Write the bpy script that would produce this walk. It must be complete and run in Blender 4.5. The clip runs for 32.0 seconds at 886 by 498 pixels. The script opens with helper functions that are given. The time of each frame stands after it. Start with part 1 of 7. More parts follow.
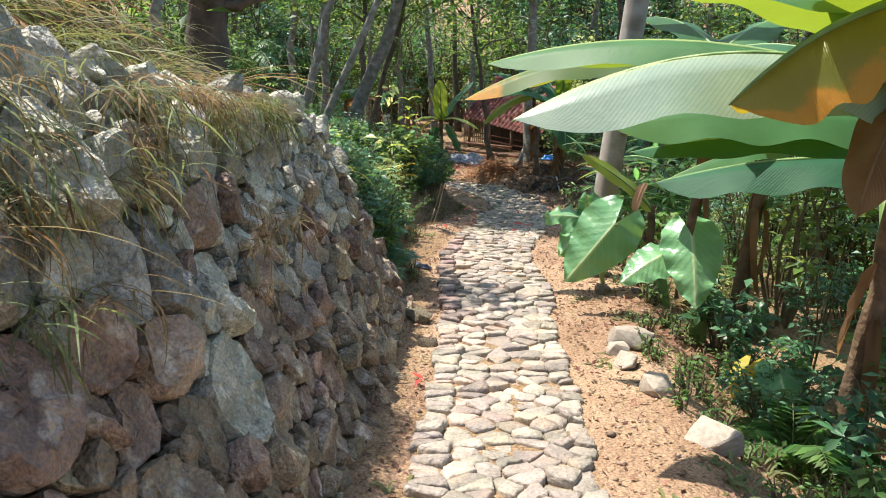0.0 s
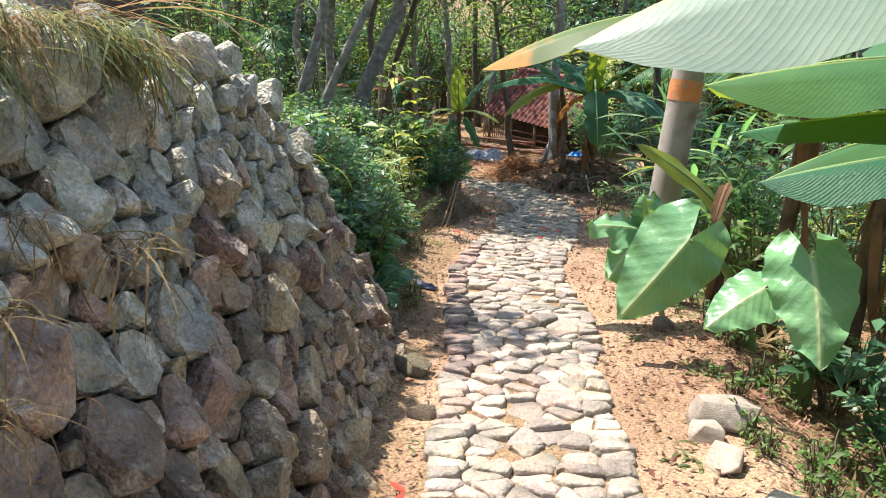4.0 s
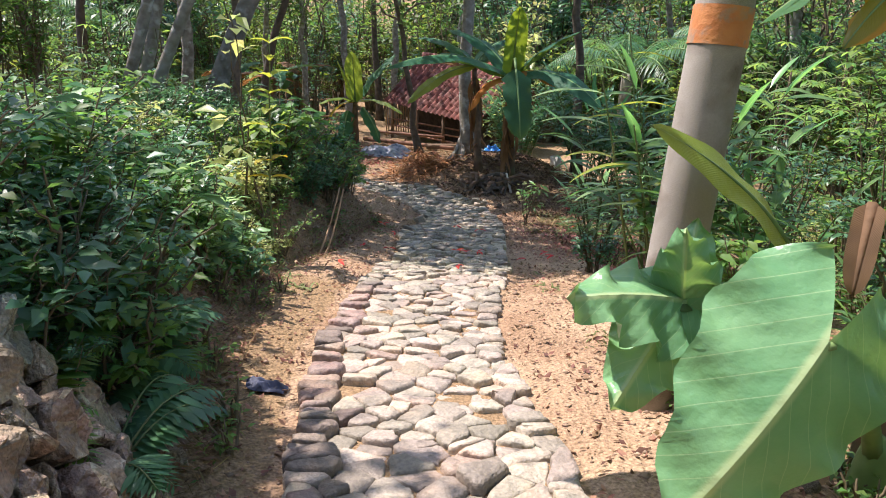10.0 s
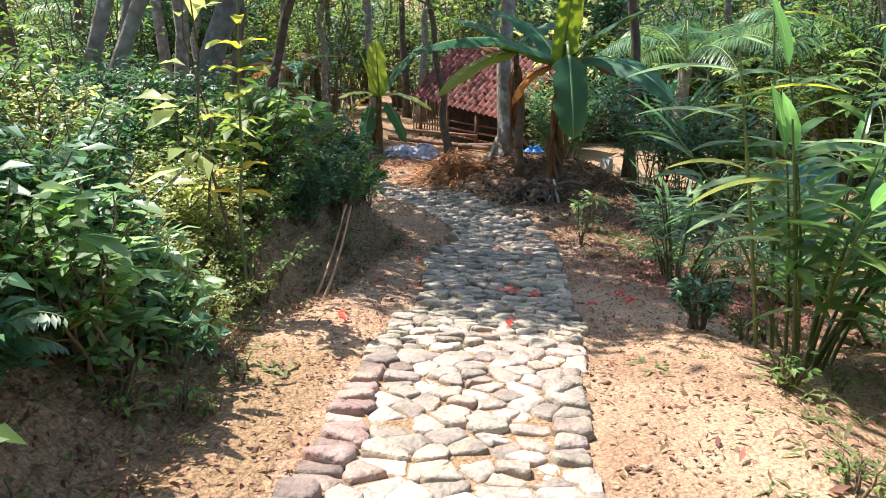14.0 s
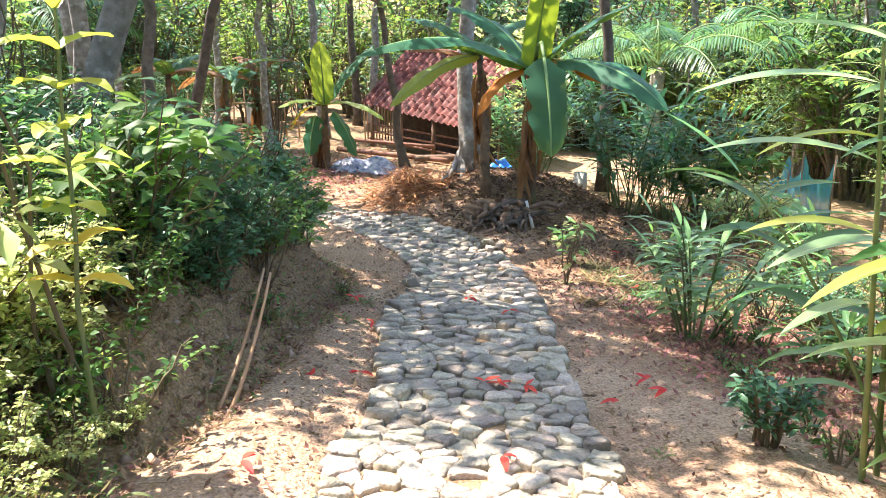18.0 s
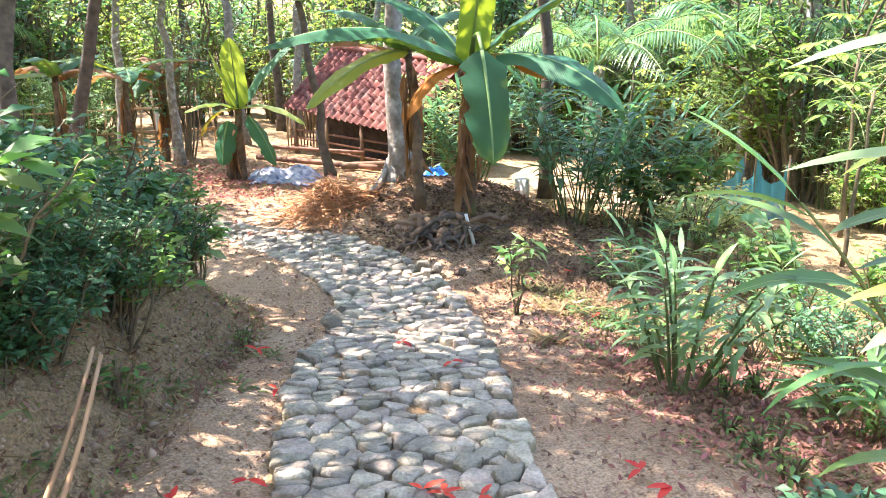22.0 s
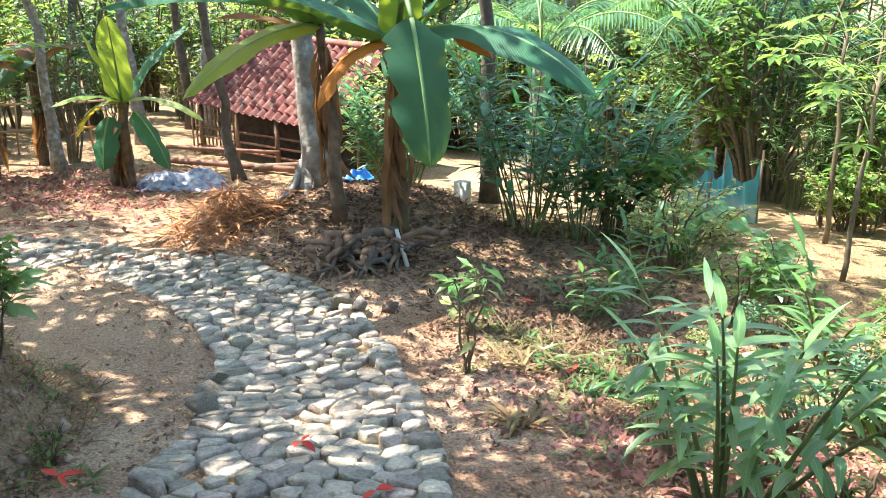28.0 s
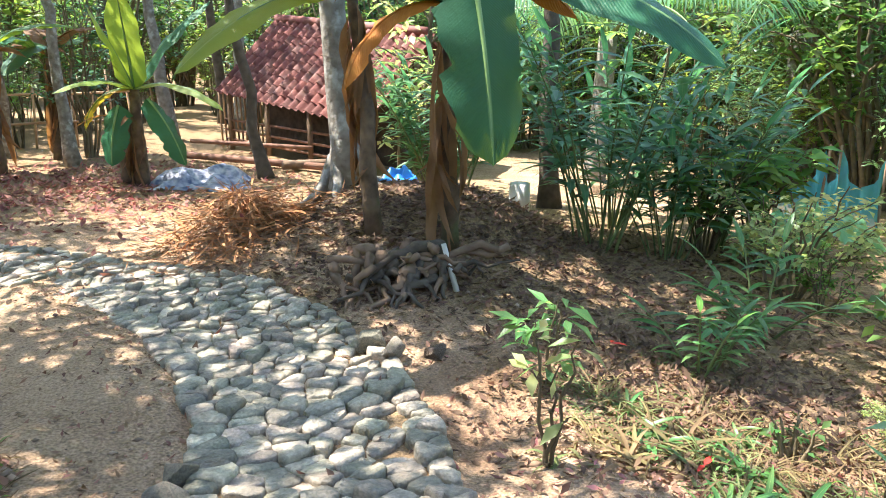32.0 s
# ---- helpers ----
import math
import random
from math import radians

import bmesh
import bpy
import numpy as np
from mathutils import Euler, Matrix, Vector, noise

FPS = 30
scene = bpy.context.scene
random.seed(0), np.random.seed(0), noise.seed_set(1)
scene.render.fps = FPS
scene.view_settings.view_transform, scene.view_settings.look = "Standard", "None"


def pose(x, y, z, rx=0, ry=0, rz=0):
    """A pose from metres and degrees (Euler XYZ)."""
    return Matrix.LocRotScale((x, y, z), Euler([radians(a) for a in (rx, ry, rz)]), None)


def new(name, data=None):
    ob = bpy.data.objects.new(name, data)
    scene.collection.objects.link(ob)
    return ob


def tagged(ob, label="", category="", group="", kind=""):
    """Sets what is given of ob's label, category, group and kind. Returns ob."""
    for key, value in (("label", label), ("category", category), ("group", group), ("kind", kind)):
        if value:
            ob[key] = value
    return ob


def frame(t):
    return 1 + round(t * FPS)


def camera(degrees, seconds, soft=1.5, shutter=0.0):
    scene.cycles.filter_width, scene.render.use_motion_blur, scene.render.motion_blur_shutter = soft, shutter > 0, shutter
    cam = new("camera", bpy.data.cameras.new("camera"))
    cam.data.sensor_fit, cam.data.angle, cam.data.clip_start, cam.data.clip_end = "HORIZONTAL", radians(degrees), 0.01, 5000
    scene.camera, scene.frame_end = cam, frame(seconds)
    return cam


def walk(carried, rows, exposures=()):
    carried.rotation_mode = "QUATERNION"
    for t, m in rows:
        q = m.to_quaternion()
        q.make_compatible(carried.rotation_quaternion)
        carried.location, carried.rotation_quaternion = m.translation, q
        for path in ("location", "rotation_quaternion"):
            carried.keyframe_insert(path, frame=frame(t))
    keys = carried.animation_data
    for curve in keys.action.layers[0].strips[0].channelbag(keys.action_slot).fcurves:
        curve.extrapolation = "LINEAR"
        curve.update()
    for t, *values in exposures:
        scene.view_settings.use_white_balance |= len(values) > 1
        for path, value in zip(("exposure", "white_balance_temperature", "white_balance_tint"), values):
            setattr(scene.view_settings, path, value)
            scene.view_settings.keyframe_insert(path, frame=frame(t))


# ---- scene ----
cam = camera(63.3, 32.0, 1.0)
METRES, EYE, TILT, LEAN, TURN = 12.0, 1.5, -16.6, 0.0, 0.0
ROWS = [
    (0.0, 0.0, 0.0, 0.0, 0.0, 0.0, -0.0),
    (0.5, -0.0008, 0.0191, 0.0015, -0.06, -0.08, -0.0),
    (1.0, -0.0001, 0.0382, 0.0036, 0.85, -0.03, -0.37),
    (1.5, -0.0005, 0.0591, 0.0078, 1.43, -0.2, -0.52),
    (2.0, 0.0037, 0.0781, 0.0094, 3.19, -0.24, -1.2),
    (2.5, 0.0053, 0.0893, 0.0102, 4.38, -0.22, -1.37),
    (4.5, 0.0079, 0.1553, 0.0129, -0.6, -0.13, -0.14),
    (5.0, 0.0113, 0.1736, 0.0145, -2.57, -0.18, 0.42),
    (5.5, 0.0171, 0.1902, 0.0163, -3.51, -0.2, 0.73),
    (6.0, 0.0174, 0.2106, 0.018, -8.09, -0.27, 2.02),
    (6.5, 0.0181, 0.2342, 0.0172, -8.52, -0.27, 2.07),
    (7.0, 0.0153, 0.2519, 0.0213, -8.21, -0.35, 1.93),
    (7.5, 0.0121, 0.2687, 0.0241, -9.04, -0.37, 2.2),
    (8.0, 0.0151, 0.2855, 0.0264, -8.75, -0.44, 1.94),
    (8.5, 0.018, 0.2972, 0.0286, -7.65, -0.41, 1.8),
    (9.0, 0.0179, 0.3154, 0.0326, -7.94, -0.39, 1.84),
    (9.5, 0.0192, 0.3321, 0.0346, -7.99, -0.47, 1.77),
    (10.0, 0.0248, 0.349, 0.039, -5.51, -0.45, 1.2),
    (10.5, 0.0255, 0.3696, 0.0413, -5.33, -0.47, 1.18),
    (11.0, 0.0292, 0.3873, 0.0418, -5.52, -0.5, 1.22),
    (11.5, 0.0334, 0.4042, 0.0414, -4.17, -0.46, 0.88),
    (12.0, 0.0319, 0.425, 0.0431, -3.77, -0.49, 0.66),
    (12.5, 0.035, 0.4432, 0.0457, -3.66, -0.51, 0.52),
    (13.0, 0.0357, 0.4595, 0.0512, -3.34, -0.45, 0.58),
    (13.5, 0.0327, 0.4797, 0.057, -3.32, -0.56, 0.63),
    (15.5, 0.03, 0.5543, 0.0747, -3.26, -0.45, 0.61),
    (16.0, 0.0296, 0.5661, 0.0786, -3.25, -0.48, 0.58),
    (16.5, 0.0312, 0.5797, 0.0832, -3.91, -0.41, 0.85),
    (17.0, 0.032, 0.5917, 0.086, -7.73, -0.42, 1.93),
    (17.5, 0.0356, 0.6074, 0.0876, -8.4, -0.36, 2.21),
    (18.0, 0.0381, 0.6216, 0.0936, -6.81, -0.37, 1.84),
    (18.5, 0.0408, 0.6324, 0.0969, -7.94, -0.32, 2.15),
    (19.0, 0.0489, 0.6456, 0.0967, -8.12, -0.3, 2.24),
    (19.5, 0.0508, 0.6553, 0.0989, -8.44, -0.22, 2.37),
    (20.0, 0.0478, 0.668, 0.1034, -10.82, -0.38, 3.02),
    (20.5, 0.0489, 0.6764, 0.1034, -11.64, -0.37, 3.3),
    (21.0, 0.0565, 0.6871, 0.1041, -11.71, -0.4, 3.4),
    (21.5, 0.0587, 0.6951, 0.1054, -11.71, -0.3, 3.47),
    (22.0, 0.0562, 0.7109, 0.1091, -11.86, -0.35, 3.51),
    (22.5, 0.0602, 0.7248, 0.1096, -11.74, -0.43, 3.39),
    (23.0, 0.0673, 0.7361, 0.112, -11.7, -0.45, 3.43),
    (23.5, 0.0633, 0.7494, 0.117, -12.02, -0.6, 3.55),
    (24.0, 0.0583, 0.7598, 0.1199, -12.82, -0.57, 3.71),
    (24.5, 0.0616, 0.7691, 0.1202, -12.43, -0.58, 3.54),
    (25.0, 0.0697, 0.7776, 0.1202, -12.3, -0.57, 3.57),
    (25.5, 0.0748, 0.7894, 0.123, -13.61, -0.66, 3.92),
    (26.0, 0.0784, 0.8003, 0.1224, -15.74, -0.78, 4.49),
    (26.5, 0.0905, 0.8081, 0.1234, -16.53, -0.86, 4.8),
    (28.5, 0.091, 0.8523, 0.1291, -17.14, -0.93, 4.8),
    (29.0, 0.088, 0.868, 0.1317, -15.89, -1.02, 4.53),
    (29.5, 0.0888, 0.8829, 0.1303, -14.26, -0.82, 3.92),
    (30.0, 0.0953, 0.8971, 0.131, -13.78, -0.83, 3.82),
    (30.5, 0.0953, 0.9132, 0.1341, -13.8, -0.84, 3.82),
    (31.0, 0.0992, 0.9242, 0.1359, -13.8, -0.74, 3.83),
    (31.5, 0.1089, 0.9365, 0.1369, -13.85, -0.86, 3.95),
    (32.0, 0.1144, 0.9489, 0.1379, -13.85, -0.74, 3.96),
]
EXPOSURES = [(0.0, 1.17, 6400, 14), (4.0, 1.33, 6380, 17), (7.0, 1.22, 6350, 20), (12.0, 1.17, 6380, 22), (16.0, 1.92, 6420, 20), (18.0, 2.34, 6500, 22), (20.0, 2.78, 6560, 23), (24.0, 2.76, 6560, 24), (26.0, 2.6, 6420, 20), (29.0, 2.36, 6280, 14), (32.0, 2.3, 6250, 13)]
walk(cam, [(t, pose(0, 0, EYE, TILT, LEAN, TURN) @ pose(METRES * x, METRES * y, METRES * z, 90 + pitch, roll, yaw)) for t, x, y, z, yaw, pitch, roll in ROWS], EXPOSURES)

# ---- light ----
TO_SUN = Vector((-0.37, 0.27, 0.89)).normalized()
world = bpy.data.worlds.new("sky")
world.use_nodes = True
scene.world = world
sky = world.node_tree.nodes.new("ShaderNodeTexSky")
sky.sky_type, sky.sun_disc = "NISHITA", False
sky.sun_elevation = math.asin(TO_SUN.z)
sky.sun_rotation = math.atan2(TO_SUN.x, TO_SUN.y)
backg = world.node_tree.nodes["Background"]
backg.inputs["Strength"].default_value = 0.13
world.node_tree.links.new(sky.outputs["Color"], backg.inputs["Color"])
sun = new("sun", bpy.data.lights.new("sun", "SUN"))
sun.data.energy, sun.data.angle, sun.data.color = 4.0, radians(0.55), (1.0, 0.94, 0.84)
sun.rotation_mode = "QUATERNION"
sun.rotation_quaternion = TO_SUN.to_track_quat("Z", "Y")
sun.location = TO_SUN * 40


# ---- materials ----
def surf(name, c1, c2, scale=8.0, rough=0.85, bump=0.3, bscale=40.0, rand=0.25, island=False, transl=0.0, spec=0.3,
         c3=None, c3scale=1.5, c3lo=0.5, c3hi=0.65, metal=0.0, ribs=0.0, ribfreq=60.0, midrib=None, edge=None, hue=0.0, tcol=None, alpha=1.0, veins=None, vein_share=0.42, vein_from=0.93, rib_slope=-0.18, relief=0.02, speck=0.0, tip=None):
    m = bpy.data.materials.new(name)
    m.use_nodes = True
    t = m.node_tree
    n, lk = t.nodes, t.links
    bs = n["Principled BSDF"]
    tc = n.new("ShaderNodeTexCoord")
    oi = n.new("ShaderNodeObjectInfo")
    shift = n.new("ShaderNodeVectorMath")
    shift.operation = "MULTIPLY_ADD"
    shift.inputs[1].default_value = (1, 1, 1)
    lk.new(tc.outputs["Object"], shift.inputs[0])
    spread = n.new("ShaderNodeMath")
    spread.operation, spread.inputs[1].default_value = "MULTIPLY", 37.0
    lk.new(oi.outputs["Random"], spread.inputs[0])
    lk.new(spread.outputs[0], shift.inputs[2])
    co = shift.outputs[0]

    def noisy(sc, detail=4.0):
        x = n.new("ShaderNodeTexNoise")
        x.inputs["Scale"].default_value, x.inputs["Detail"].default_value = sc, detail
        lk.new(co, x.inputs["Vector"])
        return x.outputs["Fac"]

    def ramp(fac, lo, hi):
        x = n.new("ShaderNodeMapRange")
        x.inputs["From Min"].default_value, x.inputs["From Max"].default_value = lo, hi
        lk.new(fac, x.inputs["Value"])
        return x.outputs["Result"]

    def mix(fac, a, b):
        x = n.new("ShaderNodeMix")
        x.data_type = "RGBA"
        lk.new(fac, x.inputs["Factor"])
        for sock, v in ((x.inputs["A"], a), (x.inputs["B"], b)):
            if isinstance(v, tuple):
                sock.default_value = (*v, 1)
            else:
                lk.new(v, sock)
        return x.outputs["Result"]

    col = mix(ramp(noisy(scale), 0.32, 0.68), c1, c2)
    if c3:
        col = mix(ramp(noisy(c3scale, 6.0), c3lo, c3hi), col, c3)
    height = noisy(bscale, 5.0)
    if ribs or midrib or edge or tip:
        at = n.new("ShaderNodeAttribute")
        at.attribute_name = "st"
        sp = n.new("ShaderNodeSeparateXYZ")
        lk.new(at.outputs["Vector"], sp.inputs[0])
        ab = n.new("ShaderNodeMath")
        ab.operation = "ABSOLUTE"
        lk.new(sp.outputs["X"], ab.inputs[0])
        if edge:
            mul = n.new("ShaderNodeMath")
            mul.operation = "MULTIPLY_ADD"
            lk.new(noisy(9.0), mul.inputs[0])
            mul.inputs[1].default_value = 0.7
            lk.new(ab.outputs[0], mul.inputs[2])
            col = mix(ramp(mul.outputs[0], edge[1], edge[1] + 0.12), col, edge[0])
        if tip:
            far = n.new("ShaderNodeMath")
            far.operation = "MULTIPLY_ADD"
            lk.new(noisy(7.0), far.inputs[0])
            far.inputs[1].default_value = 0.35
            lk.new(sp.outputs["Y"], far.inputs[2])
            col = mix(ramp(far.outputs[0], tip[1], tip[1] + 0.1), col, tip[0])
        if midrib:
            inv = n.new("ShaderNodeMath")
            inv.operation, inv.inputs[0].default_value = "SUBTRACT", 1.0
            lk.new(ramp(ab.outputs[0], 0.03, 0.07), inv.inputs[1])
            col = mix(inv.outputs[0], col, midrib)
        if ribs:
            wv = n.new("ShaderNodeMath")
            wv.operation = "MULTIPLY_ADD"
            lk.new(ab.outputs[0], wv.inputs[0])
            wv.inputs[1].default_value = rib_slope
            lk.new(sp.outputs["Y"], wv.inputs[2])
            fr = n.new("ShaderNodeMath")
            fr.operation, fr.inputs[1].default_value = "MULTIPLY", ribfreq
            lk.new(wv.outputs[0], fr.inputs[0])
            sn = n.new("ShaderNodeMath")
            sn.operation = "SINE"
            lk.new(fr.outputs[0], sn.inputs[0])
            hm = n.new("ShaderNodeMath")
            hm.operation, hm.inputs[1].default_value = "MULTIPLY_ADD", ribs
            lk.new(sn.outputs[0], hm.inputs[0])
            lk.new(height, hm.inputs[2])
            height = hm.outputs[0]
    if speck:
        sp2 = n.new("ShaderNodeMapRange")
        sp2.inputs["From Min"].default_value, sp2.inputs["From Max"].default_value = 0.3, 0.7
        sp2.inputs["To Min"].default_value, sp2.inputs["To Max"].default_value = 1 - speck, 1 + speck
        lk.new(noisy(bscale * 2.2, 6.0), sp2.inputs["Value"])
        hs2 = n.new("ShaderNodeHueSaturation")
        lk.new(col, hs2.inputs["Color"])
        lk.new(sp2.outputs["Result"], hs2.inputs["Value"])
        col = hs2.outputs["Color"]
    if veins:
        pw = n.new("ShaderNodeMapRange")
        pw.inputs["From Min"].default_value, pw.inputs["From Max"].default_value, pw.inputs["To Max"].default_value = vein_from, 1.0, vein_share
        lk.new(sn.outputs[0], pw.inputs["Value"])
        col = mix(pw.outputs["Result"], col, veins)
    hsv = n.new("ShaderNodeHueSaturation")
    lk.new(col, hsv.inputs["Color"])
    if island:
        geo = n.new("ShaderNodeNewGeometry")
        rsock = geo.outputs["Random Per Island"]
    else:
        rsock = oi.outputs["Random"]
    val = n.new("ShaderNodeMapRange")
    val.inputs["To Min"].default_value, val.inputs["To Max"].default_value = 1 - rand, 1 + rand
    lk.new(rsock, val.inputs["Value"])
    lk.new(val.outputs["Result"], hsv.inputs["Value"])
    if hue:
        hv = n.new("ShaderNodeMapRange")
        hv.inputs["To Min"].default_value, hv.inputs["To Max"].default_value = 0.5 - hue, 0.5 + hue
        wn = n.new("ShaderNodeTexWhiteNoise")
        wn.noise_dimensions = "1D"
        lk.new(rsock, wn.inputs["W"])
        lk.new(wn.outputs["Value"], hv.inputs["Value"])
        lk.new(hv.outputs["Result"], hsv.inputs["Hue"])
    lk.new(hsv.outputs["Color"], bs.inputs["Base Color"])
    bs.inputs["Roughness"].default_value = rough
    bs.inputs["Metallic"].default_value = metal
    bs.inputs["Specular IOR Level"].default_value = spec
    bs.inputs["Alpha"].default_value = alpha
    if bump:
        bp = n.new("ShaderNodeBump")
        bp.inputs["Strength"].default_value, bp.inputs["Distance"].default_value = bump, relief
        lk.new(height, bp.inputs["Height"])
        lk.new(bp.outputs["Normal"], bs.inputs["Normal"])
    if transl:
        tr = n.new("ShaderNodeBsdfTranslucent")
        if tcol:
            tr.inputs["Color"].default_value = (*tcol, 1)
        else:
            br = n.new("ShaderNodeHueSaturation")
            br.inputs["Hue"].default_value, br.inputs["Saturation"].default_value, br.inputs["Value"].default_value = 0.475, 1.1, 2.2
            lk.new(hsv.outputs["Color"], br.inputs["Color"])
            lk.new(br.outputs["Color"], tr.inputs["Color"])
        ms = n.new("ShaderNodeMixShader")
        ms.inputs["Fac"].default_value = transl
        lk.new(bs.outputs[0], ms.inputs[1])
        lk.new(tr.outputs[0], ms.inputs[2])
        lk.new(ms.outputs[0], n["Material Output"].inputs["Surface"])
    return m


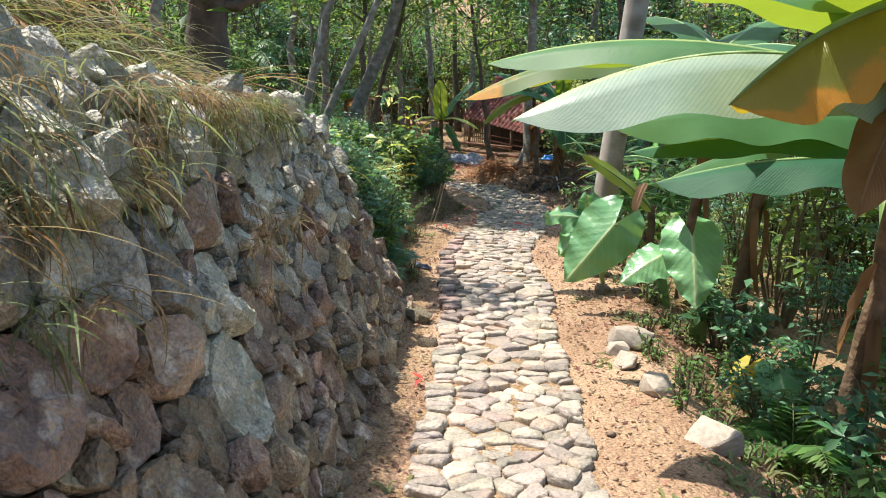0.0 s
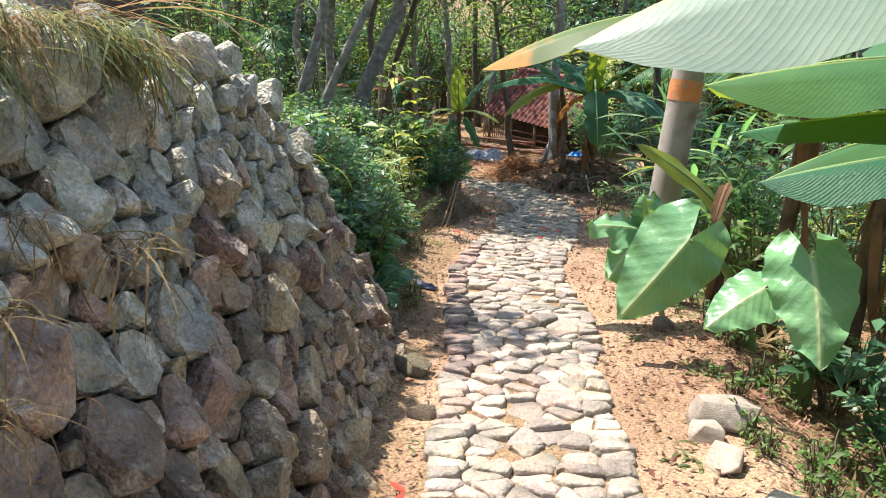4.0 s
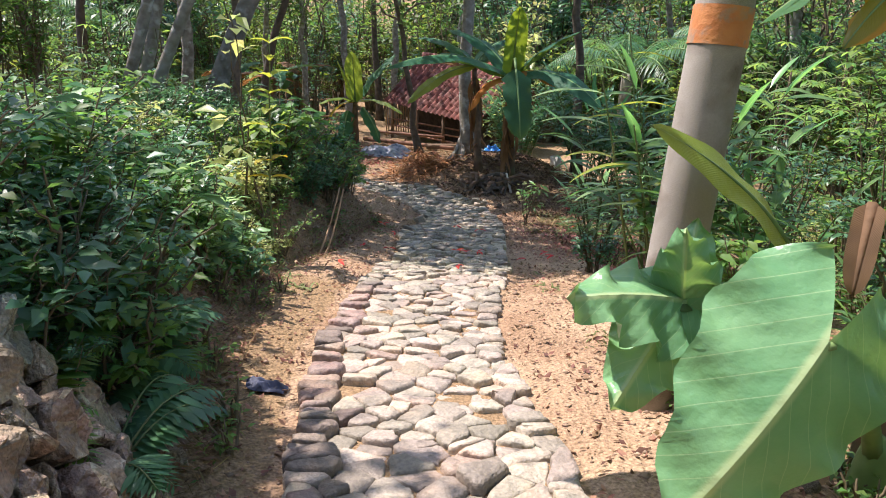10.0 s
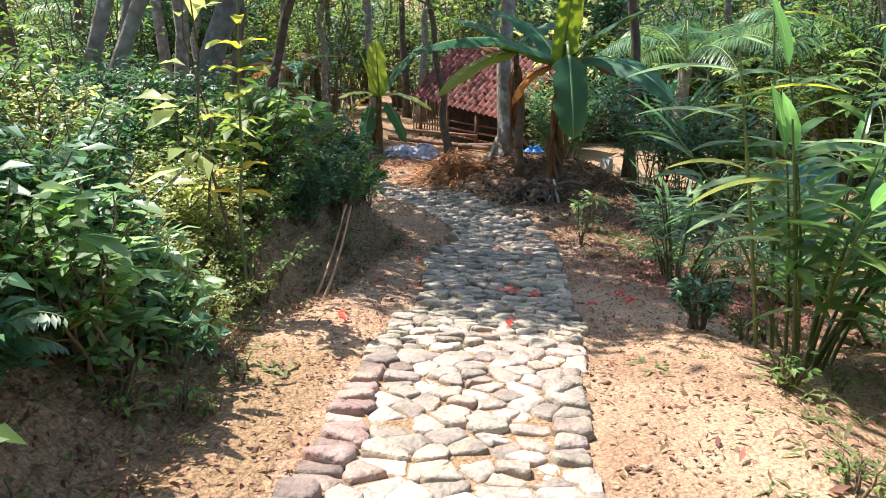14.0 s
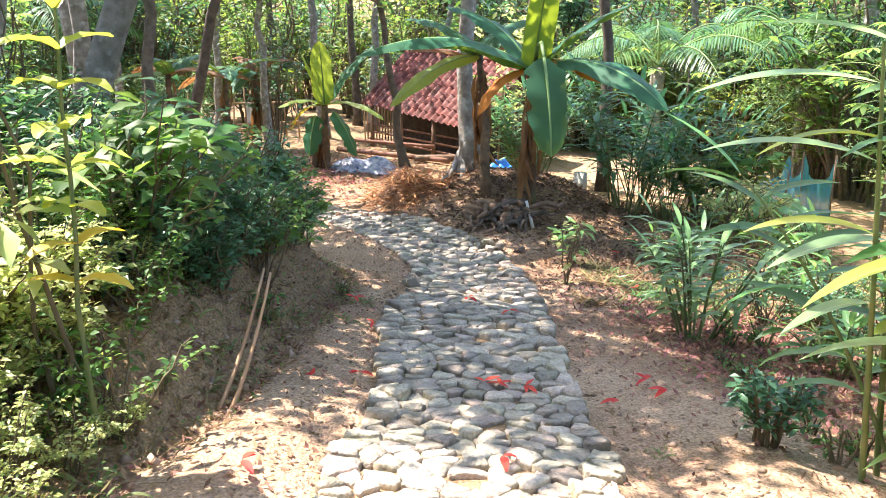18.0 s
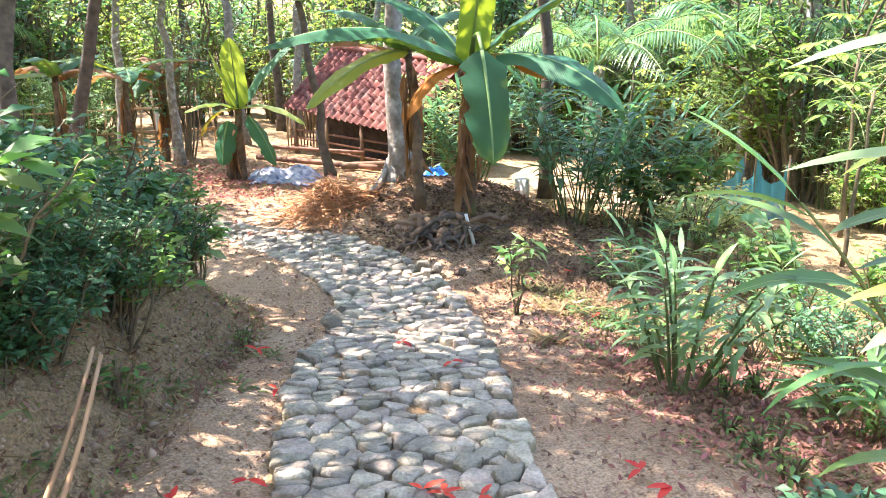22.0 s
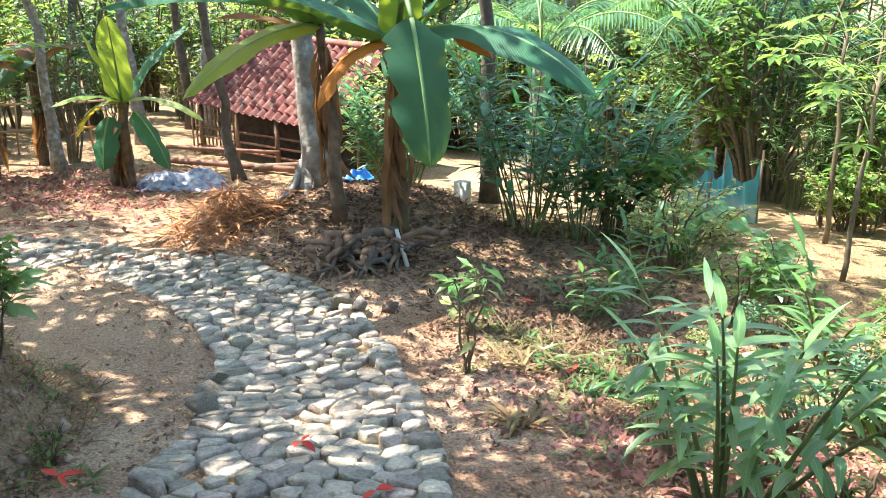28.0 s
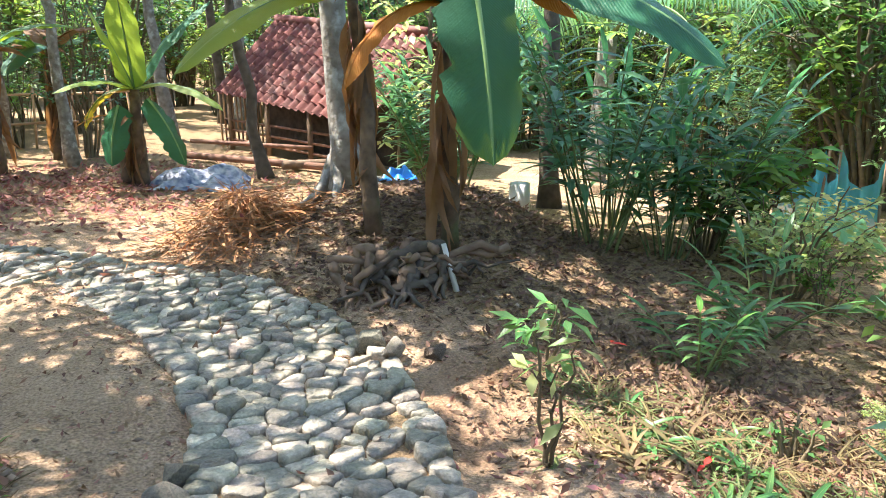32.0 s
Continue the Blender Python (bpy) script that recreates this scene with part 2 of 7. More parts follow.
MAT = {
    "cobble": surf("cobble_stone", (0.21, 0.183, 0.132), (0.40, 0.35, 0.255), 9, 0.6, 0.8, 30, 0.36, False, c3=(0.37, 0.30, 0.215), c3scale=7, c3lo=0.52, c3hi=0.66, hue=0.02, spec=0.45, speck=0.25, relief=0.025),
    "cobble_far": surf("cobble_stone_joined", (0.21, 0.183, 0.132), (0.40, 0.35, 0.255), 9, 0.6, 0.8, 30, 0.36, True, c3=(0.37, 0.30, 0.215), c3scale=7, c3lo=0.52, c3hi=0.66, hue=0.02, spec=0.45, speck=0.25, relief=0.025),
    "rock": surf("wall_rock", (0.172, 0.122, 0.076), (0.39, 0.29, 0.188), 8.0, 0.6, 1.0, 42.0, 0.4, False, c3=(0.5, 0.43, 0.31), c3scale=13, c3lo=0.56, c3hi=0.68, hue=0.025, spec=0.5, relief=0.035, speck=0.32),
    "rock_joined": surf("wall_rock_joined", (0.172, 0.122, 0.076), (0.39, 0.29, 0.188), 8.0, 0.6, 1.0, 42.0, 0.4, True, c3=(0.5, 0.43, 0.31), c3scale=13, c3lo=0.56, c3hi=0.68, hue=0.025, spec=0.5, relief=0.035, speck=0.32),
    "rock_lichen": surf("lichen_rock", (0.24, 0.235, 0.165), (0.46, 0.44, 0.325), 9.0, 0.7, 1.0, 42.0, 0.35, False, c3=(0.56, 0.54, 0.43), c3scale=12, c3lo=0.54, c3hi=0.64, hue=0.02, spec=0.4, relief=0.035, speck=0.3),
    "rock_lichen_joined": surf("lichen_rock_joined", (0.24, 0.235, 0.165), (0.46, 0.44, 0.325), 9.0, 0.7, 1.0, 42.0, 0.35, True, c3=(0.56, 0.54, 0.43), c3scale=12, c3lo=0.54, c3hi=0.64, hue=0.02, spec=0.4, relief=0.035, speck=0.3),
    "cobble_dark": surf("dark_cobble_stone", (0.165, 0.128, 0.1), (0.3, 0.235, 0.185), 7, 0.65, 0.7, 30, 0.3, True, c3=(0.3, 0.2, 0.15), c3scale=4, c3lo=0.5, c3hi=0.62, hue=0.02, spec=0.4, speck=0.22, relief=0.025),
    "cobble_dusty": surf("dusty_cobble_stone", (0.235, 0.203, 0.158), (0.385, 0.33, 0.26), 7, 0.62, 0.7, 30, 0.3, True, c3=(0.42, 0.33, 0.24), c3scale=4, c3lo=0.5, c3hi=0.62, hue=0.02, spec=0.4, speck=0.22, relief=0.025),
    "rock_pale": surf("pale_rock", (0.33, 0.285, 0.22), (0.46, 0.40, 0.315), 6, 0.85, 0.5, 25, 0.15),
    "leaf_bush": surf("bush_leaf", (0.065, 0.15, 0.04), (0.125, 0.235, 0.055), 3, 0.5, 0, 20, 0.45, True, 0.48, hue=0.03, spec=0.4),
    "leaf_dark": surf("dark_leaf", (0.045, 0.125, 0.057), (0.085, 0.2, 0.085), 3, 0.42, 0, 20, 0.4, True, 0.25, hue=0.02, spec=0.45),
    "leaf_lime": surf("lime_leaf", (0.20, 0.27, 0.085), (0.34, 0.38, 0.16), 3, 0.4, 0, 20, 0.4, True, 0.45, hue=0.035, spec=0.4),
    "leaf_olive": surf("olive_leaf", (0.10, 0.18, 0.04), (0.18, 0.25, 0.055), 3, 0.5, 0, 20, 0.4, True, 0.42, hue=0.03, spec=0.35),
    "leaf_ginger": surf("ginger_leaf", (0.075, 0.18, 0.055), (0.13, 0.27, 0.08), 3, 0.35, 0, 20, 0.35, True, 0.42, hue=0.025, spec=0.5, midrib=(0.2, 0.3, 0.1)),
    "leaf_ginger_dark": surf("dark_ginger_leaf", (0.048, 0.135, 0.06), (0.085, 0.205, 0.09), 3, 0.4, 0, 20, 0.35, True, 0.3, hue=0.02, spec=0.4, midrib=(0.12, 0.22, 0.09)),
    "leaf_papaya": surf("papaya_leaf", (0.10, 0.22, 0.05), (0.17, 0.31, 0.08), 3, 0.45, 0, 20, 0.35, True, 0.45, hue=0.03, spec=0.35),
    "leaf_pale": surf("pale_leaf", (0.14, 0.27, 0.11), (0.23, 0.37, 0.17), 3, 0.32, 0, 20, 0.3, True, 0.42, hue=0.02, spec=0.6, midrib=(0.3, 0.4, 0.2)),
    "leaf_lemon": surf("lemon_leaf", (0.23, 0.33, 0.05), (0.36, 0.42, 0.08), 5, 0.4, 0.1, 20, 0.25, False, 0.45, hue=0.02, midrib=(0.45, 0.5, 0.2), spec=0.4, tcol=(0.6, 0.62, 0.06)),
    "leaf_yellow": surf("yellow_leaf", (0.5, 0.36, 0.03), (0.6, 0.45, 0.05), 4, 0.5, 0.2, 20, 0.1, False, 0.3, c3=(0.3, 0.3, 0.05), c3scale=5, tcol=(0.8, 0.5, 0.03)),
    "leaf_crown": surf("crown_leaf", (0.045, 0.10, 0.03), (0.10, 0.18, 0.04), 1, 0.5, 0, 20, 0.5, True, 0.45, hue=0.04, spec=0.35),
    "banana": surf("banana_leaf", (0.035, 0.125, 0.05), (0.055, 0.175, 0.065), 4, 0.5, 0.15, 30, 0.15, False, 0.32, ribs=0.1, ribfreq=460, veins=(0.09, 0.24, 0.09), midrib=(0.3, 0.38, 0.12), spec=0.28, tcol=(0.42, 0.55, 0.03)),
    "banana_tipped": surf("banana_leaf_with_dry_tip", (0.045, 0.135, 0.04), (0.075, 0.18, 0.05), 4, 0.5, 0.15, 30, 0.15, False, 0.35, ribs=0.1, ribfreq=460, midrib=(0.3, 0.34, 0.1), tip=((0.62, 0.27, 0.03), 0.98), spec=0.28, tcol=(0.5, 0.48, 0.03)),
    # lime copy of banana with the sunlight mixed into its colour
    "banana_lit": surf("banana_leaf_sunlit", (0.13, 0.22, 0.04), (0.2, 0.3, 0.06), 4, 0.4, 0.4, 30, 0.15, False, 0.45, ribs=0.1, ribfreq=420, midrib=(0.35, 0.42, 0.15), spec=0.4, tcol=(0.5, 0.62, 0.06)),
    # pale base colour paints the sun's silver sheen; banana_sheen is a weaker version
    "banana_silver": surf("banana_leaf_sun_sheen", (0.21, 0.30, 0.22), (0.31, 0.39, 0.28), 4, 0.34, 0.12, 30, 0.1, False, 0.16, ribs=0.06, ribfreq=480, veins=(0.12, 0.18, 0.12), vein_share=0.5, vein_from=0.55, midrib=(0.4, 0.46, 0.2), spec=0.7, tcol=(0.5, 0.56, 0.14)),
    "banana_sheen": surf("banana_leaf_glossy", (0.12, 0.23, 0.13), (0.19, 0.31, 0.18), 4, 0.32, 0.12, 30, 0.1, False, 0.3, ribs=0.07, ribfreq=460, veins=(0.07, 0.17, 0.08), midrib=(0.4, 0.46, 0.2), spec=0.7, tcol=(0.45, 0.58, 0.05)),
    # darker, bluer copy of banana: skylit shade is put into the leaf colour
    "banana_shaded": surf("banana_leaf_shaded", (0.016, 0.088, 0.043), (0.028, 0.128, 0.058), 4, 0.5, 0.35, 30, 0.15, False, 0.16, ribs=0.1, ribfreq=400, veins=(0.05, 0.165, 0.08), midrib=(0.2, 0.32, 0.12), spec=0.18, tcol=(0.3, 0.45, 0.04)),
    "banana_olive": surf("banana_leaf_ageing", (0.15, 0.17, 0.03), (0.22, 0.22, 0.035), 4, 0.4, 0.4, 30, 0.15, False, 0.4, ribs=0.12, ribfreq=440, midrib=(0.3, 0.3, 0.1), edge=((0.58, 0.24, 0.025), 0.98), spec=0.45, tcol=(0.55, 0.42, 0.03)),
    "banana_rust": surf("banana_leaf_rust", (0.45, 0.15, 0.03), (0.62, 0.26, 0.05), 6, 0.7, 0.4, 30, 0.2, False, 0.35, ribs=0.3, ribfreq=260, tcol=(0.8, 0.3, 0.05)),
    "banana_dry": surf("banana_leaf_dry", (0.11, 0.07, 0.04), (0.27, 0.165, 0.09), 6, 0.8, 0.4, 30, 0.25, False, 0.28, ribs=0.4, ribfreq=260, tcol=(0.6, 0.28, 0.08)),
    "banana_stem": surf("banana_stem", (0.08, 0.055, 0.035), (0.2, 0.135, 0.08), 9, 0.75, 0.8, 22, 0.2, c3=(0.13, 0.16, 0.06), c3scale=2.0, c3lo=0.6, c3hi=0.75),
    "taro": surf("taro_leaf", (0.125, 0.32, 0.14), (0.215, 0.44, 0.20), 5, 0.3, 0.5, 14, 0.12, False, 0.24, ribs=0.06, ribfreq=50, rib_slope=-0.5, veins=(0.42, 0.58, 0.3), vein_share=0.65, vein_from=0.985, midrib=(0.42, 0.55, 0.27), spec=0.5, tcol=(0.34, 0.58, 0.12)),
    "petiole": surf("green_petiole", (0.13, 0.22, 0.07), (0.2, 0.3, 0.1), 6, 0.45, 0.1, 30, 0.2),
    "stem": surf("shrub_stem", (0.11, 0.085, 0.05), (0.19, 0.15, 0.09), 12, 0.85, 0.3, 50, 0.3),
    "stem_green": surf("cane_stem", (0.10, 0.15, 0.05), (0.18, 0.20, 0.08), 12, 0.6, 0.2, 50, 0.3),
    "bark": surf("lichen_bark", (0.16, 0.14, 0.11), (0.30, 0.28, 0.24), 9, 0.9, 0.8, 18, 0.2, c3=(0.42, 0.42, 0.38), c3scale=7, c3lo=0.55, c3hi=0.68),
    "bark_dark": surf("dark_bark", (0.075, 0.06, 0.045), (0.15, 0.12, 0.09), 9, 0.9, 0.8, 18, 0.25),
    "straw": surf("dry_grass", (0.135, 0.1, 0.045), (0.25, 0.185, 0.085), 5, 0.75, 0, 20, 0.45, True, 0.3, hue=0.03),
    "grass_green": surf("hanging_grass", (0.11, 0.14, 0.05), (0.18, 0.205, 0.075), 5, 0.6, 0, 20, 0.4, True, 0.3, hue=0.03),
    "litter": surf("dead_leaves", (0.14, 0.08, 0.047), (0.29, 0.175, 0.105), 3, 0.8, 0, 20, 0.5, True, 0.15, hue=0.03),
    "litter_dark": surf("dark_dead_leaves", (0.09, 0.055, 0.035), (0.2, 0.125, 0.075), 3, 0.85, 0, 20, 0.45, True, 0.1, hue=0.02),
    "litter_red": surf("reddish_dead_leaves", (0.18, 0.078, 0.055), (0.38, 0.195, 0.14), 3, 0.75, 0, 20, 0.5, True, 0.15, hue=0.025),
    "red_leaf": surf("red_leaf", (0.5, 0.04, 0.025), (0.62, 0.09, 0.04), 6, 0.6, 0.1, 30, 0.2, transl=0.2),
    "pole": surf("pole_concrete", (0.29, 0.265, 0.225), (0.37, 0.34, 0.295), 3, 0.8, 0.07, 160, 0.05, c3=(0.17, 0.14, 0.105), c3scale=4.0, c3lo=0.45, c3hi=0.64, speck=0.28),
    "orange": surf("orange_paint", (0.55, 0.20, 0.07), (0.62, 0.27, 0.1), 12, 0.7, 0.2, 50, 0.05, c3=(0.35, 0.27, 0.2), c3scale=14),
    "wood_red": surf("reddish_wood", (0.2, 0.1, 0.065), (0.32, 0.17, 0.11), 8, 0.8, 0.4, 30, 0.25),
    "tile": surf("clay_tile", (0.13, 0.04, 0.032), (0.225, 0.075, 0.055), 6, 0.8, 0.3, 40, 0.3, c3=(0.2, 0.1, 0.08), c3scale=3),
    "bamboo": surf("bamboo", (0.36, 0.22, 0.12), (0.48, 0.31, 0.17), 6, 0.6, 0.2, 40, 0.2),
    "wood": surf("weathered_wood", (0.17, 0.11, 0.07), (0.30, 0.20, 0.13), 8, 0.85, 0.5, 30, 0.25),
    "wood_dark": surf("dark_wood", (0.06, 0.045, 0.035), (0.12, 0.09, 0.07), 8, 0.9, 0.4, 30, 0.2),
    "blue": surf("blue_plastic", (0.03, 0.22, 0.65), (0.06, 0.32, 0.75), 6, 0.35, 0.3, 12, 0.05, spec=0.5),
    "net": surf("teal_net", (0.08, 0.36, 0.45), (0.15, 0.48, 0.56), 8, 0.6, 0.2, 40, 0.1, transl=0.45, tcol=(0.12, 0.5, 0.55), alpha=0.6),
    "tarp": surf("grey_tarp", (0.045, 0.07, 0.15), (0.5, 0.5, 0.54), 11, 0.5, 0.4, 9, 0.05, spec=0.5),
    "fibre": surf("coconut_fibre", (0.33, 0.15, 0.06), (0.5, 0.25, 0.11), 6, 0.85, 0, 20, 0.4, True),
    "white": surf("whitewash", (0.6, 0.57, 0.5), (0.72, 0.7, 0.64), 6, 0.8, 0.2, 30, 0.05),
    "crumb": surf("earth_crumb", (0.25, 0.165, 0.105), (0.36, 0.265, 0.185), 3, 0.9, 0, 20, 0.4, True),
    "black": surf("dark_cloth", (0.02, 0.025, 0.05), (0.05, 0.06, 0.1), 6, 0.6, 0.3, 20, 0.05),
}


def ground_material():
    m = surf("dirt", (0.345, 0.224, 0.136), (0.44, 0.31, 0.194), 1.7, 0.95, 1.0, 30, 0.0, relief=0.04, c3=(0.25, 0.15, 0.088), c3scale=0.9, c3lo=0.48, c3hi=0.7, spec=0.1)
    t = m.node_tree
    n, lk = t.nodes, t.links
    bs = n["Principled BSDF"]
    old = bs.inputs["Base Color"].links[0].from_socket
    at = n.new("ShaderNodeAttribute")
    at.attribute_name = "litter"
    no = n.new("ShaderNodeTexNoise")
    no.inputs["Scale"].default_value, no.inputs["Detail"].default_value = 14.0, 6.0
    tc = n.new("ShaderNodeTexCoord")
    lk.new(tc.outputs["Object"], no.inputs["Vector"])
    add = n.new("ShaderNodeMath")
    add.operation = "MULTIPLY_ADD"
    lk.new(no.outputs["Fac"], add.inputs[0])
    add.inputs[1].default_value = 1.1
    lk.new(at.outputs["Fac"], add.inputs[2])
    rg = n.new("ShaderNodeMapRange")
    rg.inputs["From Min"].default_value, rg.inputs["From Max"].default_value = 0.8, 1.25
    lk.new(add.outputs[0], rg.inputs["Value"])
    mx = n.new("ShaderNodeMix")
    mx.data_type = "RGBA"
    lk.new(rg.outputs["Result"], mx.inputs["Factor"])
    lk.new(old, mx.inputs["A"])
    mx.inputs["B"].default_value = (0.285, 0.192, 0.105, 1)
    no2 = n.new("ShaderNodeTexNoise")
    no2.inputs["Scale"].default_value, no2.inputs["Detail"].default_value = 70.0, 3.0
    lk.new(tc.outputs["Object"], no2.inputs["Vector"])
    r2 = n.new("ShaderNodeMapRange")
    r2.inputs["From Min"].default_value, r2.inputs["From Max"].default_value = 0.3, 0.7
    r2.inputs["To Min"].default_value, r2.inputs["To Max"].default_value = 0.6, 1.35
    lk.new(no2.outputs["Fac"], r2.inputs["Value"])
    hv = n.new("ShaderNodeHueSaturation")
    lk.new(mx.outputs["Result"], hv.inputs["Color"])
    lk.new(r2.outputs["Result"], hv.inputs["Value"])
    lk.new(hv.outputs["Color"], bs.inputs["Base Color"])
    return m


MAT["dirt"] = ground_material()


# ---- geometry helpers ----
class Geo:
    def __init__(self):
        self.v, self.f, self.s, self.n = [], [], [], 0

    def add(self, v, f, st=None):
        v = np.asarray(v, float).reshape(-1, 3)
        self.v.append(v)
        self.f.append(np.asarray(f, int) + self.n)
        self.s.append(np.zeros_like(v) if st is None else st)
        self.n += len(v)

    def tube(self, pts, radii, sides=6, cap=True):
        pts = np.asarray(pts, float)
        k = len(pts)
        radii = np.broadcast_to(np.asarray(radii, float), (k,))
        tan = np.gradient(pts, axis=0)
        tan /= np.linalg.norm(tan, axis=1)[:, None] + 1e-9
        ref = np.array([1.0, 0, 0]) if abs(tan[0][0]) < 0.8 else np.array([0, 1.0, 0])
        a = np.cross(tan, ref)
        a /= np.linalg.norm(a, axis=1)[:, None] + 1e-9
        b = np.cross(tan, a)
        ang = np.linspace(0, 2 * math.pi, sides, endpoint=False)
        v = pts[:, None] + radii[:, None, None] * (np.cos(ang)[None, :, None] * a[:, None] + np.sin(ang)[None, :, None] * b[:, None])
        i, j = np.meshgrid(np.arange(k - 1), np.arange(sides), indexing="ij")
        j2 = (j + 1) % sides
        f = np.stack([i * sides + j, (i + 1) * sides + j, (i + 1) * sides + j2, i * sides + j2], -1).reshape(-1, 4)
        v = v.reshape(-1, 3)
        self.add(v, f)
        if cap:
            self.v.append(pts[[0, -1]])
            self.s.append(np.zeros((2, 3)))
            base, tip, o = self.n, self.n + 1, self.n - k * sides
            self.n += 2
            js = np.arange(sides)
            self.f.append(np.stack([o + js, o + (js + 1) % sides, np.full(sides, base), np.full(sides, base)], -1))
            e = o + (k - 1) * sides
            self.f.append(np.stack([e + (js + 1) % sides, e + js, np.full(sides, tip), np.full(sides, tip)], -1))

    def box(self, lo, hi, m=None):
        x, y, z = [(lo[i], hi[i]) for i in range(3)]
        v = np.array([(a, b, c) for a in x for b in y for c in z])
        if m is not None:
            v = (np.array(m.to_3x3()) @ v.T).T + np.array(m.translation)
        self.add(v, [(0, 1, 3, 2), (4, 6, 7, 5), (0, 4, 5, 1), (2, 3, 7, 6), (0, 2, 6, 4), (1, 5, 7, 3)])

    def mesh(self, name, material, smooth=True):
        me = bpy.data.meshes.new(name)
        v = np.concatenate(self.v)
        faces = []
        for f in self.f:
            for q in f.tolist():
                faces.append(q[:3] if len(q) == 4 and q[2] == q[3] else q)
        me.from_pydata(v.tolist(), [], faces)
        s = np.concatenate(self.s)
        if s.any():
            me.attributes.new("st", "FLOAT_VECTOR", "POINT").data.foreach_set("vector", s.ravel())
        if smooth:
            me.polygons.foreach_set("use_smooth", np.ones(len(me.polygons), bool))
        me.materials.append(material)
        me.update()
        return me


def part(name, geo, material, parent, label="", smooth=True):
    ob = new(name, geo.mesh(name, MAT[material], smooth))
    ob.parent = parent
    return tagged(ob, label) if label else ob


def thing(name, label, category, group="", kind="", at=(0, 0, 0)):
    ob = new(name)
    ob.empty_display_size = 0.1
    ob.location = at
    return tagged(ob, label, category, group, kind)


def lance(s):
    return np.sin(math.pi * np.clip(s, 0, 1) ** 0.75) ** 0.8


def oval(s):
    return np.sin(math.pi * np.clip(s * 0.94 + 0.03, 0, 1) ** 0.9) ** 0.6


def strap(s):
    return np.minimum(1, (s * 7 + 0.05) ** 0.6) * (1 - s ** 7) ** 0.8


def leaf_tpl(n, prof, droop=0.5, fold=0.15, half=1, wave=0.0, twist=0.0, ratio=0.3, rng=None):
    """A leaf one unit long along y, its face up z; ratio is width over length."""
    s = np.linspace(0, 1, n + 1)
    th = -droop * s
    y = np.concatenate([[0], np.cumsum(np.cos((th[1:] + th[:-1]) / 2))]) / n
    z = np.concatenate([[0], np.cumsum(np.sin((th[1:] + th[:-1]) / 2))]) / n
    cols = np.linspace(-1, 1, 2 * half + 1)
    w = prof(s) * ratio / 2
    X = w[:, None] * cols[None] / math.sqrt(1 + fold * fold)
    up = fold * np.abs(X)
    if wave:
        ph = (rng or random).uniform(0, 6)
        up = up + wave * ratio * np.abs(cols)[None] ** 2 * np.sin(s[:, None] * 17 + ph + cols[None] * 1.3) * np.sin(math.pi * s)[:, None]
    V = np.stack([X, y[:, None] - np.sin(th)[:, None] * up, z[:, None] + np.cos(th)[:, None] * up], -1)
    if twist:
        a = twist * s[:, None]
        V = np.stack([V[..., 0] * np.cos(a) - (V[..., 2] - z[:, None]) * np.sin(a), V[..., 1], z[:, None] + V[..., 0] * np.sin(a) + (V[..., 2] - z[:, None]) * np.cos(a)], -1)
    k = len(cols)
    i, j = np.meshgrid(np.arange(n), np.arange(k - 1), indexing="ij")
    F = np.stack([i * k + j, i * k + j + 1, (i + 1) * k + j + 1, (i + 1) * k + j], -1).reshape(-1, 4)
    st = np.stack([np.broadcast_to(cols[None], X.shape), np.broadcast_to(s[:, None], X.shape), np.zeros_like(X)], -1).reshape(-1, 3)
    return V.reshape(-1, 3), F, st


def put_leaf(geo, tpl, at, d, length, roll=0.0, up=(0, 0, 1)):
    d = Vector(d).normalized()
    x = d.cross(Vector(up))
    if x.length < 1e-3:
        x = Vector((1, 0, 0))
    x.normalize()
    z = x.cross(d)
    if roll:
        c, s = math.cos(roll), math.sin(roll)
        x, z = x * c + z * s, z * c - x * s
    R = np.array([x, d, z]).T * length
    geo.add(tpl[0] @ R.T + np.array(at), tpl[1], tpl[2])


def bent(a, b, sag=0.0, n=6, rng=None, jitter=0.0):
    a, b = np.array(a, float), np.array(b, float)
    s = np.linspace(0, 1, n)[:, None]
    p = a + (b - a) * s
    p[:, 2] += (sag * 4 * s * (1 - s))[:, 0]
    if jitter:
        p[1:-1] += (rng or np.random).normal(0, jitter, (n - 2, 3))
    return p


def hash_noise(x, y):
    def h(i, j):
        v = np.sin(i * 127.1 + j * 311.7) * 43758.5453
        return v - np.floor(v)
    i, j = np.floor(x), np.floor(y)
    u, v = x - i, y - j
    u, v = u * u * (3 - 2 * u), v * v * (3 - 2 * v)
    return (h(i, j) * (1 - u) + h(i + 1, j) * u) * (1 - v) + (h(i, j + 1) * (1 - u) + h(i + 1, j + 1) * u) * v - 0.5


def smooth01(x):
    x = np.clip(x, 0, 1)
    return x * x * (3 - 2 * x)


# ---- plan: heights along the path, its edges, the foot of the bank ----
PROFILE = ([-30, -6, 0, 4.5, 5.9, 7.55, 9.2, 10.5, 12.1, 13, 14, 15, 16.2, 19, 22, 26, 40, 80], [3.5, 0.72, 0.0, -0.6, -0.74, -0.92, -1.06, -1.31, -1.52, -1.68, -1.84, -1.87, -1.87, -1.98, -2.12, -2.25, -2.6, -3.0])
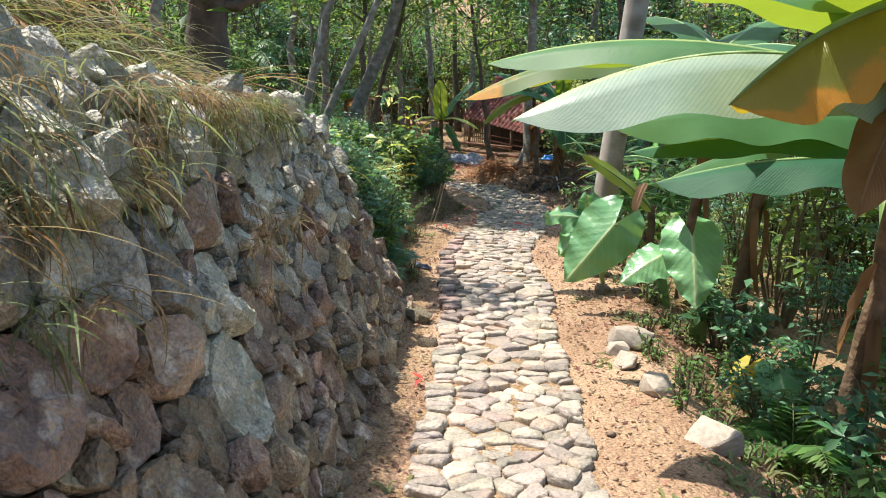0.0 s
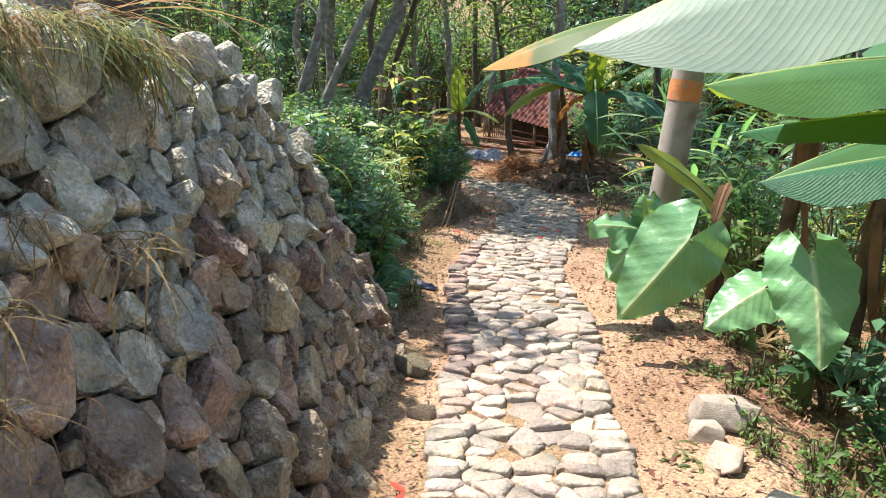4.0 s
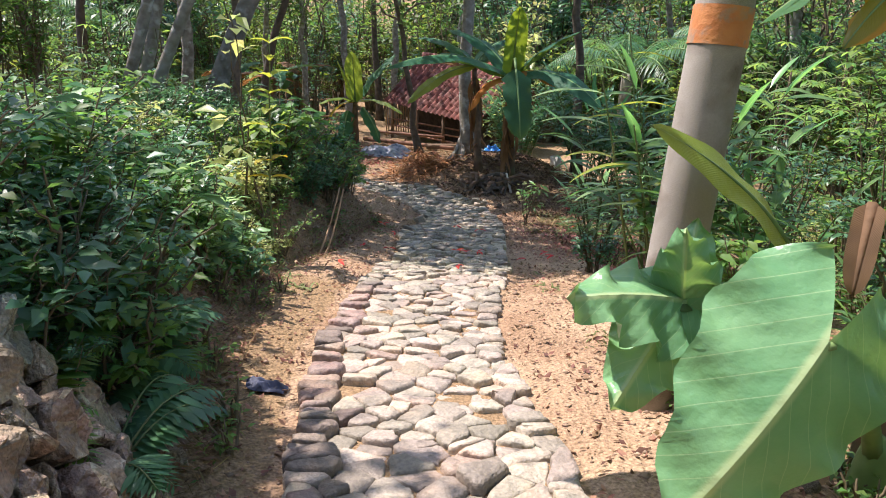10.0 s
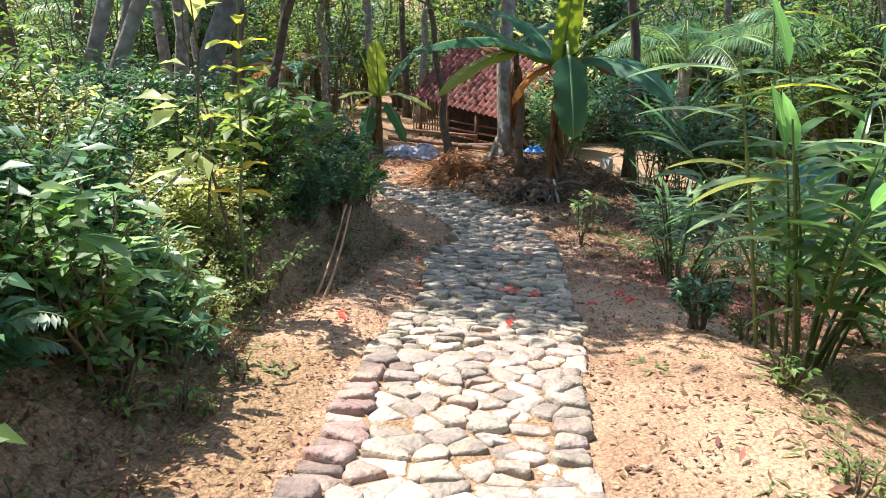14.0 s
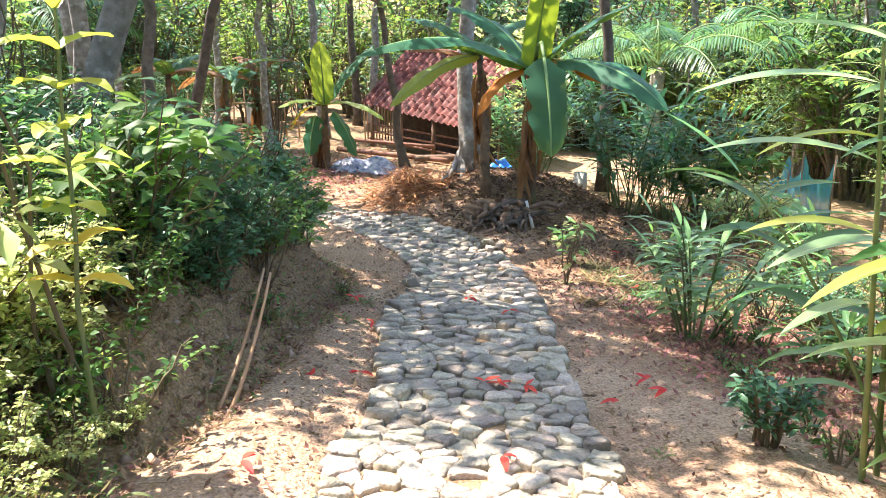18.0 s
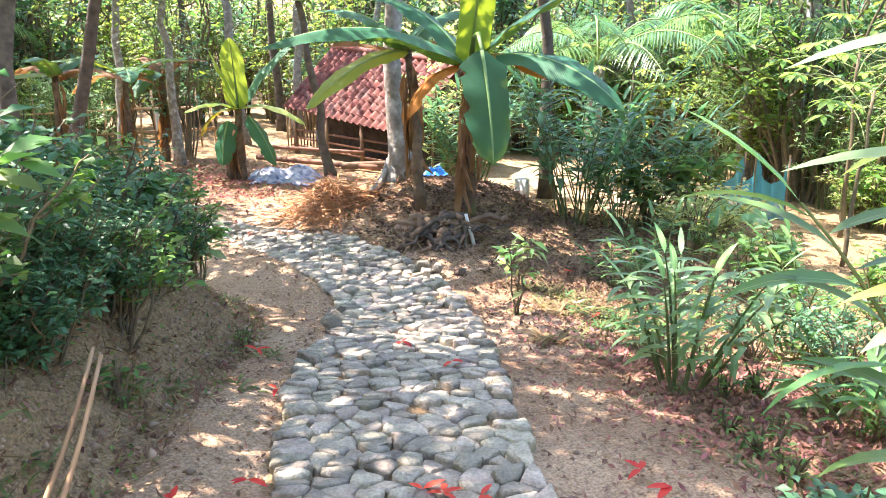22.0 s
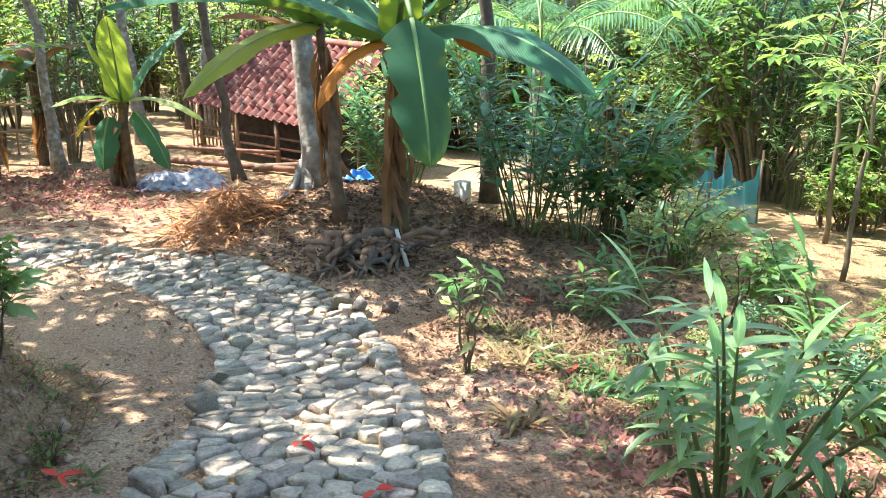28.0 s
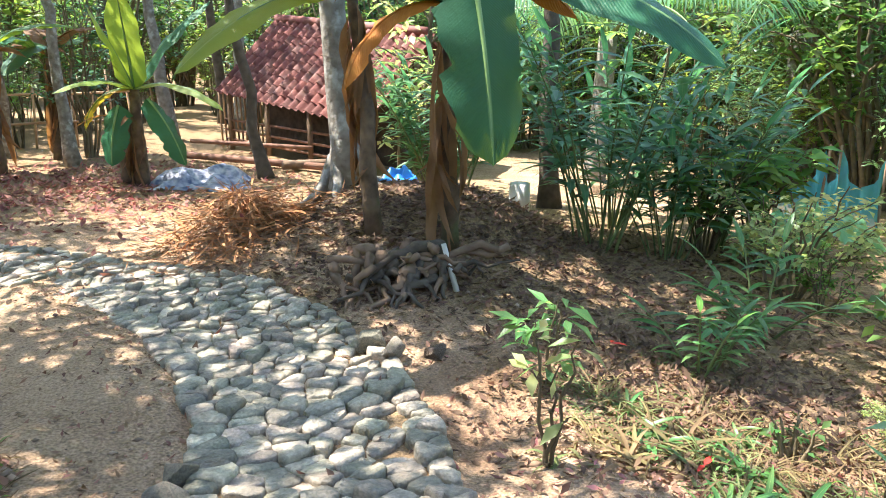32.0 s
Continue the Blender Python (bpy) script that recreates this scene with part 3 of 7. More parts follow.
LEFT = ([-4, 0, 2.7, 3.75, 5.45, 6.2, 7.75, 8.7, 9.97, 10.6, 11.6, 12.5, 13.4, 14, 14.6, 15.1, 15.9, 16.8], [-0.35, -0.25, -0.16, -0.08, 0.0, 0.0, -0.04, 0.11, 0.32, 0.52, 0.57, 0.62, 0.93, 1.05, 1.0, 0.89, 0.56, 0.1])
RIGHT = ([-4, 0, 2.7, 3.75, 5.45, 6.2, 7.75, 8.7, 9.97, 10.6, 11.6, 12.5, 13.4, 14, 14.6, 15.1, 15.9, 16.8, 18], [0.5, 0.55, 0.66, 0.76, 0.86, 1.02, 0.95, 1.12, 1.45, 1.5, 1.68, 1.85, 1.99, 2.04, 2.05, 1.92, 1.72, 1.3, 0.6])
FOOT = ([-6, 0, 5.4, 6.3, 7, 8, 9.2, 9.9, 10.4, 11.5, 13.3, 14.1, 14.8, 15.4, 40], [-0.85, -0.55, -0.30, -0.38, -0.46, -0.46, -0.5, -0.46, -0.2, 0.02, 0.36, 0.32, -0.4, -3.5, -8])
BANK = ([-6, 4.9, 6.4, 7, 8.8, 9.6, 10.2, 10.7, 13.6, 14.8, 15.5], [1.6, 1.6, 0.45, 0.36, 0.36, 0.22, 0.22, 0.5, 0.6, 0.45, 0.2])
RUN = ([-6, 5, 6.5, 9.8, 10.7, 14, 15], [0.72, 0.72, 0.6, 0.6, 0.62, 0.66, 0.8])


def ground(x, y):
    x, y = np.asarray(x, float), np.asarray(y, float)
    z = np.interp(y, *PROFILE)
    lf, rt, ft = np.interp(y, *LEFT), np.interp(y, *RIGHT), np.interp(y, *FOOT)
    on_path = smooth01((x - lf + 0.12) / 0.1) * smooth01((rt + 0.12 - x) / 0.1) * (y < 17.2)
    u = ft - x + 0.12 * hash_noise(y * 2.3, y * 0 + 3.0) - 0.13 * smooth01((6.6 - y) / 0.6)
    run, h = np.interp(y, *RUN), np.interp(y, *BANK)
    back = np.interp(y, [0, 6, 7, 14, 15.5], [0.6, 0.6, 0.28, 0.2, 0.02])
    lift = h * smooth01(u / run) + np.clip(back * (u - run), 0, 2.6)
    apron = 0.06 * smooth01((lf - x) / 0.5)
    v = x - rt - np.interp(y, [0, 4, 7, 9, 12], [0.35, 0.5, 0.8, 0.8, 0.5])
    drop = np.interp(y, [0, 5, 8, 10, 14, 18], [0.35, 0.32, 0.25, 0.12, 0.05, 0.0]) * smooth01(v / 0.8) + np.clip(0.05 * v, 0, 0.8)
    edge = np.interp(y, [8, 10, 14, 15], [0, 0.07, 0.07, 0.02]) * smooth01((x - rt) / 0.12)
    mound = 0.24 * np.exp(-(((x - 1.15) / 0.36) ** 2 + ((y - 17.55) / 0.3) ** 2) ** 1.3) + 0.52 * np.exp(-(((x - 2.75) / 1.25) ** 2 + ((y - 17.6) / 1.25) ** 2) ** 1.4)
    r = np.hypot(x, y - 15)
    far = np.clip(0.16 * (r - 34), 0, 14)
    rough = 0.05 * hash_noise(x * 1.7, y * 1.7) + 0.025 * hash_noise(x * 6, y * 6) + 0.012 * hash_noise(x * 17, y * 17)
    rough = rough * (1 - on_path * 0.8) + (0.10 * hash_noise(x * 2.5 + 9, y * 2.5) + 0.06 * hash_noise(x * 9, y * 9 + 4) + 0.03 * hash_noise(x * 21, y * 21)) * smooth01(u / 0.25)
    return z + lift + apron - drop - edge + mound + far + rough - np.interp(y, [9.0, 10.2], [0.008, 0.022]) * on_path


def gz(x, y):
    return float(ground(x, y))


def spaced(lo, hi, step, far, grow=1.25):
    core = list(np.arange(lo, hi + step / 2, step))
    s, out = step, []
    p = hi
    while p < far:
        s *= grow
        p += s
        out.append(p)
    s, neg = step, []
    p = lo
    while p > -far:
        s *= grow
        p -= s
        neg.append(p)
    return np.array(neg[::-1] + core + out)


def build_ground():
    xs, ys = spaced(-2.4, 4.6, 0.06, 400), spaced(-1.0, 22.0, 0.07, 400)
    X, Y = np.meshgrid(xs, ys)
    Z = ground(X, Y)
    nx, ny = len(xs), len(ys)
    i, j = np.meshgrid(np.arange(ny - 1), np.arange(nx - 1), indexing="ij")
    F = np.stack([i * nx + j, i * nx + j + 1, (i + 1) * nx + j + 1, (i + 1) * nx + j], -1).reshape(-1, 4)
    me = bpy.data.meshes.new("ground")
    me.from_pydata(np.stack([X, Y, Z], -1).reshape(-1, 3).tolist(), [], F.tolist())
    me.polygons.foreach_set("use_smooth", np.ones(len(me.polygons), bool))
    lf, rt, ft = np.interp(Y, *LEFT), np.interp(Y, *RIGHT), np.interp(Y, *FOOT)
    strip = np.interp(Y, [0, 5, 9, 12, 15, 18], [0.5, 0.9, 1.2, 0.7, 0.55, 0.4])
    lit = np.maximum(smooth01((X - rt - strip) / 0.6), 0.95 * smooth01((ft + 0.2 - X) / 0.35))
    lit = np.maximum(lit, 0.9 * np.exp(-(((X - 3.0) / 1.3) ** 2 + ((Y - 17.3) / 1.1) ** 2) ** 2))
    # left verge: litter, deepened to paint in the overhanging bushes' shade
    lit = np.maximum(lit, smooth01((lf - 0.02 - X) / 0.15) * np.interp(Y, [0, 6, 7, 9, 9.6, 10.5], [0.5, 0.7, 1.0, 0.9, 0.15, 0.2]))
    # between cobbles: darker tone for mossy joints, their shadow painted in
    lit = np.maximum(lit, (0.7 + 0.25 * smooth01((Y - 9.2) / 0.3)) * (X > lf - 0.02) * (X < rt + 0.02) * (Y < 16.6))
    lit = np.maximum(lit, 0.9 * np.exp(-(((X - 4.6) / 1.7) ** 2 + ((Y - 15.4) / 1.8) ** 2) ** 2))
    clear = np.exp(-(((X - 6.5) / 2.2) ** 2 + ((Y - 21) / 3.2) ** 2) ** 2)
    lit = lit * (1 - clear)
    # by the shed: litter tone, which also darkens the dirt in place of shade
    lit = np.maximum(lit, 0.9 * smooth01((Y - 18.4) / 0.6) * smooth01((2.4 - X) / 0.5))
    lit[Y > 26] = 1
    me.attributes.new("litter", "FLOAT", "POINT").data.foreach_set("value", lit.ravel())
    me.materials.append(MAT["dirt"])
    tagged(new("ground", me), "tan dirt ground with leaf litter and earth bank", "ground", kind="structure")


build_ground()


# ---- large plants ----
def blade(name, tpl, material, parent, at, d, length, roll=0.0, label="", up=(0, 0, 1)):
    g = Geo()
    put_leaf(g, tpl, at, d, length, roll, up)
    return part(name, g, material, parent, label)


def banana_leaf(parent, at, tip, width=0.5, droop=0.9, material="banana", fold=-0.25, roll=0.0, wave=0.05, seed=1, label="", torn=0):
    """A leaf from its petiole's start to its tip, arched between, with a midrib tube."""
    rng = random.Random(seed)
    at, tip = Vector(at), Vector(tip)
    span = (tip - at).length
    n = 22
    flat = leaf_tpl(n, strap, droop, fold, 3, wave, 0.0, 1.0, rng)
    end = Vector(flat[0].reshape(n + 1, 7, 3)[n, 3])
    length = span / end.length
    ratio = width / length
    tpl = leaf_tpl(n, strap, droop, fold, 3, wave, 0.0, ratio, rng)
    tilt = math.atan2(-end.z, end.y)
    d = (tip - at).normalized()
    side = d.cross(Vector((0, 0, 1))).normalized()
    d = Matrix.Rotation(tilt, 3, side) @ d
    V = tpl[0].copy()
    F = tpl[1]
    if torn:
        # ragged margins
        G = V.reshape(n + 1, 7, 3)
        for r in range(1, n):
            for c0, c1, c2 in ((0, 1, 2), (6, 5, 4)):
                k = rng.uniform(0, torn) if rng.random() < 0.8 else rng.uniform(torn, 3 * torn)
                G[r, c0] += (G[r, c1] - G[r, c0]) * min(k * 1.6, 0.9)
                G[r, c0, 1] += rng.uniform(-0.2, 0.2) / n
    g = Geo()
    put_leaf(g, (V, F, tpl[2]), at, d, length, roll)
    ob = part("leaf", g, material, parent, label)
    g = Geo()
    mid = V.reshape(n + 1, 7, 3)[::2, 3] - np.array([0, 0, 0.006])
    x = d.cross(Vector((0, 0, 1))).normalized()
    z = x.cross(d)
    if roll:
        c, s = math.cos(roll), math.sin(roll)
        x, z = x * c + z * s, z * c - x * s
    R = np.array([x, d, z]).T * length
    g.tube(mid @ R.T + np.array(at), np.linspace(0.02, 0.004, len(mid)), 6)
    part("midrib", g, material if material in ("banana_dry", "banana_rust") else "petiole", ob)
    return ob


def banana_stem(parent, base, top, r=0.11, name="pseudostem", dry=6, seed=3):
    rng = np.random.default_rng(seed)
    g = Geo()
    p = bent(base, top, 0.0, 9, rng, 0.012)
    p[0][2] -= 0.1
    g.tube(p, np.linspace(r * 1.25, r * 0.62, 9) * rng.uniform(0.93, 1.07, 9), 12)
    part(name, g, "banana_stem", parent)
    for k in range(dry):
        g = Geo()
        a = rng.uniform(0, 6.28)
        s = rng.uniform(0.45, 1.0)
        o = np.array(base) + (np.array(top) - np.array(base)) * s + np.array([math.cos(a), math.sin(a), 0]) * r * 0.75
        tpl = leaf_tpl(7, strap, rng.uniform(0.3, 1.3), rng.uniform(0.2, 0.7), 2, 0.12, rng.uniform(-1.6, 1.6), rng.uniform(0.07, 0.16), random.Random(k))
        put_leaf(g, tpl, o, (math.cos(a) * 0.22, math.sin(a) * 0.22, -0.7 if s < 0.93 else 0.1), rng.uniform(0.4, 0.95), rng.uniform(-0.6, 0.6))
        part("dry_sheath", g, "banana_dry", parent, "dry brown hanging leaf sheath")


def right_bananas():
    p = thing("banana_plant", "large green banana plant with ribbed leaves over the path edge", "banana plant", "banana plants by the pole")
    b = (2.35, 3.75, gz(2.35, 3.75))
    t = (2.38, 3.6, 1.21)
    banana_stem(p, b, t, 0.06, dry=3, seed=5)
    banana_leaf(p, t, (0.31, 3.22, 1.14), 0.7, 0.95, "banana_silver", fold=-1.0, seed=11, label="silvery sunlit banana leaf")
    banana_leaf(p, t, (0.27, 4.55, 1.33), 0.42, 0.7, "banana", fold=-1.0, seed=12)
    banana_leaf(p, (2.7, 4.5, 1.0), (0.98, 4.40, 0.985), 0.6, 0.5, "banana", fold=-0.9, seed=13)
    banana_leaf(p, (3.0, 4.7, 0.72), (1.56, 5.2, 0.46), 0.56, 0.4, "banana_shaded", fold=-0.9, seed=14)
    banana_leaf(p, (2.7, 4.5, 0.85), (1.2, 4.6, 0.78), 0.3, 0.4, "banana_shaded", fold=-1.1, seed=30)
    for end in ((2.7, 4.5, 1.0), (3.0, 4.7, 0.72), (2.7, 4.5, 0.85)):
        g = Geo()
        g.tube(bent((2.42, 3.72, 0.2), end, 0.12, 8), np.linspace(0.03, 0.018, 8), 7)
        part("petiole", g, "petiole", p)
    banana_leaf(p, t, (0.92, 2.9, 1.66), 0.42, 0.9, fold=-0.45, seed=15)
    banana_leaf(p, t, (1.25, 2.6, 1.9), 0.5, 0.6, fold=-0.4, seed=16)
    banana_leaf(p, (1.75, 3.0, 1.62), (1.12, 2.86, 1.24), 0.62, 0.5, "banana_olive", fold=-1.3, seed=17, label="ageing olive banana leaf with orange edges")
    banana_leaf(p, t, (1.78, 3.0, 0.75), 0.3, 1.5, "banana_dry", seed=18, label="dry orange-brown banana leaf", wave=0.1)
    banana_leaf(p, t, (1.72, 3.2, 1.42), 0.36, 0.8, "banana_olive", seed=26, fold=-0.7)
    banana_leaf(p, t, (3.4, 4.6, 1.7), 0.5, 0.7, seed=19)
    banana_leaf(p, t, (2.6, 5.2, 1.9), 0.5, 0.7, seed=20)
    p2 = thing("banana_plant", "green banana plant with brown dry stem beside the pole", "banana plant", "banana plants by the pole")
    b = (2.3, 6.55, gz(2.3, 6.55))
    t = (2.42, 6.5, 1.35)
    banana_stem(p2, b, t, 0.055, dry=6, seed=6)
    banana_leaf(p2, (2.35, 6.5, 1.25), (0.2, 6.8, 0.92), 0.46, 0.8, "banana_tipped", seed=21, fold=-1.0, label="olive banana leaf with orange dry tip")
    banana_leaf(p2, (3.0, 5.7, 0.7), (1.66, 5.45, 0.40), 0.3, 0.5, seed=22, fold=-0.6)
    banana_leaf(p2, (1.72, 6.02, 0.28), (1.62, 5.9, 0.05), 0.09, 0.8, "banana_dry", seed=29, fold=0.5, label="dry brown curled leaf bract")
    banana_leaf(p2, (2.45, 6.5, 1.1), (1.76, 6.85, 0.78), 0.4, 0.8, "banana", seed=27, torn=0.15)
    banana_leaf(p2, (2.45, 6.5, 1.1), (1.84, 6.45, 0.70), 0.34, 0.9, "banana_olive", seed=28, torn=0.2)
    banana_leaf(p2, t, (3.2, 5.3, 1.1), 0.5, 1.0, seed=23)
    banana_leaf(p2, t, (1.9, 7.9, 1.6), 0.45, 0.9, "banana", seed=24)
    banana_leaf(p2, t, (3.6, 7.2, 1.6), 0.5, 0.9, seed=25)
    p3 = thing("banana_plant", "green banana plant with a dry brown stem", "banana plant", "banana plants by the pole")
    b = (2.75, 6.3, gz(2.75, 6.3))
    t = (2.85, 6.2, 1.1)
    banana_stem(p3, b, t, 0.065, dry=5, seed=7)
    banana_leaf(p3, t, (2.0, 5.0, 0.95), 0.42, 1.0, "banana", seed=31, torn=0.2)
    banana_leaf(p3, t, (3.9, 5.6, 1.1), 0.45, 1.0, seed=32)
    banana_leaf(p3, t, (2.9, 7.7, 1.3), 0.45, 0.9, "banana_olive", seed=33)
    p4 = thing("banana_plant", "young banana plant with a narrow strap leaf", "banana plant", "banana plants by the pole")
    b = (2.05, 6.9, gz(2.05, 6.9))
    banana_stem(p4, b, (2.05, 6.85, -0.1), 0.05, dry=2, seed=8)
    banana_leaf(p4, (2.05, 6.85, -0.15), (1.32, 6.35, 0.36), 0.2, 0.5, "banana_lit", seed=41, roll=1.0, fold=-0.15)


def mound_bananas():
    p = thing("banana_plant", "banana plant with long hanging blue-green leaves on the mound", "banana plant", "banana plants on the mound")
    b = (2.72, 16.4, gz(2.72, 16.4))
    t = (2.62, 16.1, 0.0)
    banana_stem(p, b, t, 0.06, dry=18, seed=51)
    banana_leaf(p, (2.50, 15.2, 0.18), (2.54, 14.88, -0.83), 0.5, 0.35, "banana_shaded", seed=52, label="broad hanging blue-green banana leaf", fold=-0.2, wave=0.05, torn=0.22)
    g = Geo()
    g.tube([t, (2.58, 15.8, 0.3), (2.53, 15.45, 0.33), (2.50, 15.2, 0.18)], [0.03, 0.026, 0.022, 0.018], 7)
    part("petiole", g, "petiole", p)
    banana_leaf(p, t, (3.42, 14.5, -0.39), 0.48, 1.3, "banana_shaded", seed=53, roll=-0.3)
    banana_leaf(p, t, (0.5, 14.9, 0.2), 0.36, 0.9, "banana_shaded", seed=54, fold=-0.7)
    banana_leaf(p, t, (3.6, 15.6, 0.75), 0.42, 0.6, "banana_shaded", seed=55)
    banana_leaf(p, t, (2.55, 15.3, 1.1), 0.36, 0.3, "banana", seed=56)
    banana_leaf(p, t, (1.7, 17.2, 0.75), 0.42, 0.9, "banana_shaded", seed=57)
    banana_leaf(p, t, (3.2, 15.4, -0.1), 0.45, 1.5, "banana_rust", seed=58, label="dry orange hanging banana leaf")
    banana_leaf(p, t, (1.9, 15.8, -0.5), 0.3, 1.5, "banana_rust", seed=59, label="dry orange hanging banana leaf", torn=0.4)
    p2 = thing("banana_plant", "banana stem wrapped in dry brown leaves on the mound", "banana plant", "banana plants on the mound")
    b = (2.2, 16.75, gz(2.2, 16.75))
    t = (2.12, 17.0, 0.15)
    banana_stem(p2, b, t, 0.06, dry=26, seed=61)
    banana_leaf(p2, t, (1.08, 16.0, -0.48), 0.26, 0.9, "banana_lit", seed=62, roll=0.4, torn=0.1)
    banana_leaf(p2, t, (1.3, 15.9, 0.35), 0.34, 0.7, "banana_shaded", seed=63)
    banana_leaf(p2, t, (2.9, 17.6, 0.6), 0.4, 0.9, "banana_shaded", seed=64)
    banana_leaf(p2, t, (1.2, 18.0, 0.6), 0.4, 0.9, "banana_shaded", seed=65)
    p3 = thing("banana_plant", "small leafy banana plant on the bare dirt", "banana plant", "banana plants by the shed")
    b = (-0.09, 21.0, gz(-0.09, 21.0))
    t = (-0.05, 21.0, -0.85)
    banana_stem(p3, b, t, 0.085, dry=5, seed=71)
    banana_stem(p3, (-0.28, 21.05, gz(-0.28, 21.05)), (-0.16, 21.0, -1.2), 0.06, "side_stem", 4, 79)
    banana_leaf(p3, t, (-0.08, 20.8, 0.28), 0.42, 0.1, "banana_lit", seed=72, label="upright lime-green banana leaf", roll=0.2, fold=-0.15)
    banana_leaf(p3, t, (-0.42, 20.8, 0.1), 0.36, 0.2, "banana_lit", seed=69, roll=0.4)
    banana_leaf(p3, (-0.22, 20.8, -1.02), (-0.34, 20.6, -1.72), 0.42, 0.5, "banana_shaded", seed=73, torn=0.15, fold=-0.3)
    banana_leaf(p3, (0.12, 20.8, -0.95), (0.5, 20.55, -1.74), 0.44, 0.5, "banana_shaded", seed=74, torn=0.15, fold=-0.3)
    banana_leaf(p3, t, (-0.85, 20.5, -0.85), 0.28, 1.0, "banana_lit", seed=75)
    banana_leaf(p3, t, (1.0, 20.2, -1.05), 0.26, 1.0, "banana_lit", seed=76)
    banana_leaf(p3, t, (-0.7, 21.2, -1.35), 0.26, 1.6, "banana_olive", seed=77, torn=0.3)
    banana_leaf(p3, t, (0.9, 21.5, 0.2), 0.36, 0.5, "banana_shaded", seed=78)
    for k, (x, y) in enumerate(((-2.1, 22.4), (-2.9, 21.2), (-1.7, 23.8))):
        q = thing("banana_plant", "banana plant with dry brown hanging leaves", "banana plant", "banana plants by the shed")
        b = (x, y, gz(x, y))
        t = (x + 0.1, y, gz(x, y) + 1.7)
        banana_stem(q, b, t, 0.07, dry=22, seed=80 + k)
        for j in range(5):
            a = j * 1.26 + k
            banana_leaf(q, t, (x + 1.2 * math.cos(a), y + 1.2 * math.sin(a), t[2] + 0.25 - 0.3 * (j % 3)), 0.36, 1.0, ("banana", "banana_shaded", "banana_dry")[(j + k) % 3], seed=90 + 7 * k + j, torn=0.15)


def heart_tpl(n=34, seed=0, fold=0.42, wavy=0.03):
    """A heart-shaped leaf: the stalk meets it at the origin, the tip lies at y = 1, two lobes reach behind."""
    rng = random.Random(seed)
    s = np.linspace(-0.42, 1.0, n + 1)
    outer = np.where(s < 0, 0.43 * np.sqrt(np.clip(1 - ((s + 0.02) / 0.42) ** 2 * 0.97, 0, 1)) * 0.97 + 0.0, 0.44 * np.clip(1 - np.clip(s, 0, 1) ** 1.7, 0, 1) ** 0.8)
    inner = np.where(s < 0, np.clip(-s, 0, 1) * 0.3, 0.0)
    outer = np.maximum(outer, inner + 0.002)
    V, F, S = [], [], []
    m = 5
    for side in (-1, 1):
        o = len(V)
        for i in range(n + 1):
            for j in range(m + 1):
                q = j / m
                x = inner[i] + (outer[i] - inner[i]) * q
                z = -fold * x + 0.2 * x * x - 0.26 * max(s[i], 0) ** 2 + wavy * math.sin(s[i] * 19 + q * 2 + side) * q * q + 0.006 * math.sin((s[i] * 0.9 + 0.3 - x * 0.96) * 50) * (0.3 + 0.7 * q) * min(1, x * 6) - 0.55 * min(s[i], 0) ** 2
                V.append((side * x, s[i], z))
                S.append((side * (x / 0.52), s[i] * 0.9 + 0.3, 0))
        for i in range(n):
            for j in range(m):
                a = o + i * (m + 1) + j
                F.append((a, a + 1, a + m + 2, a + m + 1))
    return np.array(V), np.array(F), np.array(S)


HEART = heart_tpl(34, 0, 0.36, 0.05)
FOLDED = heart_tpl(34, 1, 0.5, 0.055)
CRUMPLED = heart_tpl(34, 2, 0.5, 0.11)


def taro_leaf(parent, base, hub, tip, up, petiole_sag=0.1, label="", size=1.0, material="taro", shape=HEART):
    hub, tip = Vector(hub), Vector(tip)
    g = Geo()
    put_leaf(g, shape, hub, tip - hub, (tip - hub).length * size, 0.0, up)
    ob = part("leaf", g, material, parent, label)
    g = Geo()
    g.tube(bent(base, hub - Vector((0, 0, 0.012)), petiole_sag, 9), np.linspace(0.035, 0.013, 9), 8)
    part("petiole", g, "petiole", ob)


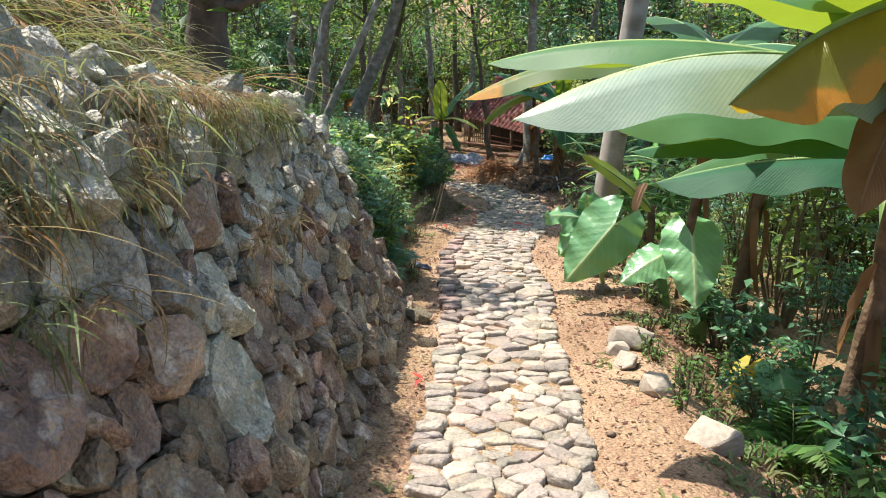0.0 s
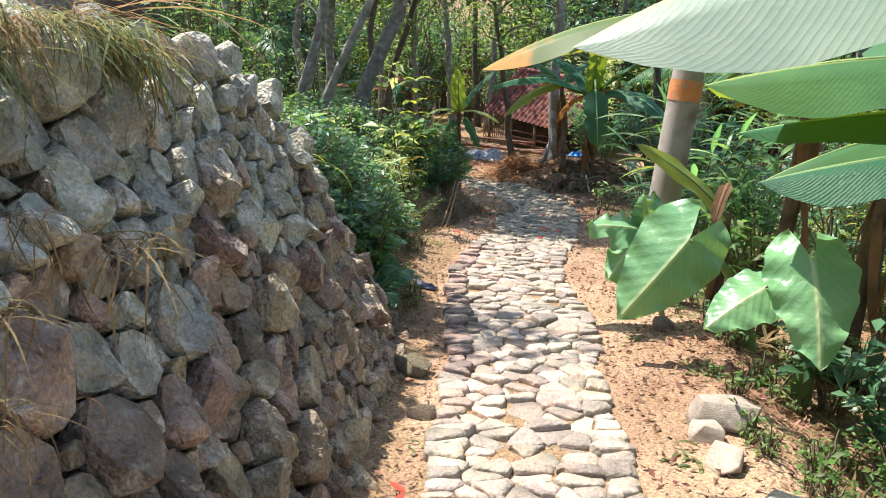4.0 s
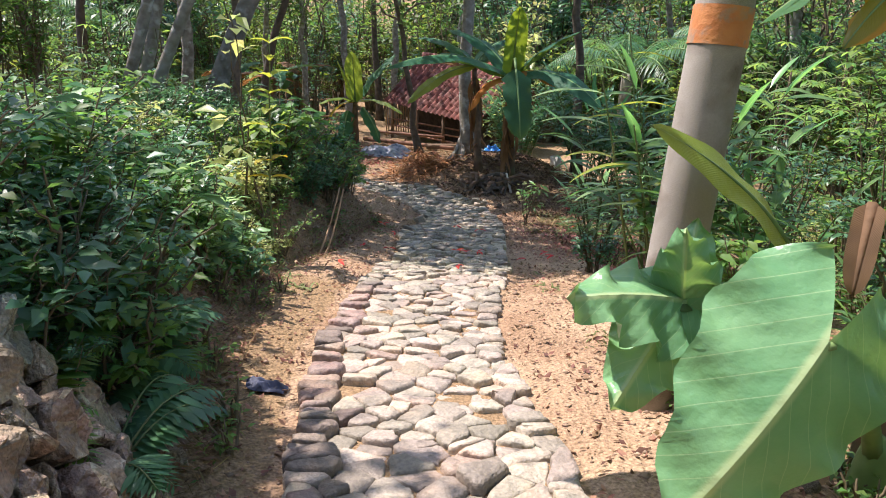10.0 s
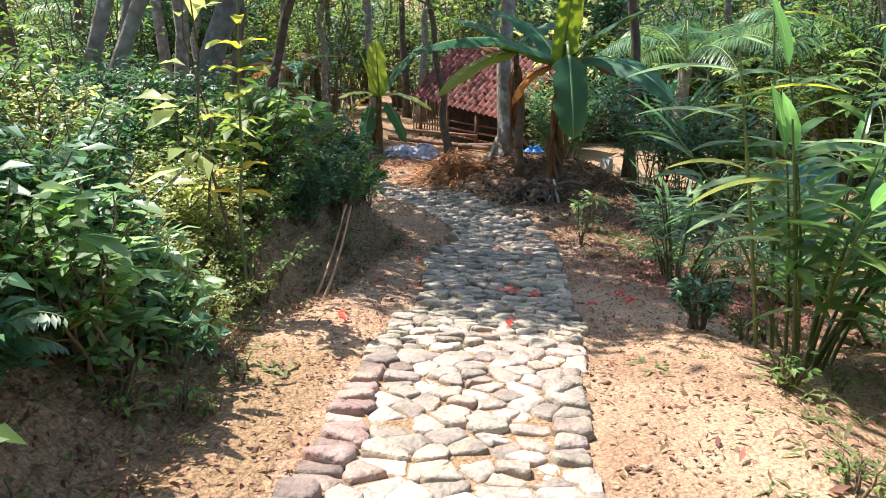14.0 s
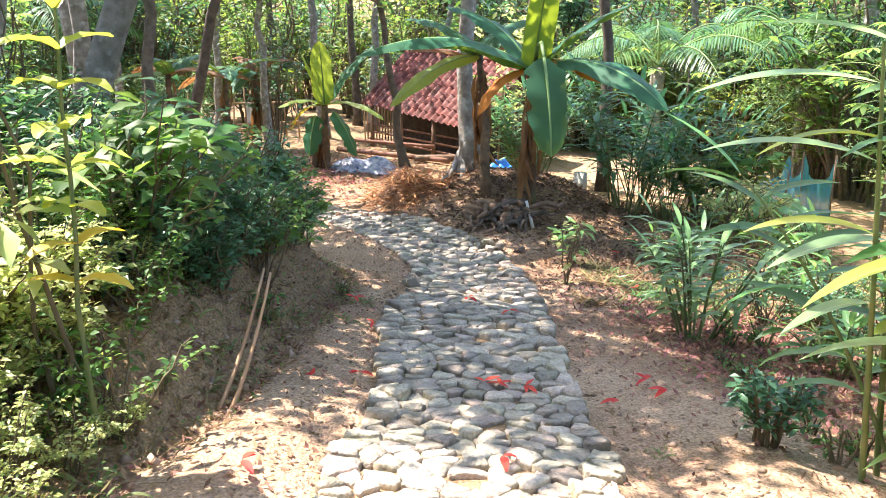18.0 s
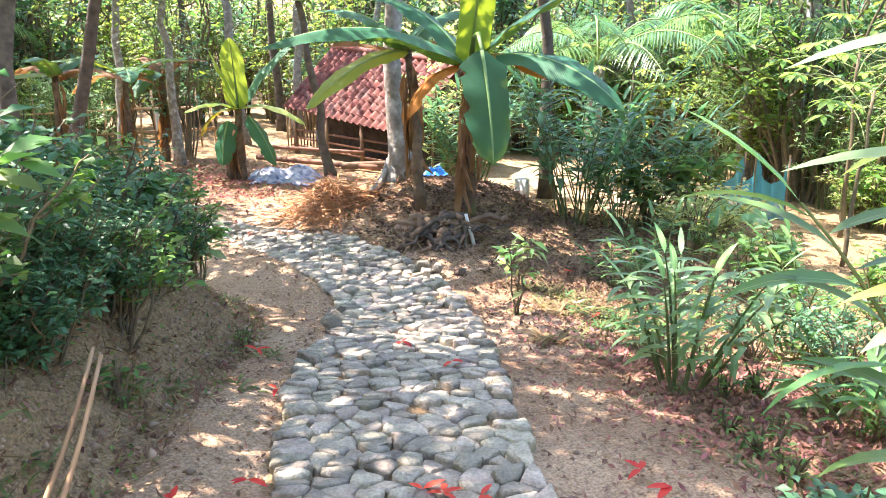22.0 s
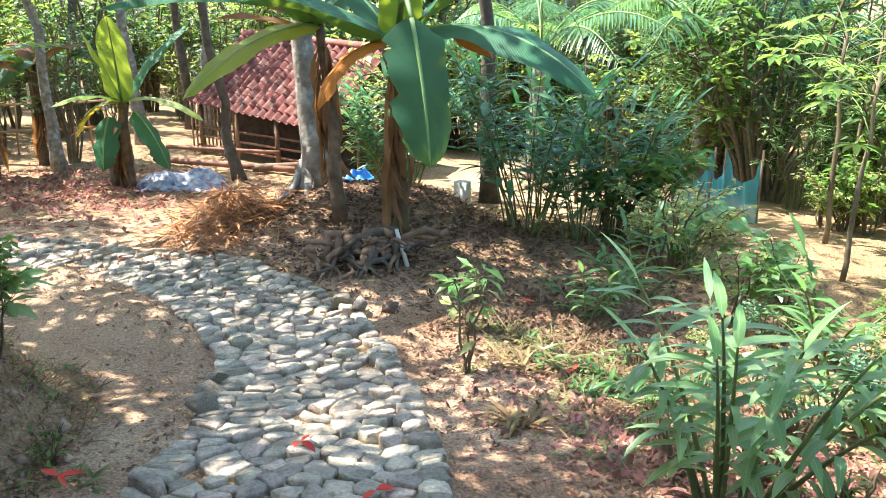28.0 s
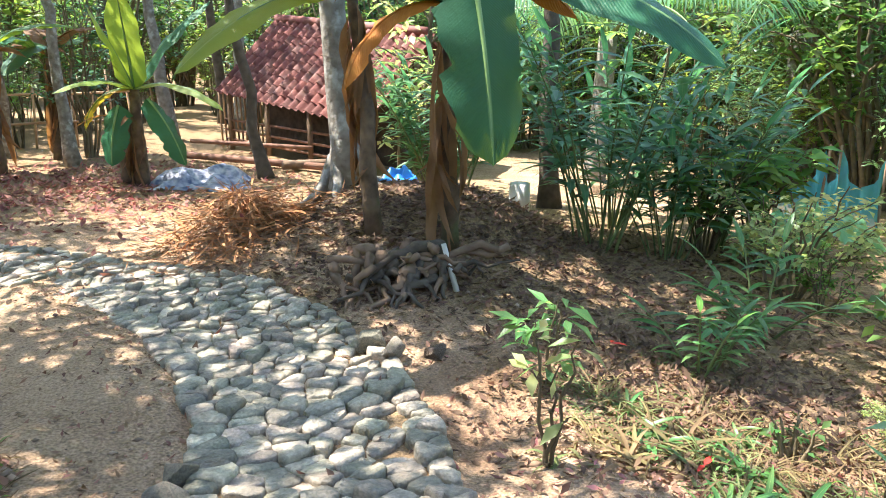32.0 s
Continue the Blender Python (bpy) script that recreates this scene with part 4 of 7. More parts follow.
def taros():
    p = thing("taro_plant", "elephant-ear taro with broad heart-shaped green leaves", "taro plant", "taro plants by the path")
    b = Vector((2.0, 6.15, gz(2.0, 6.15)))
    g = Geo()
    g.tube(bent(b - Vector((0, 0, 0.1)), b + Vector((-0.05, -0.05, 0.3)), 0, 6), [0.09, 0.08, 0.075, 0.065, 0.05, 0.03], 10)
    part("stem", g, "petiole", p)
    s = b + Vector((-0.03, -0.03, 0.2))
    taro_leaf(p, s, (1.40, 5.66, 0.03), (1.02, 5.46, -0.36), (0.06, -0.84, 0.53), 0.12, "large heart-shaped leaf with a dark folded lobe", 1.05, "taro", FOLDED)
    d = thing("taro_plant", "young plant with crumpled lobed leaves in front of the pole", "taro plant", "taro plants by the path")
    b = Vector((1.55, 6.5, gz(1.55, 6.5)))
    h = Vector((1.297, 6.25, -0.083))
    g = Geo()
    g.tube(bent(b - Vector((0, 0, 0.08)), h, 0.05, 8), np.linspace(0.022, 0.014, 8), 8)
    part("stem", g, "petiole", d)
    for tip, up, lab, size in (((0.93, 6.1, 0.05), (-0.2, -0.6, 0.75), "pale glossy crumpled leaf", 1.0), ((1.0, 6.02, -0.32), (-0.4, -0.75, 0.4), "soft green drooping leaf", 0.95), ((1.2, 6.1, 0.2), (-0.5, -0.8, 0.3), "soft green crumpled leaf", 0.8), ((1.32, 6.28, 0.32), (-0.6, -0.8, 0.1), "young upright leaf", 0.65)):
        taro_leaf(d, h - Vector((0, 0, 0.03)), h, tip, up, 0.0, lab, size, "taro", CRUMPLED)
    q = thing("taro_plant", "elephant-ear taro with a large sunlit leaf", "taro plant", "taro plants by the path")
    b = Vector((2.16, 5.7, gz(2.16, 5.7)))
    g = Geo()
    g.tube(bent(b - Vector((0, 0, 0.12)), b + Vector((0.0, -0.1, 0.34)), 0, 6), [0.1, 0.09, 0.085, 0.07, 0.055, 0.03], 10)
    part("stem", g, "petiole", q)
    s = b + Vector((0, -0.08, 0.25))
    taro_leaf(q, s, (1.82, 5.05, 0.09), (1.78, 4.70, -0.26), (-0.15, -0.75, 0.65), 0.1, "large pale green heart-shaped leaf", 1.05)
    taro_leaf(q, s, (1.62, 5.1, -0.07), (1.30, 4.95, -0.18), (-0.1, -0.6, 0.8), 0.12, "small yellow-green leaf", 1.0)
    y = thing("taro_plant", "small taro with a yellowing leaf among weeds", "taro plant", "taro plants by the path")
    b = Vector((2.0, 4.3, gz(2.0, 4.3)))
    taro_leaf(y, b - Vector((0, 0, 0.03)), (1.98, 4.25, -0.56), (1.84, 4.12, -0.70), (-0.3, -0.3, 0.9), 0.05, "bright yellow dying leaf", 1.0, "leaf_yellow")
    taro_leaf(y, b - Vector((0, 0, 0.03)), (2.12, 4.1, -0.55), (2.1, 3.8, -0.72), (0.1, -0.6, 0.8), 0.05)


    n = thing("taro_plant", "bright green taro with upright leaves before the teal net", "taro plant", "taro plants by the path")
    b = Vector((5.85, 16.4, gz(5.85, 16.4) - 0.03))
    for hub, tip, up in (((5.62, 16.3, -1.72), (5.42, 16.15, -1.6), (0.3, -0.8, 0.5)), ((5.95, 16.4, -1.68), (5.9, 16.25, -1.98), (0.1, -0.9, 0.4)), ((6.2, 16.3, -1.72), (6.5, 16.1, -1.86), (0.1, -0.7, 0.7)), ((5.6, 16.2, -2.0), (5.35, 16.05, -2.08), (0.0, -0.6, 0.8))):
        taro_leaf(n, b, hub, tip, up, 0.03, "", 1.15, "taro")


right_bananas()
mound_bananas()
taros()


# ---- plant kinds ----
def bush(name, label, h, w, nleaf, leaf, ratio, material, stems=7, seed=1, group="", prof=lance, low=0.25, stemmat="stem", category="shrub", thick=0.008):
    rng = np.random.default_rng(seed)
    p = thing(name, label, category, group)
    gs, gl = Geo(), Geo()
    tpls = [leaf_tpl(2, prof, rng.uniform(0.2, 0.9), rng.uniform(0.1, 0.4), 1, 0, 0, ratio * rng.uniform(0.8, 1.2)) for _ in range(5)]
    lines = []
    for k in range(stems):
        a = rng.uniform(0, 6.28)
        rr = w * 0.5 * rng.uniform(0.25, 1.0)
        top = (rr * math.cos(a), rr * math.sin(a), h * rng.uniform(0.6, 1.0))
        pts = bent((0.15 * rr * math.cos(a), 0.15 * rr * math.sin(a), -0.06), top, 0.08 * h, 7, rng, 0.02 * h)
        gs.tube(pts, np.linspace(thick * 1.4, thick * 0.4, 7), 5, False)
        lines.append(pts)
        for j in range(2):
            i = rng.integers(2, 5)
            b = a + rng.uniform(-1.3, 1.3)
            e = pts[i] + np.array([math.cos(b), math.sin(b), rng.uniform(0.2, 1.0)]) * w * rng.uniform(0.15, 0.3)
            tw = bent(pts[i], e, 0.0, 5, rng, 0.01 * h)
            gs.tube(tw, np.linspace(thick * 0.7, thick * 0.3, 5), 4, False)
            lines.append(tw)
    for k in range(nleaf):
        ln = lines[rng.integers(len(lines))]
        s = low + (1 - low) * math.sqrt(rng.uniform(0, 1))
        f = s * (len(ln) - 1)
        i = min(int(f), len(ln) - 2)
        o = ln[i] + (ln[i + 1] - ln[i]) * (f - i)
        a = rng.uniform(0, 6.28)
        d = np.array([math.cos(a), math.sin(a), rng.uniform(-0.4, 0.7)])
        put_leaf(gl, tpls[k % 5], o + d * leaf * rng.uniform(0.0, 0.5), d, leaf * rng.uniform(0.65, 1.3), rng.uniform(-0.6, 0.6))
    part("stem", gs, stemmat, p)
    part("foliage", gl, material, p)
    return p


def ginger(name, label, canes, h, spread, leaf, seed, material="leaf_ginger", per=14, ratio=0.17, group=""):
    rng = np.random.default_rng(seed)
    p = thing(name, label, "ginger plant", group)
    for k in range(canes):
        g, gl = Geo(), Geo()
        a = rng.uniform(0, 6.28)
        r0 = 0.12 * spread * rng.uniform(0.2, 1.3)
        o = np.array([r0 * math.cos(a), r0 * math.sin(a), -0.08])
        hh = h * rng.uniform(0.65, 1.05)
        lean = spread * rng.uniform(0.25, 0.8)
        e = o + np.array([lean * math.cos(a), lean * math.sin(a), hh])
        pts = bent(o, e, 0.1 * hh, 10)
        g.tube(pts, np.linspace(0.012, 0.004, 10), 5, False)
        part("cane", g, "stem_green", p)
        b = rng.uniform(0, 6.28)
        for j in range(per):
            s = 0.28 + 0.72 * j / per
            f = s * 9
            i = min(int(f), 8)
            q = pts[i] + (pts[i + 1] - pts[i]) * (f - i)
            ang = b + (math.pi if j % 2 else 0) + rng.uniform(-0.4, 0.4)
            d = np.array([math.cos(ang), math.sin(ang), rng.uniform(0.25, 0.9)])
            put_leaf(gl, leaf_tpl(5, lance, rng.uniform(0.5, 1.3), 0.25, 1, 0, rng.uniform(-0.4, 0.4), ratio), q, d, leaf * rng.uniform(0.75, 1.2), rng.uniform(-0.3, 0.3))
        put_leaf(gl, leaf_tpl(5, lance, 0.4, 0.25, 1, 0, 0, ratio), pts[-1], pts[-1] - pts[-2], leaf, 0)
        part("foliage", gl, material, p)
    return p


def fern(name, label, fronds, length, seed, material="leaf_bush"):
    rng = np.random.default_rng(seed)
    p = thing(name, label, "fern")
    gs, gl = Geo(), Geo()
    for k in range(fronds):
        a = 6.28 * k / fronds + rng.uniform(-0.3, 0.3)
        L = length * rng.uniform(0.7, 1.1)
        e = np.array([math.cos(a) * L * 0.8, math.sin(a) * L * 0.8, L * rng.uniform(0.15, 0.5)])
        pts = bent((0, 0, -0.03), e, 0.25 * L, 12)
        gs.tube(pts, np.linspace(0.006, 0.002, 12), 4, False)
        for i in range(2, 12):
            t = pts[i] - pts[i - 1]
            t /= np.linalg.norm(t)
            side = np.cross(t, [0, 0, 1])
            w = L * 0.3 * math.sin(math.pi * (i / 12) ** 0.7)
            for sg in (-1, 1):
                for half in (0, 0.5):
                    put_leaf(gl, FERN_TPL, pts[i] - t * half * L / 11, side * sg + t * 0.5 - np.array([0, 0, 0.15]), w + 0.02, 0)
    part("stalk", gs, "stem_green", p)
    part("frond", gl, material, p)
    return p


FERN_TPL = leaf_tpl(2, lance, 0.4, 0.1, 1, 0, 0, 0.3)


def tuft(name, label, blades, length, seed, material, category="grass", width=0.012, spread=1.0, down=0.0, clumps=1):
    rng = np.random.default_rng(seed)
    p = thing(name, label, category) if clumps > 1 else None
    for c in range(clumps):
        g = Geo()
        for k in range(blades // clumps):
            a = rng.uniform(0, 6.28)
            L = length * rng.uniform(0.5, 1.15)
            d = np.array([math.cos(a) * spread, math.sin(a) * spread, rng.uniform(0.5, 1.4) - down])
            o = np.array([rng.normal(0, 0.06), rng.normal(0, 0.06), -0.02])
            put_leaf(g, leaf_tpl(6, lance, rng.uniform(0.8, 2.4), 0.3, 1, 0, rng.uniform(-0.5, 0.5), width / L * 2), o, d, L, rng.uniform(-0.4, 0.4))
        if p:
            part("blade_clump", g, material, p)
    return p or tagged(new(name, g.mesh(name, MAT[material])), label, category)


def tree(name, label, h, r, lean, crown_r, crown_n, seed, bark="bark", low=0.55, crown="leaf_crown", leaf=0.2, category="tree", flat=0.5):
    """A tapered trunk with limbs, and a crown of leaf clumps at the limbs' ends."""
    rng = np.random.default_rng(seed)
    p = thing(name, label, category)
    g = Geo()
    top = np.array([lean[0], lean[1], h])
    pts = bent((0, 0, -0.25), top, 0.0, 14, rng, 0.02 * h / 4)
    rad = np.linspace(r, r * 0.35, 14)
    rad[0], rad[1] = r * 1.7, r * 1.12
    g.tube(pts, rad * rng.uniform(0.95, 1.05, 14), 12)
    part("trunk", g, bark, p)
    gl = Geo()
    tpls = [leaf_tpl(2, lance, 0.5, 0.2, 1, 0, 0, rng.uniform(0.38, 0.55)) for _ in range(3)]
    nl = 11
    for k in range(nl):
        s = low + (1 - low) * k / (nl - 1)
        o = pts[min(int(s * 13), 13)]
        a = k * 2.4 + rng.uniform(-0.4, 0.4)
        reach = crown_r * rng.uniform(0.5, 1.0) * (1 - 0.35 * s)
        e = o + np.array([math.cos(a) * reach, math.sin(a) * reach, reach * rng.uniform(0.15, flat + 0.2)])
        bp = bent(o, e, 0.08 * reach, 6, rng, 0.04)
        gb = Geo()
        gb.tube(bp, np.linspace(r * 0.35, r * 0.08, 6), 6, False)
        part("limb", gb, bark, p)
        for c in range(4):
            cc = bp[rng.integers(2, 6)] + rng.normal(0, crown_r * 0.16, 3)
            m = crown_n // (nl * 4)
            for _ in range(m):
                q = cc + rng.normal(0, crown_r * 0.13, 3) * np.array([1, 1, 0.7])
                ang = rng.uniform(0, 6.28)
                put_leaf(gl, tpls[_ % 3], q, (math.cos(ang), math.sin(ang), rng.uniform(-0.7, 0.4)), leaf * rng.uniform(0.6, 1.3), rng.uniform(-0.6, 0.6))
    part("crown", gl, crown, p)
    return p


def place(ob, x, y, s=1.0, rz=0.0, dz=0.0, tilt=0.0):
    """Sets a thing on the ground."""
    ob.matrix_basis = pose(x, y, gz(x, y) + dz, tilt, 0, rz) @ Matrix.Diagonal((s, s, s, 1))
    return ob


def again(ob, x, y, s=1.0, rz=0.0, dz=0.0, tilt=0.0):
    c = ob.copy()
    scene.collection.objects.link(c)
    for o in ob.children:
        k = o.copy()
        scene.collection.objects.link(k)
        k.parent = c
        for o2 in o.children:
            k2 = o2.copy()
            scene.collection.objects.link(k2)
            k2.parent = k
    return place(c, x, y, s, rz, dz, tilt)


def allowed(x, y, r):
    """Free of the path, the walked strip, the shed, the mound's front and the clearings."""
    if -6 < y < 16.5 and np.interp(y, *FOOT) - (0.5 if y > 10.3 else 0.25) - r < x < np.interp(y, *RIGHT) + np.interp(y, [0, 5, 7, 9, 12, 16], [1.0, 1.25, 1.6, 1.5, 1.0, 1.2]) + r:
        return False
    if 15.2 < y < 23.5 and -5 < x < 4.6:
        return False
    if 23 < y < 29.5 and -1.2 < x < 4.2:
        return False
    if 17.5 < y < 25 and 4.6 < x < 8.6:
        return False
    return True


def scatter(kinds, box, count, smin, smax, seed, r=0.1, test=None):
    rng = random.Random(seed)
    made = 0
    for _ in range(count * 8):
        if made >= count:
            break
        x, y = rng.uniform(box[0], box[2]), rng.uniform(box[1], box[3])
        if not allowed(x, y, r) or (test and not test(x, y)):
            continue
        kind, k = rng.choice(kinds), rng.uniform(smin, smax)
        # sunlit stretch of bank: mostly lime shrubs, the sun put into leaf colour
        if 9.3 < y < 11.0 and -2.4 < x < 0.3:
            kind, k = SMALL[1 if rng.random() < 0.7 else 0], k * 0.75
        again(kind, x, y, k, rng.uniform(0, 360))
        made += 1


# one of each kind stands in the woods behind; the rest are copies
SMALL = [place(bush("leafy_shrub", "bushy green shrub with small leaves", 0.8, 0.9, 520, 0.06, 0.5, "leaf_bush", 10, 101), -7, 9),
         place(bush("pale_shrub", "bushy yellow-green shrub with small leaves", 0.75, 0.9, 820, 0.06, 0.5, "leaf_lime", 12, 102, low=0.12), -7.5, 11),
         place(bush("dark_shrub", "dense dark green shrub with small leaves", 0.8, 1.0, 820, 0.06, 0.5, "leaf_dark", 12, 103, low=0.06), -8, 8)]
BROAD = [place(bush("broadleaf_shrub", "dark green shrub with broad glossy leaves", 1.0, 0.9, 150, 0.17, 0.45, "leaf_dark", 7, 104), -7, 7),
         place(bush("broadleaf_shrub", "fresh green shrub with broad soft leaves", 0.9, 0.8, 150, 0.15, 0.5, "leaf_bush", 7, 105), -8, 12)]
TALL = [place(bush("tall_shrub", "tall thin-stemmed shrub with dark leaves", 2.4, 1.2, 420, 0.13, 0.4, "leaf_dark", 10, 106, low=0.15, thick=0.013), 10, 6),
        place(bush("tall_shrub", "tall thin-stemmed shrub with green leaves", 2.6, 1.3, 420, 0.14, 0.4, "leaf_bush", 9, 107, low=0.15, thick=0.014), 11, 8),
        place(bush("tall_shrub", "tall shrub with bright lime leaves", 2.4, 1.2, 360, 0.15, 0.42, "leaf_olive", 8, 108, low=0.3, thick=0.014), 12, 10)]
THICKET = [place(bush("thicket", "large dense green thicket of saplings", 4.2, 3.2, 900, 0.24, 0.42, "leaf_crown", 14, 109, low=0.05, thick=0.03), 14, 14),
           place(bush("thicket", "large dense dark green thicket of saplings", 4.6, 3.2, 900, 0.26, 0.4, "leaf_dark", 14, 110, low=0.05, thick=0.03), 15, 17),
           place(bush("thicket", "large bright yellow-green thicket of saplings", 4.0, 3.0, 800, 0.24, 0.42, "leaf_olive", 13, 111, low=0.05, thick=0.03), 15, 21)]
FERNS = [place(fern("fern", "green fern with feathery fronds", 9, 0.6, 112), -3.2, 7.2), place(fern("fern", "dark green fern with arching fronds", 11, 0.5, 113, "leaf_dark"), 4.2, 5.2)]

# ---- undergrowth, space by space ----
rb = random.Random(55)
for _ in range(150):
    y = rb.uniform(6.3, 14.3)
    u = rb.uniform(0.0, 1.3)
    if y > 10.3 and u < 0.55 or y < 10.3 and u < 0.42 and rb.random() < 0.8:
        continue
    again(rb.choice(SMALL[::2] * 2 + BROAD + FERNS[:1] if y < 9.2 or y > 11.2 else SMALL[:2]), float(np.interp(y, *FOOT)) - u, y, rb.uniform(0.3, 0.6) + 0.2 * u, rb.uniform(0, 360), -0.03)
scatter(SMALL[::2], (-2.6, 6.4, 0.2, 14.2), 110, 0.7, 1.2, 201, -0.12)
scatter(BROAD, (-3.2, 6.2, 0.1, 14.0), 42, 0.6, 1.1, 202, -0.05)
scatter(FERNS, (-2.2, 5.8, -0.4, 9.5), 14, 0.7, 1.1, 203, -0.1)
scatter(TALL, (-7.5, 11.5, -2.6, 15.5), 30, 0.6, 1.1, 204, 0.3, lambda x, y: x < -3.6 or y > 13.5)
scatter(SMALL[::2] + BROAD[1:], (-4.5, 7.0, -1.0, 10.6), 28, 0.8, 1.4, 224, 0.1)
scatter(TALL, (-9, 4, -4.6, 10), 36, 0.7, 1.1, 214, 0.3)
scatter(TALL, (-9, -3, -4.8, 4), 26, 0.7, 1.0, 215, 0.3)
scatter(BROAD + SMALL, (-4.6, -2.0, -1.7, 6.2), 36, 0.7, 1.15, 205, 0.4)
scatter(SMALL + BROAD + FERNS, (1.9, 1.5, 6.5, 9.0), 80, 0.5, 0.95, 206, -0.1)
scatter(TALL, (3.2, 0.5, 9.5, 8.8), 75, 0.6, 1.1, 207, 0.2)
scatter(TALL[1:], (6.0, 8.8, 12, 17), 24, 0.6, 1.0, 217, 0.2, lambda x, y: not (x < 9 and y > 12.5))
scatter(SMALL + BROAD, (3.6, 9.0, 9.0, 17.0), 34, 0.4, 0.8, 208, 0.0)
scatter(TALL, (-12, 15.5, 13, 33), 120, 0.8, 1.5, 209, 0.3, lambda x, y: not (3.5 < x < 9.2 and y < 25))
scatter(THICKET, (-24, 26, 26, 46), 130, 0.8, 1.5, 210, 0.8)
scatter(THICKET, (-40, 44, 42, 60), 70, 1.6, 2.4, 213, 0.8)
scatter(THICKET, (-22, -6, -7.5, 25), 70, 0.8, 1.3, 211, 0.8, lambda x, y: not (y > 17 and x > -9))
scatter(THICKET, (9, -4, 24, 26), 75, 0.8, 1.3, 212, 0.8)


rt = random.Random(91)
for _ in range(26):
    again(TALL[rt.choice((0, 0, 1))], rt.uniform(3.2, 6.4), rt.uniform(7.4, 10.8), rt.uniform(0.5, 0.85), rt.uniform(0, 360))

FEATHER = [place(bush("feathery_shrub", "tall feathery shrub with narrow pale green leaves", 2.6, 1.7, 620, 0.19, 0.16, "leaf_pale", 11, 121, low=0.1, thick=0.01, stemmat="stem_green"), 10.5, 12),
           place(bush("feathery_shrub", "tall feathery shrub with narrow lime leaves", 2.3, 1.6, 560, 0.17, 0.2, "leaf_olive", 10, 122, low=0.1, thick=0.01, stemmat="stem_green"), 10.8, 14)]
scatter(FEATHER, (7.6, 10, 13.5, 26), 46, 0.7, 1.2, 235, 0.0, lambda x, y: x > 8.8 or y < 14)
scatter(FEATHER, (3.2, 24.6, 11, 29), 26, 0.7, 1.1, 236, 0.0)
scatter(FEATHER, (-9, 24.5, -3.2, 30), 26, 0.7, 1.1, 237, 0.0)


def off_sight(x, y):
    """Keeps the view open from the path to the net and the clearing."""
    return abs((x - 1.5) * 0.72 - (y - 10.5) * 0.69) > 0.9 or x > 8.2


scatter([SMALL[0], SMALL[1], BROAD[1]], (5.0, 9.5, 12, 17.3), 54, 0.7, 1.3, 231, 0.0, off_sight)
scatter([SMALL[0], SMALL[1], BROAD[1], SMALL[2]], (3.9, 8.8, 7.5, 14), 24, 0.35, 0.7, 232, 0.0)
scatter([TALL[1], TALL[2], BROAD[1]], (8.7, 16.0, 14, 27), 30, 0.8, 1.3, 233, 0.0)
scatter([TALL[1], TALL[2], THICKET[0], THICKET[2]], (3.4, 24.6, 10, 30), 40, 0.5, 0.9, 234, 0.0)
# more lime copies here, their pale colour standing for sunlit leaves
for x, y, k in ((-0.8, 10.35, 0.55), (-0.95, 9.95, 0.6), (-0.9, 9.6, 0.5), (-1.0, 10.8, 0.7), (-0.9, 11.4, 0.7)):
    again(SMALL[1], x, y, k, 120 * x)
for x, y, k in ((-1.35, 9.6, 0.5), (-1.5, 10.0, 0.7), (-1.3, 10.5, 0.7), (-1.8, 9.3, 0.7), (-1.9, 10.7, 1.0), (-1.15, 11.0, 0.7), (-0.85, 9.5, 0.42), (-0.95, 10.2, 0.45), (-1.0, 9.75, 0.5)):
    again(SMALL[1], x, y, k, 200 * x)

for _ in range(46):
    y = rb.uniform(10.9, 13.9)
    again(SMALL[2], float(np.interp(y, *FOOT)) - rb.uniform(0.42, 0.95), y, rb.uniform(0.45, 0.75), rb.uniform(0, 360), -0.04)
for x, y, k in ((-0.62, 9.35, 0.36), (-0.7, 9.62, 0.42), (-0.56, 9.12, 0.3), (-0.6, 9.85, 0.38), (-0.5, 10.15, 0.3)):
    again(SMALL[1], x, y, k, 310 * y)
for x, y, k, j in ((-0.75, 6.3, 0.4, 2), (-0.95, 6.0, 0.45, 0), (-1.1, 6.5, 0.5, 2), (-0.7, 6.7, 0.35, 0), (-1.3, 5.8, 0.5, 2), (-1.45, 6.3, 0.6, 0)):
    again(SMALL[j], x, y, k, 90 * x, 0.02)
for x, y, k in ((-0.8, 6.55, 0.7), (-1.2, 6.1, 0.8), (-0.62, 7.0, 0.6)):
    again(FERNS[0], x, y, k, 150 * x, 0.05)

for x, y, k, j in ((2.2, 3.3, 0.6, 0), (2.5, 2.9, 0.7, 0), (2.75, 3.5, 0.8, 1), (2.45, 4.3, 0.6, 0), (2.0, 2.7, 0.5, 1), (2.3, 5.0, 0.5, 0)):
    again(BROAD[j], x, y, k, 77 * y)
for x, y, k, j in ((2.95, 4.1, 0.55, 0), (3.1, 3.2, 0.6, 1), (2.8, 5.0, 0.5, 0), (3.2, 2.4, 0.6, 0)):
    again(TALL[j], x, y, k, 50 * y)

